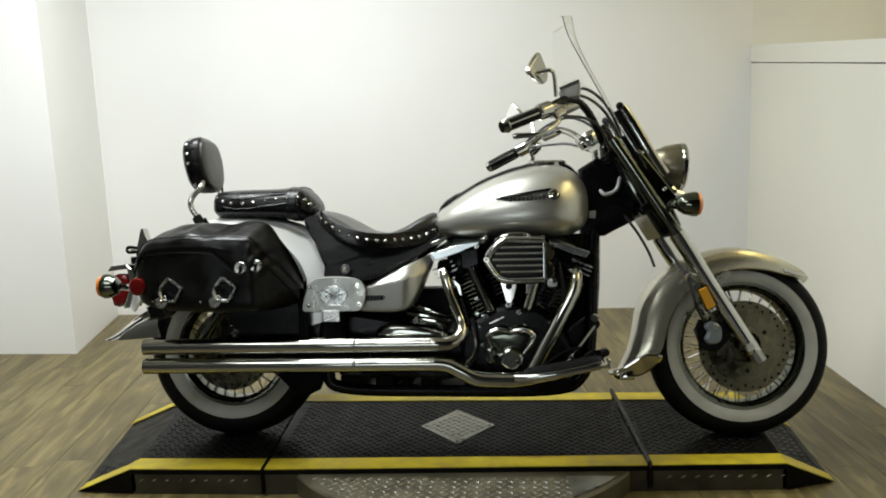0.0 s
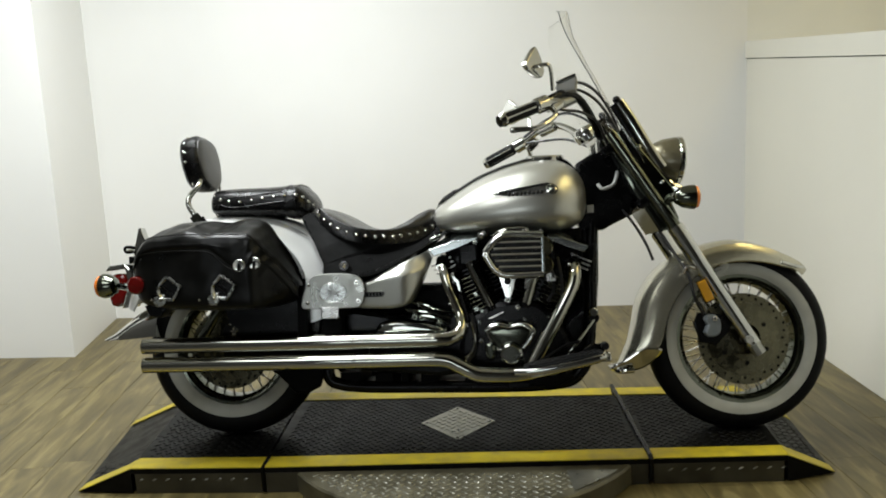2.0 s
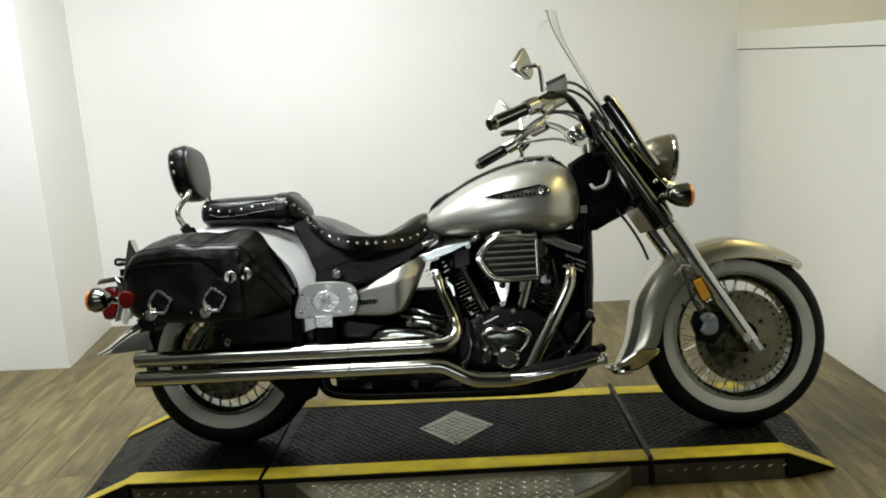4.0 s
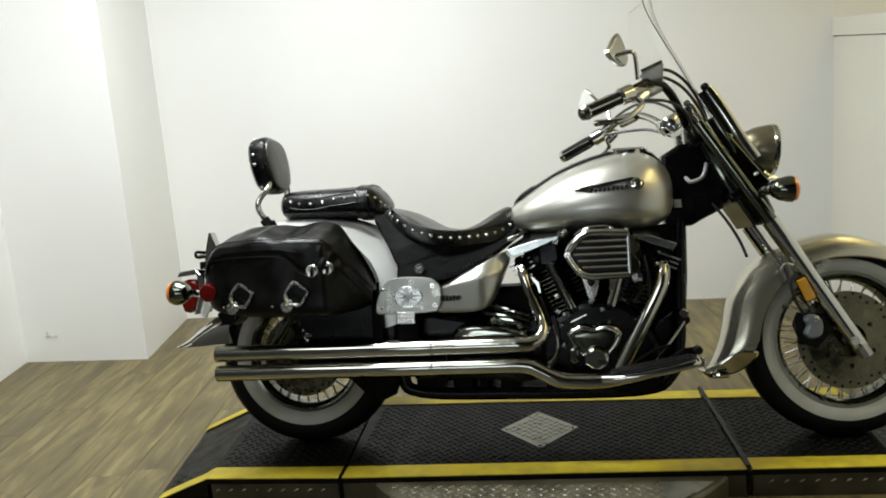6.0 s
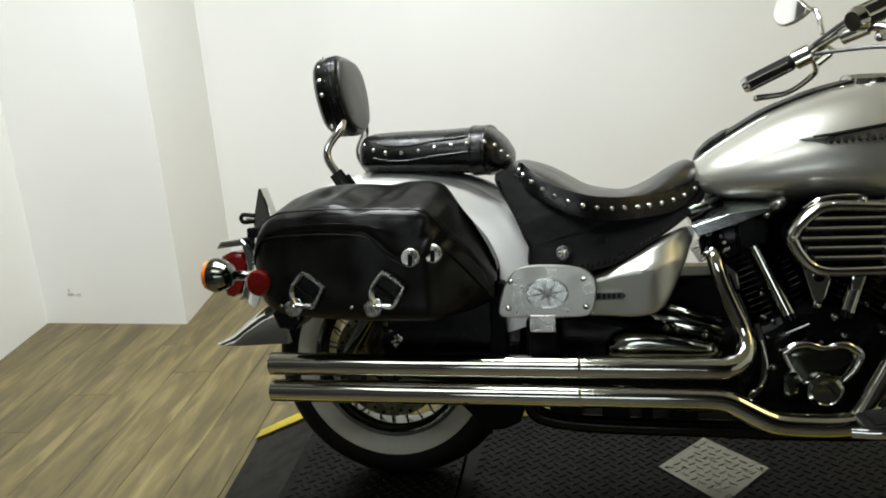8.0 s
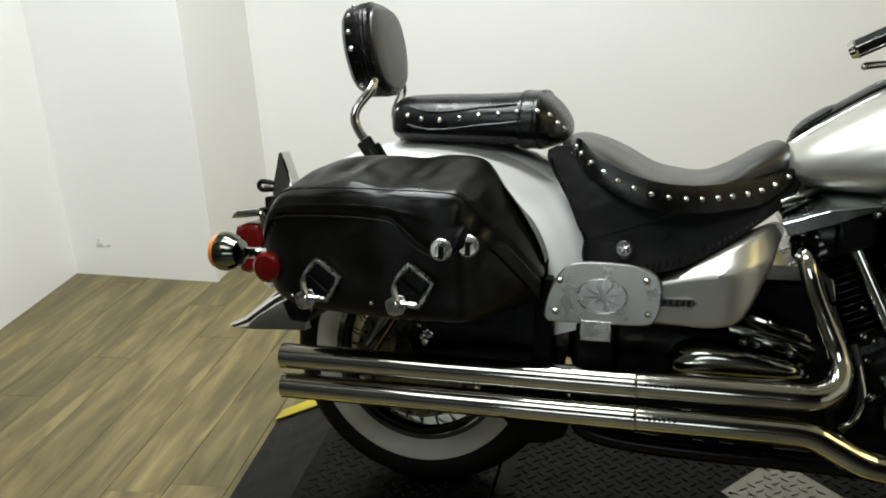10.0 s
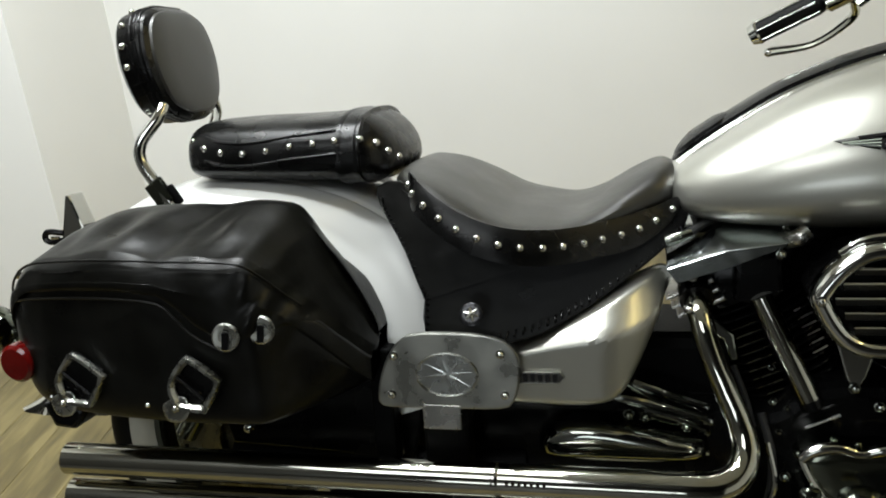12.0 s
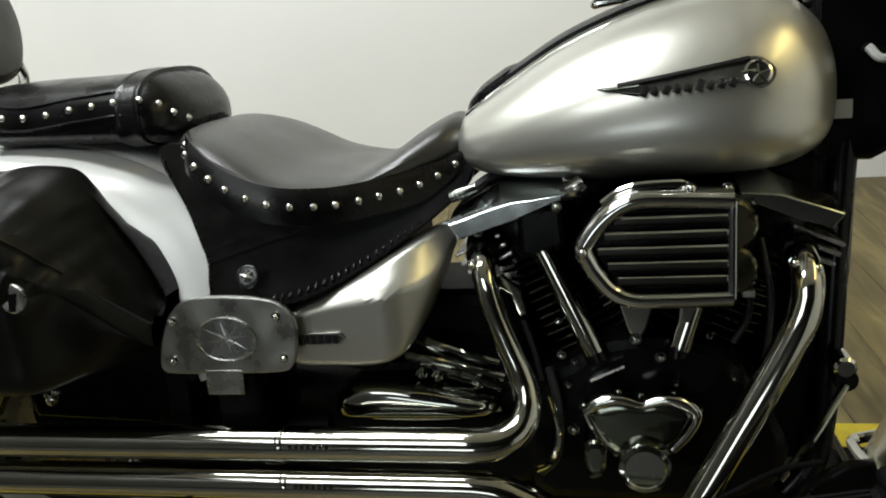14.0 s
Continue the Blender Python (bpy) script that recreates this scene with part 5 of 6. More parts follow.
LID = [(-0.205, 0.53), (-0.165, 0.609), (-0.13, 0.617), (-0.078, 0.621), (0.0, 0.622), (0.07, 0.6165), (0.095, 0.598), (0.1166, 0.576), (0.157, 0.554), (0.22, 0.566), (0.26, 0.562), (0.29, 0.540), (0.314, 0.50)]
for s in (-1, 1):
    bm = skin(bag_rows())
    bag = part("saddlebag", mirrored(bm) if s > 0 else bm, BAGLEATHER, bike, "soft black leather saddlebag")
    bm = skin(bag_rows(0.006, LID))
    part("lid", mirrored(bm) if s > 0 else bm, BAGLEATHER, bag, "creased black leather lid flap")
    cols = [smooth([(t[0], t[i], 0) for t in GX], 4) for i in (2, 4)]
    bm = tube([(z.x, o.y - 0.004, z.y + 0.006) for z, o in zip(*cols)][6:-14], 0.0017, 8, 1)
    part("piping", mirrored(bm) if s > 0 else bm, BAGLEATHER, bag, "leather edge piping")
    bm = tube([(x, lerp([(t[0], t[4]) for t in GX], x) - 0.0115, z + 0.004) for x, z in LID[1:9]], 0.0017, 6, 3)
    part("lid_edge", mirrored(bm) if s > 0 else bm, BAGLEATHER, bag)
    # two straps with chrome buckles
    for bx in (-0.058, 0.111):
        yo = lerp([(t[0], t[4]) for t in GX], bx) - 0.006
        bm = turned(box(-0.023, 0.023, -0.004, 0.003, -0.034, 0.027, 0.003), pose(bx + 0.002, yo, 0.516, 0, 34))
        strap = part("strap", mirrored(bm) if s > 0 else bm, LEATHER, bag, "black leather strap")
        outer = [(-0.030, -0.024), (-0.034, 0.002), (-0.010, 0.036), (0.004, 0.037), (0.038, 0.012), (0.040, 0.003), (0.018, -0.034), (0.010, -0.037), (-0.020, -0.034)]
        loop = smooth([(x, 0, z) for x, z in outer], 4, True)
        bm = skin([[Vector((p.x * f, h, p.z * f)) for p in loop] for f, h in ((1.0, 0.0), (1.0, -0.004), (0.95, -0.0075), (0.82, -0.0075), (0.72, -0.003), (0.72, 0.0))], caps=False)
        turned(bm, pose(bx, yo - 0.006, 0.513))
        buckle = part("buckle", mirrored(bm) if s > 0 else bm, BUCKLE, bag, "large chrome buckle")
        bm = turned(dome([(-0.018, 0.006), (0.010, 0.016), (0.018, 0.0), (0.008, -0.018), (-0.012, -0.020), (-0.020, -0.008)], 0, -0.003, 3), pose(bx - 0.025, yo - 0.007, 0.482))
        part("buckle_tip", mirrored(bm) if s > 0 else bm, BUCKLE, buckle, "chrome strap tip")
        bm = turned(stud_mesh(0.005), pose(bx - 0.025, yo - 0.012, 0.482))
        part("rivet", mirrored(bm) if s > 0 else bm, CHROME, buckle)
        bm = turned(tube([(-0.02, 0, 0.012), (0.016, 0, -0.018)], 0.003, 6, 1), pose(bx, yo - 0.010, 0.513))
        part("buckle_pin", mirrored(bm) if s > 0 else bm, BLACK, buckle)
    for cx, cz in ((0.163, 0.577), (0.205, 0.583)):
        yo = lerp([(t[0], t[4]) for t in GX], cx) - 0.011
        bm = turned(lathe([(0.0185, 0.001), (0.0185, -0.0015), (0.016, -0.0032), (0.010, -0.0026), (0.0085, -0.0012), (0.001, -0.0012)], 28), pose(cx, yo, cz, -8))
        concho = part("concho", mirrored(bm) if s > 0 else bm, BUCKLE, bag, "round chrome concho")
        bm = turned(box(-0.0045, 0.0045, -0.0045, 0.0, -0.016, 0.006, 0.001), pose(cx, yo, cz, -8))
        part("tie", mirrored(bm) if s > 0 else bm, MATT, concho, "black leather tie")
    for rx, rz in ((-0.118, 0.480), (0.035, 0.478)):
        bm = turned(stud_mesh(0.004), pose(rx, lerp([(t[0], t[4]) for t in GX], rx) - 0.002, rz))
        part("rivet", mirrored(bm) if s > 0 else bm, CHROME, bag)
    bm = turned(lathe([(0.0275, 0.012), (0.0275, -0.002), (0.023, -0.006), (0.002, -0.0075)], 28), pose(-0.170, -0.360, 0.526, 4, 0, -6))
    part("bag_reflector", mirrored(bm) if s > 0 else bm, RED, bag, "round red reflector")
    bm = slab([(-0.150, 0.462), (-0.122, 0.470), (-0.085, 0.455), (-0.09, 0.440), (-0.105, 0.425), (-0.135, 0.428)], -0.35, -0.25, 0.006)
    part("bag_foot", mirrored(bm) if s > 0 else bm, LEATHER, bag)
    for x0, x1, z0, z1 in ((0.285, 0.318, 0.30, 0.50),):
        bm = box(x0, x1, -0.20, -0.165, z0, z1, 0.004)
        part("bag_support", mirrored(bm) if s > 0 else bm, MATT, bike, "black bag support bracket")
    part("shock_absorber", tube([(-0.055, s * 0.145, 0.33), (0.05, s * 0.14, 0.50)], 0.018, 14, 1), DARKCHROME, bike, "dark rear shock")

for s in (-1, 1):
    bm = slab([(0.035, 0.325), (0.02, 0.36), (0.045, 0.40), (0.03, 0.44), (0.05, 0.475), (0.20, 0.475), (0.335, 0.47), (0.352, 0.43), (0.345, 0.36), (0.33, 0.30), (0.20, 0.31)], -0.152, -0.140, 0.004, shift=lambda x, y, z: 0.006 * math.sin(31 * x + 9 * z) + 0.004 * math.sin(57 * z - 20 * x))
    part("inner_panel", mirrored(bm) if s > 0 else bm, BLACK, bike, "black inner panel under the bag")
for x, z in ((0.05, 0.385), (0.062, 0.372), (0.07, 0.365), (0.055, 0.36)):
    part("panel_bolt", turned(bolt(0.005, 0.008), pose(x, -0.152, z)), CHROME, bike)
part("panel_cap", turned(lathe([(0.010, 0.002), (0.010, -0.006), (0.007, -0.012), (0.002, -0.014)], 16), pose(0.064, -0.152, 0.352)), CHROME, bike)

# ---- exhaust ----
EV = -0.245


def muffler(zc, y):
    bm = lathe([(0.0215, 0.0), (0.0248, 0.0), (0.0248, 0.004), (0.0248, 0.012), (0.0248, 0.660), (0.0248, 0.672), (0.0252, 0.6735), (0.0252, 0.6805), (0.0242, 0.682), (0.0242, 0.694), (0.0238, 0.88), (0.0237, 0.902)], 30, "x")
    return turned(bm, pose(-0.203, y, zc))


for zc in (0.328, 0.268):
    m = part("muffler", muffler(zc, EV), EXHAUST, bike, "long straight chrome muffler")
    part("bore", turned(lathe([(0.021, -0.0006), (0.0208, 0.06)], 24, "x"), pose(-0.203, EV, zc)), MATT, m, "dark exhaust mouth")
    for i in range(7):
        part("stamp_bar", turned(box(-0.0022, 0.0022, -0.0006, 0.0006, -0.004, 0.004), pose(0.492 + 0.0085 * i, EV - 0.0236, zc + 0.006, 14)), BADGE, m)
part("rear_header", tube([(0.748, -0.10, 0.568), (0.750, -0.135, 0.552), (0.756, -0.158, 0.525), (0.768, -0.172, 0.485), (0.785, -0.182, 0.442), (0.802, -0.192, 0.400), (0.808, -0.208, 0.368), (0.796, -0.226, 0.342), (0.768, -0.240, 0.3295), (0.738, EV, 0.328), (0.715, EV, 0.328), (0.694, EV, 0.328)], [0.0165, 0.0165, 0.0165, 0.0165, 0.0168, 0.0175, 0.019, 0.021, 0.0228, 0.0236, 0.0239, 0.0239], 24), EXHAUST, bike, "curved chrome rear header pipe")
part("front_header", tube([(1.158, -0.10, 0.552), (1.163, -0.14, 0.545), (1.164, -0.172, 0.522), (1.157, -0.188, 0.486), (1.140, -0.197, 0.450), (1.112, -0.206, 0.398), (1.066, -0.216, 0.314), (1.024, -0.226, 0.240), (1.012, -0.228, 0.225)], 0.0205, 24), EXHAUST, bike, "chrome front header pipe")
part("lower_header", tube([(0.694, EV, 0.268), (0.715, EV, 0.268), (0.74, EV, 0.2672), (0.767, EV, 0.2625), (0.80, EV, 0.246), (0.84, EV, 0.226), (0.875, -0.242, 0.217), (0.95, -0.238, 0.214), (1.0, -0.233, 0.217), (1.06, -0.226, 0.226)], 0.0239, 24), EXHAUST, bike, "chrome lower header pipe")
for px, py, pz in ((1.150, -0.160, 0.545), (1.176, -0.165, 0.54), (0.738, -0.15, 0.55)):
    part("header_bolt", turned(bolt(0.006, 0.012), pose(px, py, pz)), CHROME, bike)
part("header_collar", tube([(1.16, -0.10, 0.553), (1.163, -0.132, 0.548)], 0.024, 18, 1), BLACK, bike)
part("header_collar", tube([(0.748, -0.10, 0.568), (0.750, -0.128, 0.556)], 0.024, 18, 1), BLACK, bike)

part("muffler_bracket", slab([(0.165, 0.262), (0.30, 0.285), (0.345, 0.24), (0.335, 0.17), (0.262, 0.150), (0.225, 0.185)], -0.135, -0.105, 0.008, 2), MATT, bike, "black muffler bracket beside the rear wheel")

# ---- engine ----
part("crankcase", slab([(0.80, 0.205), (0.88, 0.185), (1.05, 0.185), (1.125, 0.205), (1.16, 0.26), (1.135, 0.335), (1.085, 0.40), (1.03, 0.435), (0.92, 0.435), (0.86, 0.40), (0.80, 0.36)], -0.135, 0.135, 0.018, 2), BLACK, bike, "black crankcase")
part("frame_backbone", box(0.752, 1.20, -0.07, 0.09, 0.565, 0.662, 0.01), MATT, bike, "black frame backbone under the tank")
part("gearbox", slab([(0.37, 0.25), (0.60, 0.208), (0.82, 0.208), (0.82, 0.38), (0.74, 0.405), (0.58, 0.40), (0.36, 0.42)], -0.125, 0.125, 0.016, 2), BLACK, bike, "black gearbox case")
part("battery_box", box(0.36, 0.64, -0.10, 0.10, 0.40, 0.66, 0.02), MATT, bike, "black inner battery box")
part("starter_case", box(0.60, 0.80, -0.09, 0.10, 0.36, 0.492, 0.02), MATT, bike, "black starter case")
part("transfer_cover", dome([(0.5255, 0.343), (0.528, 0.360), (0.543, 0.376), (0.569, 0.386), (0.612, 0.387), (0.661, 0.380), (0.716, 0.371), (0.753, 0.361), (0.765, 0.349), (0.757, 0.336), (0.70, 0.333), (0.62, 0.333), (0.537, 0.333)], -0.13, -0.190, 3, rings=((0, 1), (0.4, 0.995), (0.66, 0.96), (0.84, 0.87), (0.94, 0.73), (0.985, 0.55), (1.0, 0.3))), ENGINECHROME, bike, "long oval chrome case cover")
for pts, r in (([(0.606, 0.374), (0.66, 0.371), (0.71, 0.360), (0.748, 0.347)], 0.0042), ([(0.585, 0.357), (0.64, 0.354), (0.70, 0.348), (0.742, 0.341)], 0.0030)):
    part("cover_groove", tube([(x, -0.187 + 0.9 * max(0, x - 0.69) ** 1.4 + 0.25 * max(0, z - 0.362), z) for x, z in pts], [r * 0.4, r, r, r * 0.4], 8), BLACK, bike, "dark groove of the case cover")
part("cover_rim", tube([(0.54, -0.150, 0.333), (0.60, -0.158, 0.328), (0.70, -0.158, 0.330), (0.765, -0.152, 0.340)], 0.005, 8), CHROME, bike)


def fin(w, d, h):
    pts = []
    for j in range(28):
        a = 2 * math.pi * j / 28
        c, s = math.cos(a), math.sin(a)
        pts.append((w * math.copysign(abs(c) ** 0.6, c), d * math.copysign(abs(s) ** 0.6, s)))
    return skin([[Vector((x * f, y * f, z)) for x, y in pts] for f, z in ((0.97, -h), (1, -h * 0.5), (1, h * 0.5), (0.97, h))])


for way, name in ((-1, "rear_cylinder"), (1, "front_cylinder")):
    axis = pose(0.963, 0, 0.245, 0, 24 * way)
    cyl = part(name, turned(lathe([(0.062, 0.16), (0.062, 0.345)], 32, "z"), Matrix.Identity(4)), BLACK, bike, "black finned cylinder", axis)
    first = part("fin", fin(0.077, 0.092, 0.0028), BLACK, cyl)
    first.matrix_basis = pose(0, 0, 0.19)
    for i in range(1, 11):
        again(first, pose(0, 0, 0.19 + 0.0135 * i))
    for i in range(6):
        part("fin_edge", tube([(0.044, -0.0905, 0.225 + 0.0135 * i), (0.066, -0.083, 0.225 + 0.0135 * i)], 0.0013, 5, 1), STEEL if way < 0 else DISC, cyl, "bare metal fin edge")
    for i in range(9):
        part("fin_edge", tube([(-0.046 * -way, -0.0925, 0.192 + 0.0135 * i), (-0.008 * -way, -0.0930, 0.192 + 0.0135 * i)], 0.0009, 5, 1), DISC, cyl, "bare metal fin edge")
    part("cylinder_head", fin(0.080, 0.098, 0.03), BLACK, cyl, "black cylinder head", pose(0, 0, 0.365))


def rocker(front_pts, top_pts, y_front, y_top, y_back):
    """A faceted cover: a front face, a facet that slopes back to the top edge, and a flat back."""
    bm = bmesh.new()
    low = [bm.verts.new((x, y_front, z)) for x, z in front_pts]
    high = [bm.verts.new((x, y_top, z)) for x, z in top_pts]
    n = len(front_pts)
    bm.faces.new(low)
    upper = low[len(low) - len(high):]
    ring = low[:n - len(high)] + high
    for k in range(len(high) - 1):
        bm.faces.new((upper[k], upper[k + 1], high[k + 1], high[k]))
    rear = [bm.verts.new((v.co.x, y_back, v.co.z)) for v in ring]
    bm.faces.new(rear[::-1])
    m = len(ring)
    for k in range(m):
        a, b = ring[k], ring[(k + 1) % m]
        bm.faces.new((a, b, rear[(k + 1) % m], rear[k]))
    bm.faces.new((low[n - len(high) - 1], upper[0], high[0]))
    bm.faces.new((upper[-1], low[0], high[-1]))
    bmesh.ops.bevel(bm, geom=list(bm.edges), offset=0.0022, segments=2, affect="EDGES", profile=0.5)
    return bm


part("rear_rocker_cover", rocker([(0.722, 0.584), (0.792, 0.608), (0.862, 0.634), (0.866, 0.643), (0.786, 0.630), (0.707, 0.606)], [(0.885, 0.653), (0.775, 0.655), (0.708, 0.616)], -0.150, -0.105, 0.10), ROCKER, bike, "angular chrome rocker cover")
part("front_rocker_cover", rocker([(1.198, 0.583), (1.145, 0.602), (1.088, 0.626), (1.086, 0.635), (1.135, 0.630), (1.213, 0.602)], [(1.084, 0.648), (1.130, 0.652), (1.210, 0.614)], -0.150, -0.105, 0.10), ROCKER, bike, "angular chrome rocker cover")
for x0, z0, r in ((0.72, 0.566, 24), (0.728, 0.553, 24), (0.736, 0.540, 24), (1.170, 0.566, -24), (1.165, 0.553, -24), (1.158, 0.540, -24)):
    part("head_fin", turned(box(-0.034, 0.036, -0.112, 0.0, -0.0026, 0.0026, 0.001), pose(x0 + 0.02, 0, z0, 0, -r)), STEEL, bike, "bare metal head fin")
for x0, x1, z0, z1 in ((0.834, 0.898, 0.562, 0.420), (1.062, 1.010, 0.585, 0.425)):
    part("pushrod_tube", tube([(x0, -0.128, z0), (x1, -0.145, z1)], 0.0158, 18, 1), EXHAUST, bike, "chrome pushrod tube")
    part("pushrod_seal", tube([(x1 - 0.002, -0.144, z1 + 0.004), (x1 + (x1 - x0) * 0.08, -0.146, z1 - 0.012)], 0.016, 14, 1), BLACK, bike)
part("rocker_drop", slab([(0.80, 0.62), (0.86, 0.625), (0.865, 0.57), (0.84, 0.545), (0.80, 0.555)], -0.132, -0.06, 0.008), BLACK, bike)
part("rocker_drop", slab([(1.05, 0.62), (1.11, 0.62), (1.11, 0.56), (1.08, 0.54), (1.05, 0.56)], -0.132, -0.06, 0.008), BLACK, bike)

# added black fill that hides the bright wall in the engine's gaps
part("engine_backing", slab([(0.79, 0.22), (0.79, 0.60), (0.82, 0.65), (1.10, 0.65), (1.205, 0.60), (1.215, 0.30), (1.15, 0.20)], 0.02, 0.11, 0.006), MATT, bike, "black fill sheet added behind the engine")

# air cleaner with louvres
AIR = [(0.884, 0.586), (0.897, 0.612), (0.931, 0.642), (0.957, 0.650), (1.012, 0.650), (1.064, 0.645), (1.066, 0.615), (1.066, 0.55), (1.064, 0.524), (1.028, 0.520), (0.948, 0.516), (0.924, 0.524), (0.900, 0.548)]
air = part("air_cleaner", slab(AIR, -0.216, -0.12, 0.004), BLACK, bike, "black air cleaner body with chrome cover")
# chrome hoop, open towards the front of the bike
HOOP = [(1.066, 0.6405), (1.03, 0.6425), (0.99, 0.6445), (0.957, 0.6445), (0.934, 0.637), (0.912, 0.619), (0.896, 0.598), (0.891, 0.586), (0.896, 0.573), (0.907, 0.553), (0.925, 0.532), (0.95, 0.5215), (0.99, 0.5205), (1.03, 0.521), (1.066, 0.522)]
path = smooth([(x, -0.232, z) for x, z in HOOP], 5)
hoop = []
for i, p in enumerate(path):
    d = (path[min(i + 1, len(path) - 1)] - path[max(i - 1, 0)]).normalized()
    out = Vector((d.z, 0, -d.x))
    out = out if out.dot(p - Vector((0.99, -0.232, 0.584))) > 0 else -out
    hoop.append([p + out * a + Vector((0, b, 0)) for a, b in ((0.0125, 0.026), (0.0130, 0.010), (0.0115, 0.000), (0.0085, -0.0055), (0.003, -0.0085), (-0.003, -0.008), (-0.008, -0.004), (-0.0105, 0.004), (-0.0105, 0.026))])
part("cover_hoop", skin(hoop), CHROME, air, "broad rounded chrome hoop")
part("cover_lip", tube([(0.915, -0.214, 0.640), (0.934, -0.218, 0.654), (0.957, -0.220, 0.661), (0.99, -0.220, 0.6625), (1.010, -0.220, 0.6615), (1.020, -0.222, 0.654)], 0.0055, 10, 4), CHROME, air, "thin chrome upper lip")
part("end_frame", box(1.060, 1.070, -0.238, -0.125, 0.519, 0.644, 0.003), ROCKER, air, "polished end frame")
for i in range(5):
    z = 0.5455 + 0.0190 * i
    x0 = 0.906 + 0.62 * abs(z - 0.586)
    profile = ((0.016, -0.0062), (0.0005, -0.0058), (-0.0012, -0.0048), (0.0008, 0.0028), (0.0024, 0.0044), (0.016, 0.0052))
    bm = skin([[Vector((x, -0.231 + a, z + b)) for a, b in profile] for x in (x0, x0 + 0.004, 1.058, 1.061)])
    part("louvre", bm, CHROME, air, "chrome louvre slat")
for z0 in (0.606, 0.548):
    part("end_lobe", turned(lathe([(0.031, 0.06), (0.031, 0.0), (0.027, -0.006), (0.012, -0.009)], 28), pose(1.068, -0.205, z0)), DISC, air, "round dark metal end lobe")
part("cover_bolt", turned(bolt(0.0055, 0.008), pose(0.889, -0.240, 0.586)), CHROME, air)
part("cover_bolt", turned(bolt(0.0055, 0.008), pose(1.018, -0.226, 0.657)), CHROME, air)
part("air_mount", slab([(1.010, 0.52), (1.040, 0.52), (1.022, 0.475), (1.006, 0.475)], -0.19, -0.17, 0.003), CHROME, bike, "chrome air cleaner stay")
part("cylinder_stay", slab([(0.925, 0.515), (0.985, 0.515), (0.968, 0.455), (0.960, 0.44), (0.95, 0.44), (0.942, 0.455)], -0.150, -0.138, 0.003), CHROME, bike, "chrome stay between the cylinders")
part("stay_hole", turned(lathe([(0.011, 0), (0.011, -0.004), (0.008, -0.0045)], 18), pose(0.955, -0.150, 0.498)), BLACK, bike)

# timing side covers
part("cam_cover", dome([(0.879, 0.345), (0.895, 0.358), (0.925, 0.366), (0.958, 0.362), (0.99, 0.366), (1.018, 0.358), (1.036, 0.341), (1.025, 0.315), (1.005, 0.287), (0.975, 0.262), (0.945, 0.262), (0.915, 0.284), (0.893, 0.315)], -0.13, -0.182, 3), DARKCHROME, bike, "chrome cam cover")
CAM = [(0.884, 0.345), (0.900, 0.358), (0.928, 0.364), (0.952, 0.357), (0.966, 0.357), (0.992, 0.364), (1.016, 0.356), (1.030, 0.341), (1.018, 0.313), (0.998, 0.290)]
part("cam_rim", tube([(x, -0.176, z) for x, z in CAM], [0.0075, 0.0088, 0.0088, 0.007, 0.007, 0.0088, 0.0088, 0.0075, 0.0065, 0.006], 12, 4), CHROME, bike, "chrome rim of the cam cover")
part("cam_rim", tube([(0.884, -0.176, 0.345), (0.896, -0.177, 0.318), (0.912, -0.177, 0.294), (0.926, -0.176, 0.284)], 0.0058, 10, 4), CHROME, bike, "chrome rim of the cam cover")
part("oil_filter_cover", turned(lathe([(0.038, 0.03), (0.038, -0.012), (0.034, -0.020), (0.028, -0.0225), (0.026, -0.0205), (0.002, -0.0205)], 32), pose(0.960, -0.178, 0.272)), ENGINECHROME, bike, "round chrome filter cover")
part("sensor_box", slab([(0.879, 0.302), (0.905, 0.308), (0.912, 0.290), (0.910, 0.266), (0.901, 0.255), (0.884, 0.256)], -0.195, -0.13, 0.009, 3), DARKCHROME, bike, "small chrome sensor cover")
for x, z, r in ((0.882, 0.347, 0.006), (0.928, 0.368, 0.006), (0.958, 0.364, 0.006), (1.0, 0.366, 0.006), (1.034, 0.342, 0.006), (0.898, 0.291, 0.005), (1.0, 0.285, 0.005), (0.905, 0.315, 0.005)):
    part("cover_screw", turned(bolt(r * 0.8, 0.007), pose(x, -0.160, z)), DARKCHROME, bike)
for x, y, z, r in ((0.866, -0.16, 0.312, 0.010), (0.985, -0.152, 0.415, 0.010), (0.85, -0.13, 0.46, 0.007), (0.87, -0.14, 0.405, 0.006), (1.05, -0.14, 0.44, 0.006), (1.08, -0.14, 0.38, 0.007), (0.86, -0.14, 0.37, 0.006), (0.80, -0.14, 0.40, 0.007), (0.745, -0.12, 0.585, 0.008)):
    part("engine_bolt", turned(bolt(r * 0.6, 0.010), pose(x, y, z)), ENGINECHROME, bike)
part("drain_hose", tube([(0.835, -0.15, 0.40), (0.848, -0.17, 0.34), (0.842, -0.175, 0.28), (0.82, -0.17, 0.25)], 0.006, 8), CABLE, bike)
part("oil_line", tube([(0.838, -0.19, 0.375), (0.848, -0.195, 0.32), (0.835, -0.195, 0.28), (0.815, -0.19, 0.265)], 0.004, 8), CHROME, bike)
for a, b in (((0.640, 0.442), (0.755, 0.388)), ((0.622, 0.420), (0.742, 0.370)), ((0.66, 0.425), (0.75, 0.40))):
    part("linkage_rod", tube([(a[0], -0.135, a[1]), ((a[0] + b[0]) / 2, -0.145, (a[1] + b[1]) / 2 - 0.004), (b[0], -0.140, b[1])], 0.0048, 8), DARKCHROME, bike, "thin dark chrome linkage rod")
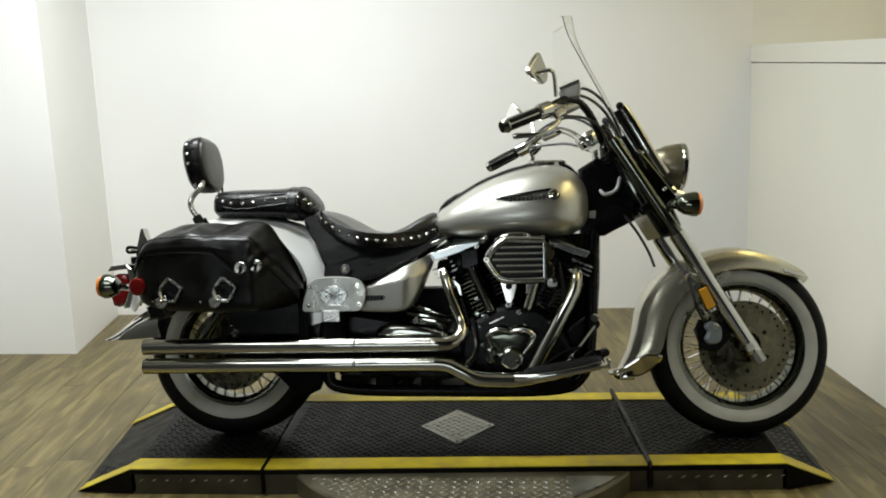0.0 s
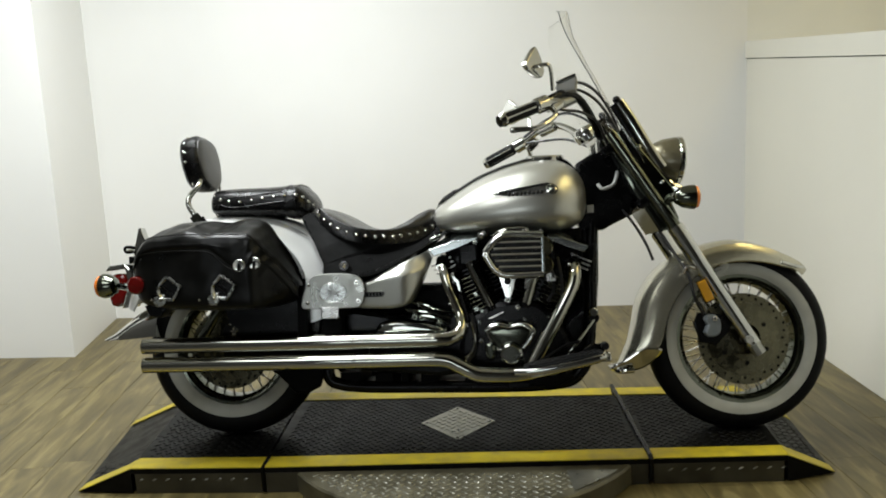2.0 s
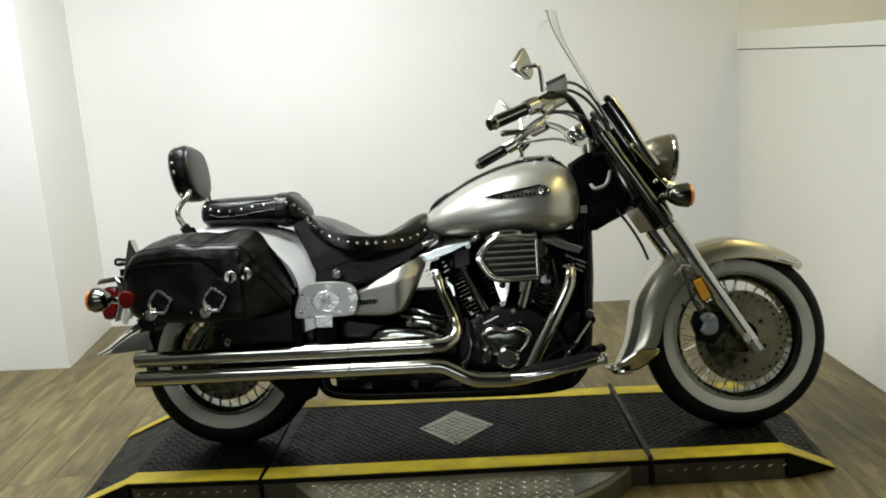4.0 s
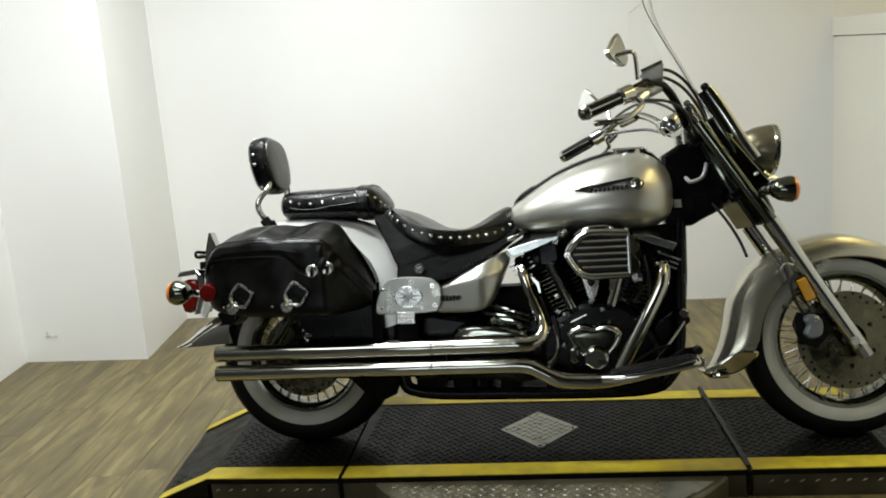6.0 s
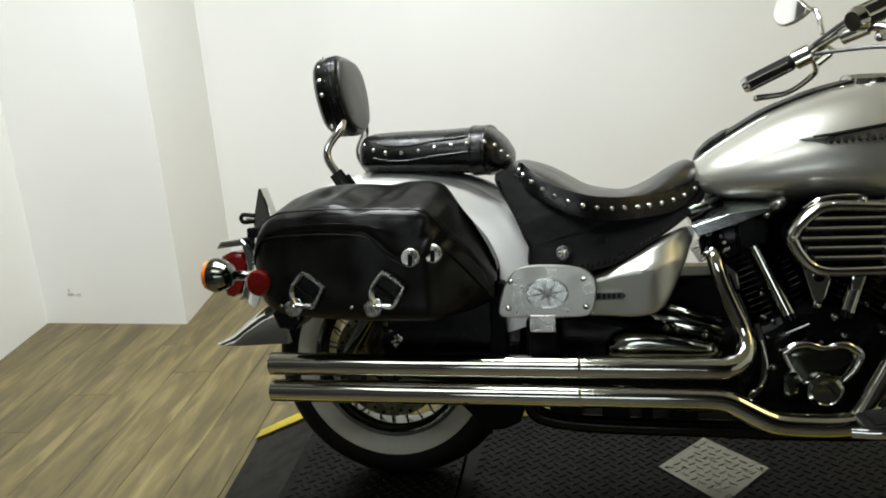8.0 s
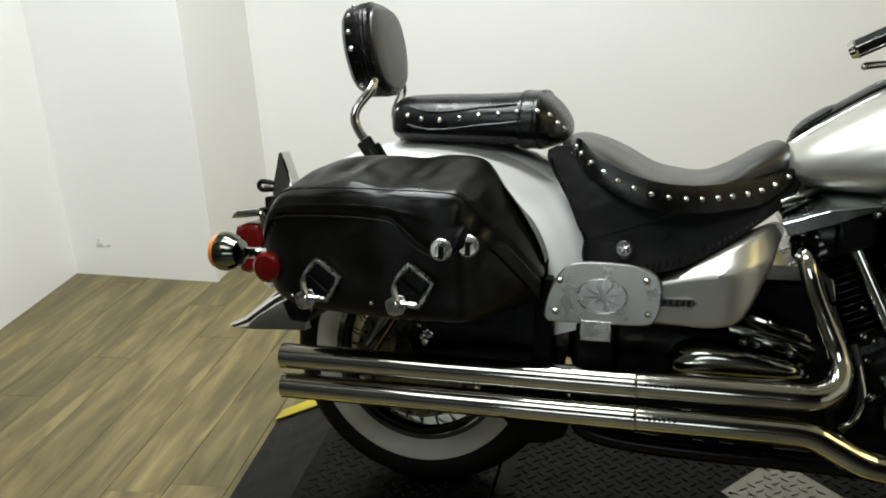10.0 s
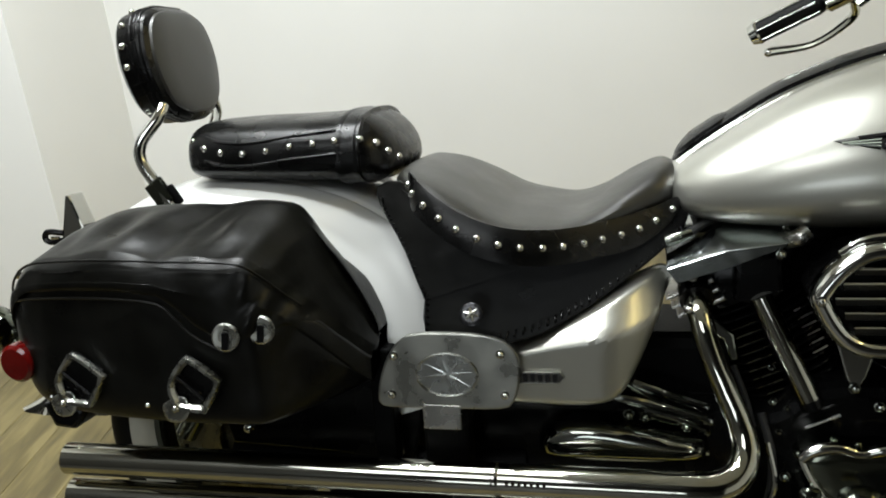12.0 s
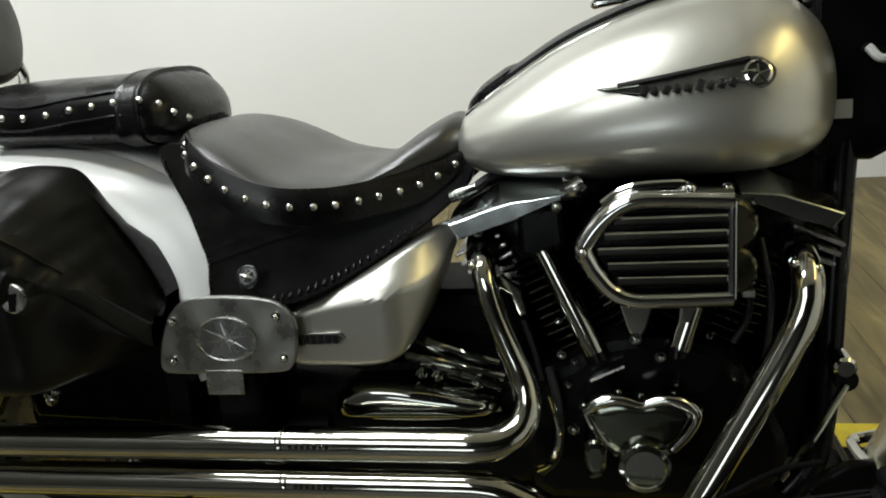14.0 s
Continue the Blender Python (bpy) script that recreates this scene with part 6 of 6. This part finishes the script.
for x, z in ((0.678, 0.389), (0.655, 0.392), (0.735, 0.376)):
    part("rod_clamp", turned(bolt(0.0065, 0.012), pose(x, -0.15, z)), DARKCHROME, bike)
part("inlet_tract", tube([(0.90, -0.05, 0.60), (0.97, -0.10, 0.59), (1.04, -0.05, 0.60)], 0.034, 14), MATT, bike)
part("throttle_body", tube([(0.845, -0.10, 0.632), (0.875, -0.14, 0.645), (0.89, -0.14, 0.655)], 0.012, 12), STEEL, bike)

part("breather", tube([(0.708, -0.112, 0.638), (0.722, -0.112, 0.642), (0.744, -0.110, 0.649)], [0.0085, 0.0085, 0.0065], 14, 2), ENGINECHROME, bike, "knurled breather stub")
for i in range(4):
    x = 0.709 + 0.006 * i
    part("breather_ring", tube([(x, -0.112, 0.638 + 0.0018 * i), (x + 0.0025, -0.112, 0.6388 + 0.0018 * i)], 0.0096, 12, 1), DARKCHROME, bike)
part("breather_hose", tube([(0.742, -0.110, 0.649), (0.765, -0.100, 0.662), (0.80, -0.07, 0.664), (0.84, -0.03, 0.655)], 0.006, 8), CABLE, bike, "black breather hose")
for x, y, z, r in ((0.855, -0.153, 0.626, 0.007), (0.868, -0.112, 0.655, 0.005), (1.063, -0.205, 0.651, 0.008), (0.852, -0.135, 0.412, 0.006), (1.004, -0.150, 0.377, 0.005), (0.953, -0.150, 0.440, 0.008), (1.10, -0.152, 0.622, 0.005)):
    part("engine_bolt", turned(bolt(r * 0.8, 0.010), pose(x, y, z)), ENGINECHROME, bike)
part("timing_rod", tube([(0.891, -0.152, 0.380), (0.937, -0.152, 0.401)], 0.0022, 8, 1), STEEL, bike, "thin steel rod")
for a, b, c, r in (((0.632, 0.414), (0.698, 0.405), (0.771, 0.383), 0.0068), ((0.663, 0.436), (0.707, 0.424), (0.765, 0.404), 0.0062), ((0.672, 0.397), (0.721, 0.388), (0.766, 0.366), 0.0058)):
    part("hose_run", tube([(a[0], -0.140, a[1]), (b[0], -0.150, b[1]), (c[0], -0.146, c[1])], r, 10, 5), ENGINECHROME, bike, "shiny dark hose run")
part("rear_head_tab", slab([(0.752, 0.520), (0.775, 0.528), (0.800, 0.505), (0.806, 0.470), (0.796, 0.466), (0.786, 0.498), (0.765, 0.512)], -0.128, -0.118, 0.003), ENGINECHROME, bike, "curved metal tab beside the rear cylinder")
for pts in ([(1.07, -0.13, 0.57), (1.095, -0.14, 0.53), (1.10, -0.14, 0.47), (1.08, -0.14, 0.43)], [(1.115, -0.13, 0.57), (1.125, -0.15, 0.50), (1.12, -0.15, 0.42), (1.105, -0.15, 0.36)], [(0.80, -0.125, 0.46), (0.815, -0.14, 0.42), (0.825, -0.15, 0.38)]):
    part("wiring", tube(pts, 0.0042, 8), CABLE, bike, "black engine wiring")
part("hose_clip", turned(box(-0.008, 0.008, -0.004, 0.004, -0.005, 0.005, 0.0015), pose(1.098, -0.146, 0.50)), STEEL, bike)
part("side_stand_plate", slab([(1.075, 0.52), (1.10, 0.53), (1.112, 0.505), (1.095, 0.490), (1.078, 0.495)], -0.118, -0.112, 0.002), STEEL, bike, "bare metal mounting plate")

# ---- frame ----
for s in (-1, 1):
    part("frame_rail", tube([(0.40, s * 0.10, 0.36), (0.36, s * 0.11, 0.22), (0.42, s * 0.11, 0.172), (0.70, s * 0.11, 0.162), (1.08, s * 0.10, 0.162), (1.18, s * 0.085, 0.20), (1.212, s * 0.07, 0.30), (1.226, s * 0.05, 0.55), (1.240, s * 0.03, 0.72), (1.26, s * 0.015, 0.80)], 0.020, 14), BLACK, bike, "black frame tube")
    part("swingarm", tube([(0.022, s * 0.115, 0.297), (0.22, s * 0.125, 0.285), (0.50, s * 0.11, 0.29)], [0.026, 0.026, 0.032], 14, 5), MATT, bike, "black swingarm")
part("belly_plate", slab([(0.40, 0.172), (0.46, 0.148), (0.80, 0.146), (1.09, 0.15), (1.16, 0.185), (1.12, 0.208), (0.82, 0.208), (0.80, 0.174)], -0.12, 0.12, 0.006), MATT, bike, "black lower frame plate")
for x0, x1 in ((0.40, 0.468), (0.515, 0.575), (0.60, 0.625), (0.665, 0.72)):
    part("frame_gusset", box(x0, x1, -0.118, 0.118, 0.170, 0.214, 0.004), MATT, bike, "black frame gusset")
part("downtube_cover", slab([(1.198, 0.66), (1.254, 0.665), (1.250, 0.50), (1.236, 0.32), (1.20, 0.21), (1.17, 0.21), (1.196, 0.33), (1.203, 0.50)], -0.045, 0.045, 0.008), BLACK, bike, "black downtube")
part("neck_cover", slab([(1.188, 0.872), (1.190, 0.80), (1.190, 0.70), (1.192, 0.655), (1.268, 0.652), (1.305, 0.672), (1.365, 0.70), (1.372, 0.765), (1.345, 0.82), (1.30, 0.908), (1.26, 0.915)], -0.055, 0.055, 0.01), BLACK, bike, "black steering neck cover")
part("neck_label", box(1.218, 1.240, -0.058, -0.055, 0.71, 0.735, 0.001), GREY, bike, "small pale label")
part("wiring_loop", tube([(1.255, -0.06, 0.80), (1.27, -0.075, 0.785), (1.305, -0.07, 0.80), (1.32, -0.06, 0.84)], 0.006, 8), GREY, bike)
part("brake_line", tube([(1.33, -0.05, 0.72), (1.37, -0.07, 0.66), (1.40, -0.09, 0.60), (1.42, -0.085, 0.55)], 0.0045, 8), CABLE, bike)
part("front_engine_mount", slab([(1.10, 0.24), (1.19, 0.24), (1.205, 0.40), (1.15, 0.36)], -0.06, 0.06, 0.006), BLACK, bike)

# ---- side cover, plate ----
SIDE = [(0.487, 0.499), (0.535, 0.526), (0.587, 0.552), (0.635, 0.575), (0.672, 0.592), (0.702, 0.603), (0.716, 0.590), (0.703, 0.552), (0.684, 0.508), (0.662, 0.463), (0.640, 0.436), (0.60, 0.425), (0.54, 0.425), (0.484, 0.430), (0.478, 0.46)]


def tuck(bm, z0=0.50, k=0.12):
    """Lean a cover so that its foot tucks in."""
    for v in bm.verts:
        v.co.y += k * (z0 - v.co.z) * min(max((-0.10 - v.co.y) / 0.05, 0), 1)
    return bm


def creased(bm):
    """Above a rising crease the cover slopes inwards, and its nose curves away."""
    for v in bm.verts:
        over = max(v.co.z - 0.503 - 0.213 * (v.co.x - 0.497), 0)
        nose = max(v.co.x - 0.615, 0)
        v.co.y = min(v.co.y + 0.95 * over + 9.0 * nose * nose, max(v.co.y, -0.11))
    return bm


side = part("side_cover", tuck(creased(dome(SIDE, -0.10, -0.226, 4, rings=((0, 1), (0.70, 1.0), (0.84, 0.99), (0.93, 0.965), (0.98, 0.93), (1.0, 0.88), (1.0, 0.80), (1.0, 0.72), (1.0, 0.64), (1.0, 0.56), (1.0, 0.46), (1.0, 0.34), (1.0, 0.2))))), SILVER, bike, "silver painted side cover")
part("side_badge", tuck(slab([(0.500, 0.480), (0.566, 0.481), (0.572, 0.4735), (0.566, 0.466), (0.500, 0.464)], -0.230, -0.222, 0.002, 1)), BADGEPLATE, side, "small dark side badge")
part("badge_frame", tuck(tube([(0.500, -0.230, 0.480), (0.564, -0.230, 0.481), (0.571, -0.230, 0.4735), (0.564, -0.230, 0.466), (0.500, -0.230, 0.464)], 0.0013, 5, 1)), CHROME, side, "thin chrome badge border")
for i in range(6):
    part("badge_bar", tuck(box(0.504 + 0.0102 * i, 0.5105 + 0.0102 * i, -0.2325, -0.2295, 0.4675, 0.4785)), BADGE, side)
PLATE = [(0.312, 0.449), (0.318, 0.478), (0.330, 0.508), (0.350, 0.532), (0.376, 0.541), (0.43, 0.542), (0.482, 0.536), (0.506, 0.520), (0.514, 0.497), (0.510, 0.462), (0.502, 0.443), (0.484, 0.434), (0.40, 0.432), (0.33, 0.432), (0.315, 0.437)]
plate = part("passenger_board_plate", slab(PLATE, -0.249, -0.240, 0.0028, 3), POLISHED, bike, "polished aluminium plate with round emblem")
part("plate_tab", box(0.376, 0.430, -0.250, -0.243, 0.402, 0.438, 0.0015), STEEL, plate, "dull metal tab")
emblem_rings = ((1, 0.001), (1, -0.0020), (0.965, -0.0028), (0.93, -0.0020), (0.92, -0.0010), (0.5, -0.0010))
emblem = part("emblem", skin([[Vector((0.413 + 0.0445 * f * math.cos(2 * math.pi * j / 36), -0.249 + h, 0.4825 + 0.0315 * f * math.sin(2 * math.pi * j / 36))) for j in range(36)] for f, h in emblem_rings]), EMBLEM, plate, "round polished embossed emblem")
for i in range(8):
    a = radians(45 * i + 10)
    ray_bm = bmesh.new()
    tip, foot = (0.040 * math.cos(a), 0.040 * math.sin(a)), (0.010 * math.cos(a + 0.39), 0.010 * math.sin(a + 0.39))
    foot2 = (0.010 * math.cos(a - 0.39), 0.010 * math.sin(a - 0.39))
    ring = [ray_bm.verts.new((0.413 + x, y, 0.4825 + z * 0.72)) for x, z, y in ((*tip, -0.2502), (*foot, -0.2502), (0, 0, -0.2502), (*foot2, -0.2502))]
    crest = ray_bm.verts.new((0.413, -0.2509, 0.4825))
    for k in range(4):
        if ring[k] is not ring[2] and ring[(k + 1) % 4] is not ring[2]:
            ray_bm.faces.new((ring[k], ring[(k + 1) % 4], crest))
    part("emblem_ray", ray_bm, EMBLEM, plate, flat=True)
for x, z in ((0.339, 0.508), (0.333, 0.452), (0.488, 0.513), (0.492, 0.455)):
    part("plate_bolt", turned(bolt(0.005, 0.007), pose(x, -0.249, z)), CHROME, plate)
part("plate_arm", box(0.37, 0.44, -0.238, -0.10, 0.40, 0.47, 0.01), MATT, bike, "black plate bracket")
part("bracket_post", box(0.362, 0.430, -0.20, -0.16, 0.30, 0.42, 0.006), MATT, bike)

part("bag_stay", slab([(0.288, 0.375), (0.312, 0.372), (0.318, 0.318), (0.300, 0.315)], -0.158, -0.153, 0.0015), STEEL, bike, "bare metal bag stay")

# ---- floorboard and pedal ----
board = part("floorboard", turned(box(-0.12, 0.12, -0.05, 0.05, -0.010, 0.010, 0.006), pose(1.115, -0.315, 0.262, 0, -10)), RUBBER, bike, "ribbed black rubber floorboard")
for i in range(9):
    part("rib", turned(box(-0.105, 0.105, -0.003, 0.003, 0.009, 0.0135, 0.001), pose(1.115, -0.315 - 0.04 + 0.01 * i, 0.262, 0, -10)), RUBBER, board)
part("board_trim", tube([(0.97, -0.355, 0.240), (1.03, -0.366, 0.243), (1.14, -0.369, 0.260), (1.222, -0.362, 0.279), (1.24, -0.33, 0.283)], 0.0105, 12, flat=0.6), CHROME, board, "chrome board trim")
part("board_bracket", tube([(1.02, -0.24, 0.212), (1.10, -0.26, 0.232), (1.225, -0.27, 0.262)], 0.012, 12), CHROME, bike, "chrome board bracket")
part("brake_pedal", tube([(1.131, -0.20, 0.262), (1.171, -0.185, 0.311), (1.222, -0.14, 0.368)], 0.0055, 10), ENGINECHROME, bike, "chrome brake pedal arm")
part("pedal_mount", slab([(1.155, 0.268), (1.20, 0.300), (1.236, 0.305), (1.243, 0.282), (1.225, 0.262), (1.17, 0.250)], -0.235, -0.215, 0.004), BLACK, bike, "black pedal mount")
part("toe_stop", turned(lathe([(0.009, -0.02), (0.012, -0.016), (0.012, 0.016), (0.009, 0.02)], 14, "y"), pose(1.241, -0.27, 0.302)), RUBBER, bike, "black rubber toe stop")
part("pedal_pad", turned(lathe([(0.011, -0.022), (0.015, -0.018), (0.015, 0.018), (0.011, 0.022)], 16, "y"), pose(1.222, -0.12, 0.392)), CHROME, bike, "chrome pedal pad")
part("pedal_rubber", turned(lathe([(0.0145, -0.020), (0.016, -0.016), (0.016, 0.016), (0.0145, 0.020)], 16, "y"), pose(1.224, -0.12, 0.374)), RUBBER, bike)
part("pedal_link", tube([(1.05, -0.24, 0.255), (1.12, -0.245, 0.30), (1.17, -0.25, 0.315)], 0.004, 8), MATT, bike)
part("front_stop", turned(box(-0.02, 0.02, -0.02, 0.02, -0.012, 0.012, 0.004), pose(1.235, -0.30, 0.272)), CHROME, bike)

# ---- tail ----
tail = part("tail_lamp", slab([(-0.412, 0.548), (-0.356, 0.556), (-0.346, 0.51), (-0.366, 0.452), (-0.404, 0.448), (-0.414, 0.50)], -0.045, 0.045, 0.012, 2), RED, bike, "red tail lamp lens")
part("tail_housing", slab([(-0.420, 0.566), (-0.410, 0.585), (-0.350, 0.592), (-0.320, 0.56), (-0.318, 0.50), (-0.342, 0.44), (-0.366, 0.438), (-0.340, 0.52), (-0.352, 0.574)], -0.049, 0.049, 0.006), CHROME, tail, "chrome tail lamp housing")
for s in (-1, 1):
    part("rear_signal", turned(lathe([(0.010, 0.034), (0.026, 0.028), (0.036, 0.012), (0.040, -0.004), (0.040, -0.012), (0.037, -0.014)], 28, "x"), pose(-0.338, s * 0.20, 0.522, 0, 0, s * 8)), DARKCHROME, bike, "chrome rear indicator")
    part("rear_signal_lens", turned(lathe([(0.0375, 0.0), (0.035, -0.010), (0.022, -0.018), (0.003, -0.021)], 28, "x"), pose(-0.352, s * 0.20, 0.522, 0, 0, s * 8)), AMBER, bike, "amber rear indicator lens")
    part("rear_signal_stalk", tube([(-0.305, s * 0.195, 0.52), (-0.29, s * 0.16, 0.515), (-0.30, s * 0.10, 0.51)], 0.011, 10, 4), CHROME, bike)
part("plate_clip", tube([(-0.325, -0.02, 0.645), (-0.352, -0.025, 0.648), (-0.359, -0.025, 0.638), (-0.350, -0.025, 0.630), (-0.325, -0.02, 0.632)], 0.0055, 8), BLACK, bike, "black wire clip")
part("rack_upright", slab([(-0.311, 0.712), (-0.304, 0.712), (-0.284, 0.655), (-0.278, 0.60), (-0.328, 0.60), (-0.330, 0.630)], -0.022, 0.022, 0.004), CHROME, bike, "pointed chrome rear upright")
part("plate_mount", box(-0.345, -0.30, -0.03, 0.03, 0.59, 0.615, 0.004), MATT, bike)
part("clip_pin", tube([(-0.33, -0.026, 0.638), (-0.345, -0.027, 0.638)], 0.003, 6, 1), CHROME, bike)

# ---- floor of laminate planks ----
floor = part("floor", prism([(-2.6, -4.7), (4.0, -4.7), (4.0, 2.2), (-2.6, 2.2)], -0.12, -0.013), MATT, flat=True)
tagged(floor, "grey-brown oak laminate plank floor", "floor", kind="structure")
PW, PL, ANG = 0.150, 1.22, radians(7.0)
bm = box(-PW / 2 + 0.0007, PW / 2 - 0.0007, -PL / 2 + 0.0008, PL / 2 - 0.0008, -0.012, 0.0)
bmesh.ops.bevel(bm, geom=[e for e in bm.edges if e.verts[0].co.z > -0.001 and e.verts[1].co.z > -0.001], offset=0.0012, segments=1, affect="EDGES")
plank = part("plank", bm, OAK, floor, flat=True)
rng = random.Random(5)
spots = []
for i in range(-22, 30):
    off = rng.random() * PL
    for j in range(-6, 4):
        u, v = i * PW, j * PL + off
        x, y = 0.5 + u * math.cos(ANG) - v * math.sin(ANG), u * math.sin(ANG) + v * math.cos(ANG)
        # boards are cut off at the back wall and where the unseen dark floor begins
        lo, hi = max(y - PL / 2, -0.80), min(y + PL / 2, 2.05)
        if -2.2 < x < 3.6 and hi - lo > 0.03 and x > -1.70 - 0.19 * y - 0.22:
            spots.append((x - (lo + hi - 2 * y) / 2 * math.tan(ANG), (lo + hi) / 2, (hi - lo) / PL))
spots.sort(key=lambda p: (p[0] - 0.2) ** 2 + (p[1] - 0.8) ** 2)
for k, (x, y, cut_to) in enumerate(spots[:298]):
    m = pose(x, y, 0, 0, 0, math.degrees(ANG) + (180 if rng.random() < 0.5 else 0)) @ Matrix.Diagonal((1, cut_to, 1, 1))
    if k == 0:
        plank.matrix_basis = m
    else:
        again(plank, m)
# planks farther off, joined
rest_v, rest_f = [], []
for x, y, cut_to in spots[298:]:
    m = pose(x, y, 0, 0, 0, math.degrees(ANG)) @ Matrix.Diagonal((1, cut_to, 1, 1))
    o = len(rest_v)
    for dx, dy, dz in ((-1, -1, 0), (1, -1, 0), (1, 1, 0), (-1, 1, 0), (-1, -1, -1), (1, -1, -1), (1, 1, -1), (-1, 1, -1)):
        rest_v.append(m @ Vector((dx * (PW / 2 - 0.0009), dy * (PL / 2 - 0.0009), dz * 0.012)))
    rest_f += [(o, o + 1, o + 2, o + 3), (o, o + 4, o + 5, o + 1), (o + 1, o + 5, o + 6, o + 2), (o + 2, o + 6, o + 7, o + 3), (o + 3, o + 7, o + 4, o)]
rest_me = bpy.data.meshes.new("far_planking")
rest_me.from_pydata(rest_v, [], rest_f)
rest_me.materials.append(OAK)
far_planking = new("far_planking", rest_me)
far_planking.parent = floor
far_planking["kind"], far_planking["label"] = "stuff", "oak laminate planking farther off"

# unseen dark floor, added so that covers and mufflers mirror something dim
tagged(part("floor_showroom", prism([(-2.6, -4.7), (4.0, -4.7), (4.0, -0.802), (-2.6, -0.802)], -0.0125, -0.001), UNSEENFLOOR, flat=True), "unseen dark grey floor added to keep front reflections dim", "floor", kind="structure")

# small scuffs on the left and corner walls
scuff = mat("scuff", (0.56, 0.545, 0.51), 0.8, vary=0.2, scale=60)
for x, y, z, w, h, rz in ((-1.74, 1.2165, 0.135, 0.016, 0.004, 0), (-1.70, 1.2165, 0.133, 0.010, 0.003, 0), (-1.745, 1.2165, 0.15, 0.004, 0.008, 0)):
    tagged(part("wall_scuff", box(x - w, x + w, y - 0.0035, y - 0.0015, z - h, z + h, 0.001), scuff), "small dark scuff mark on the white wall", "mark", kind="structure")
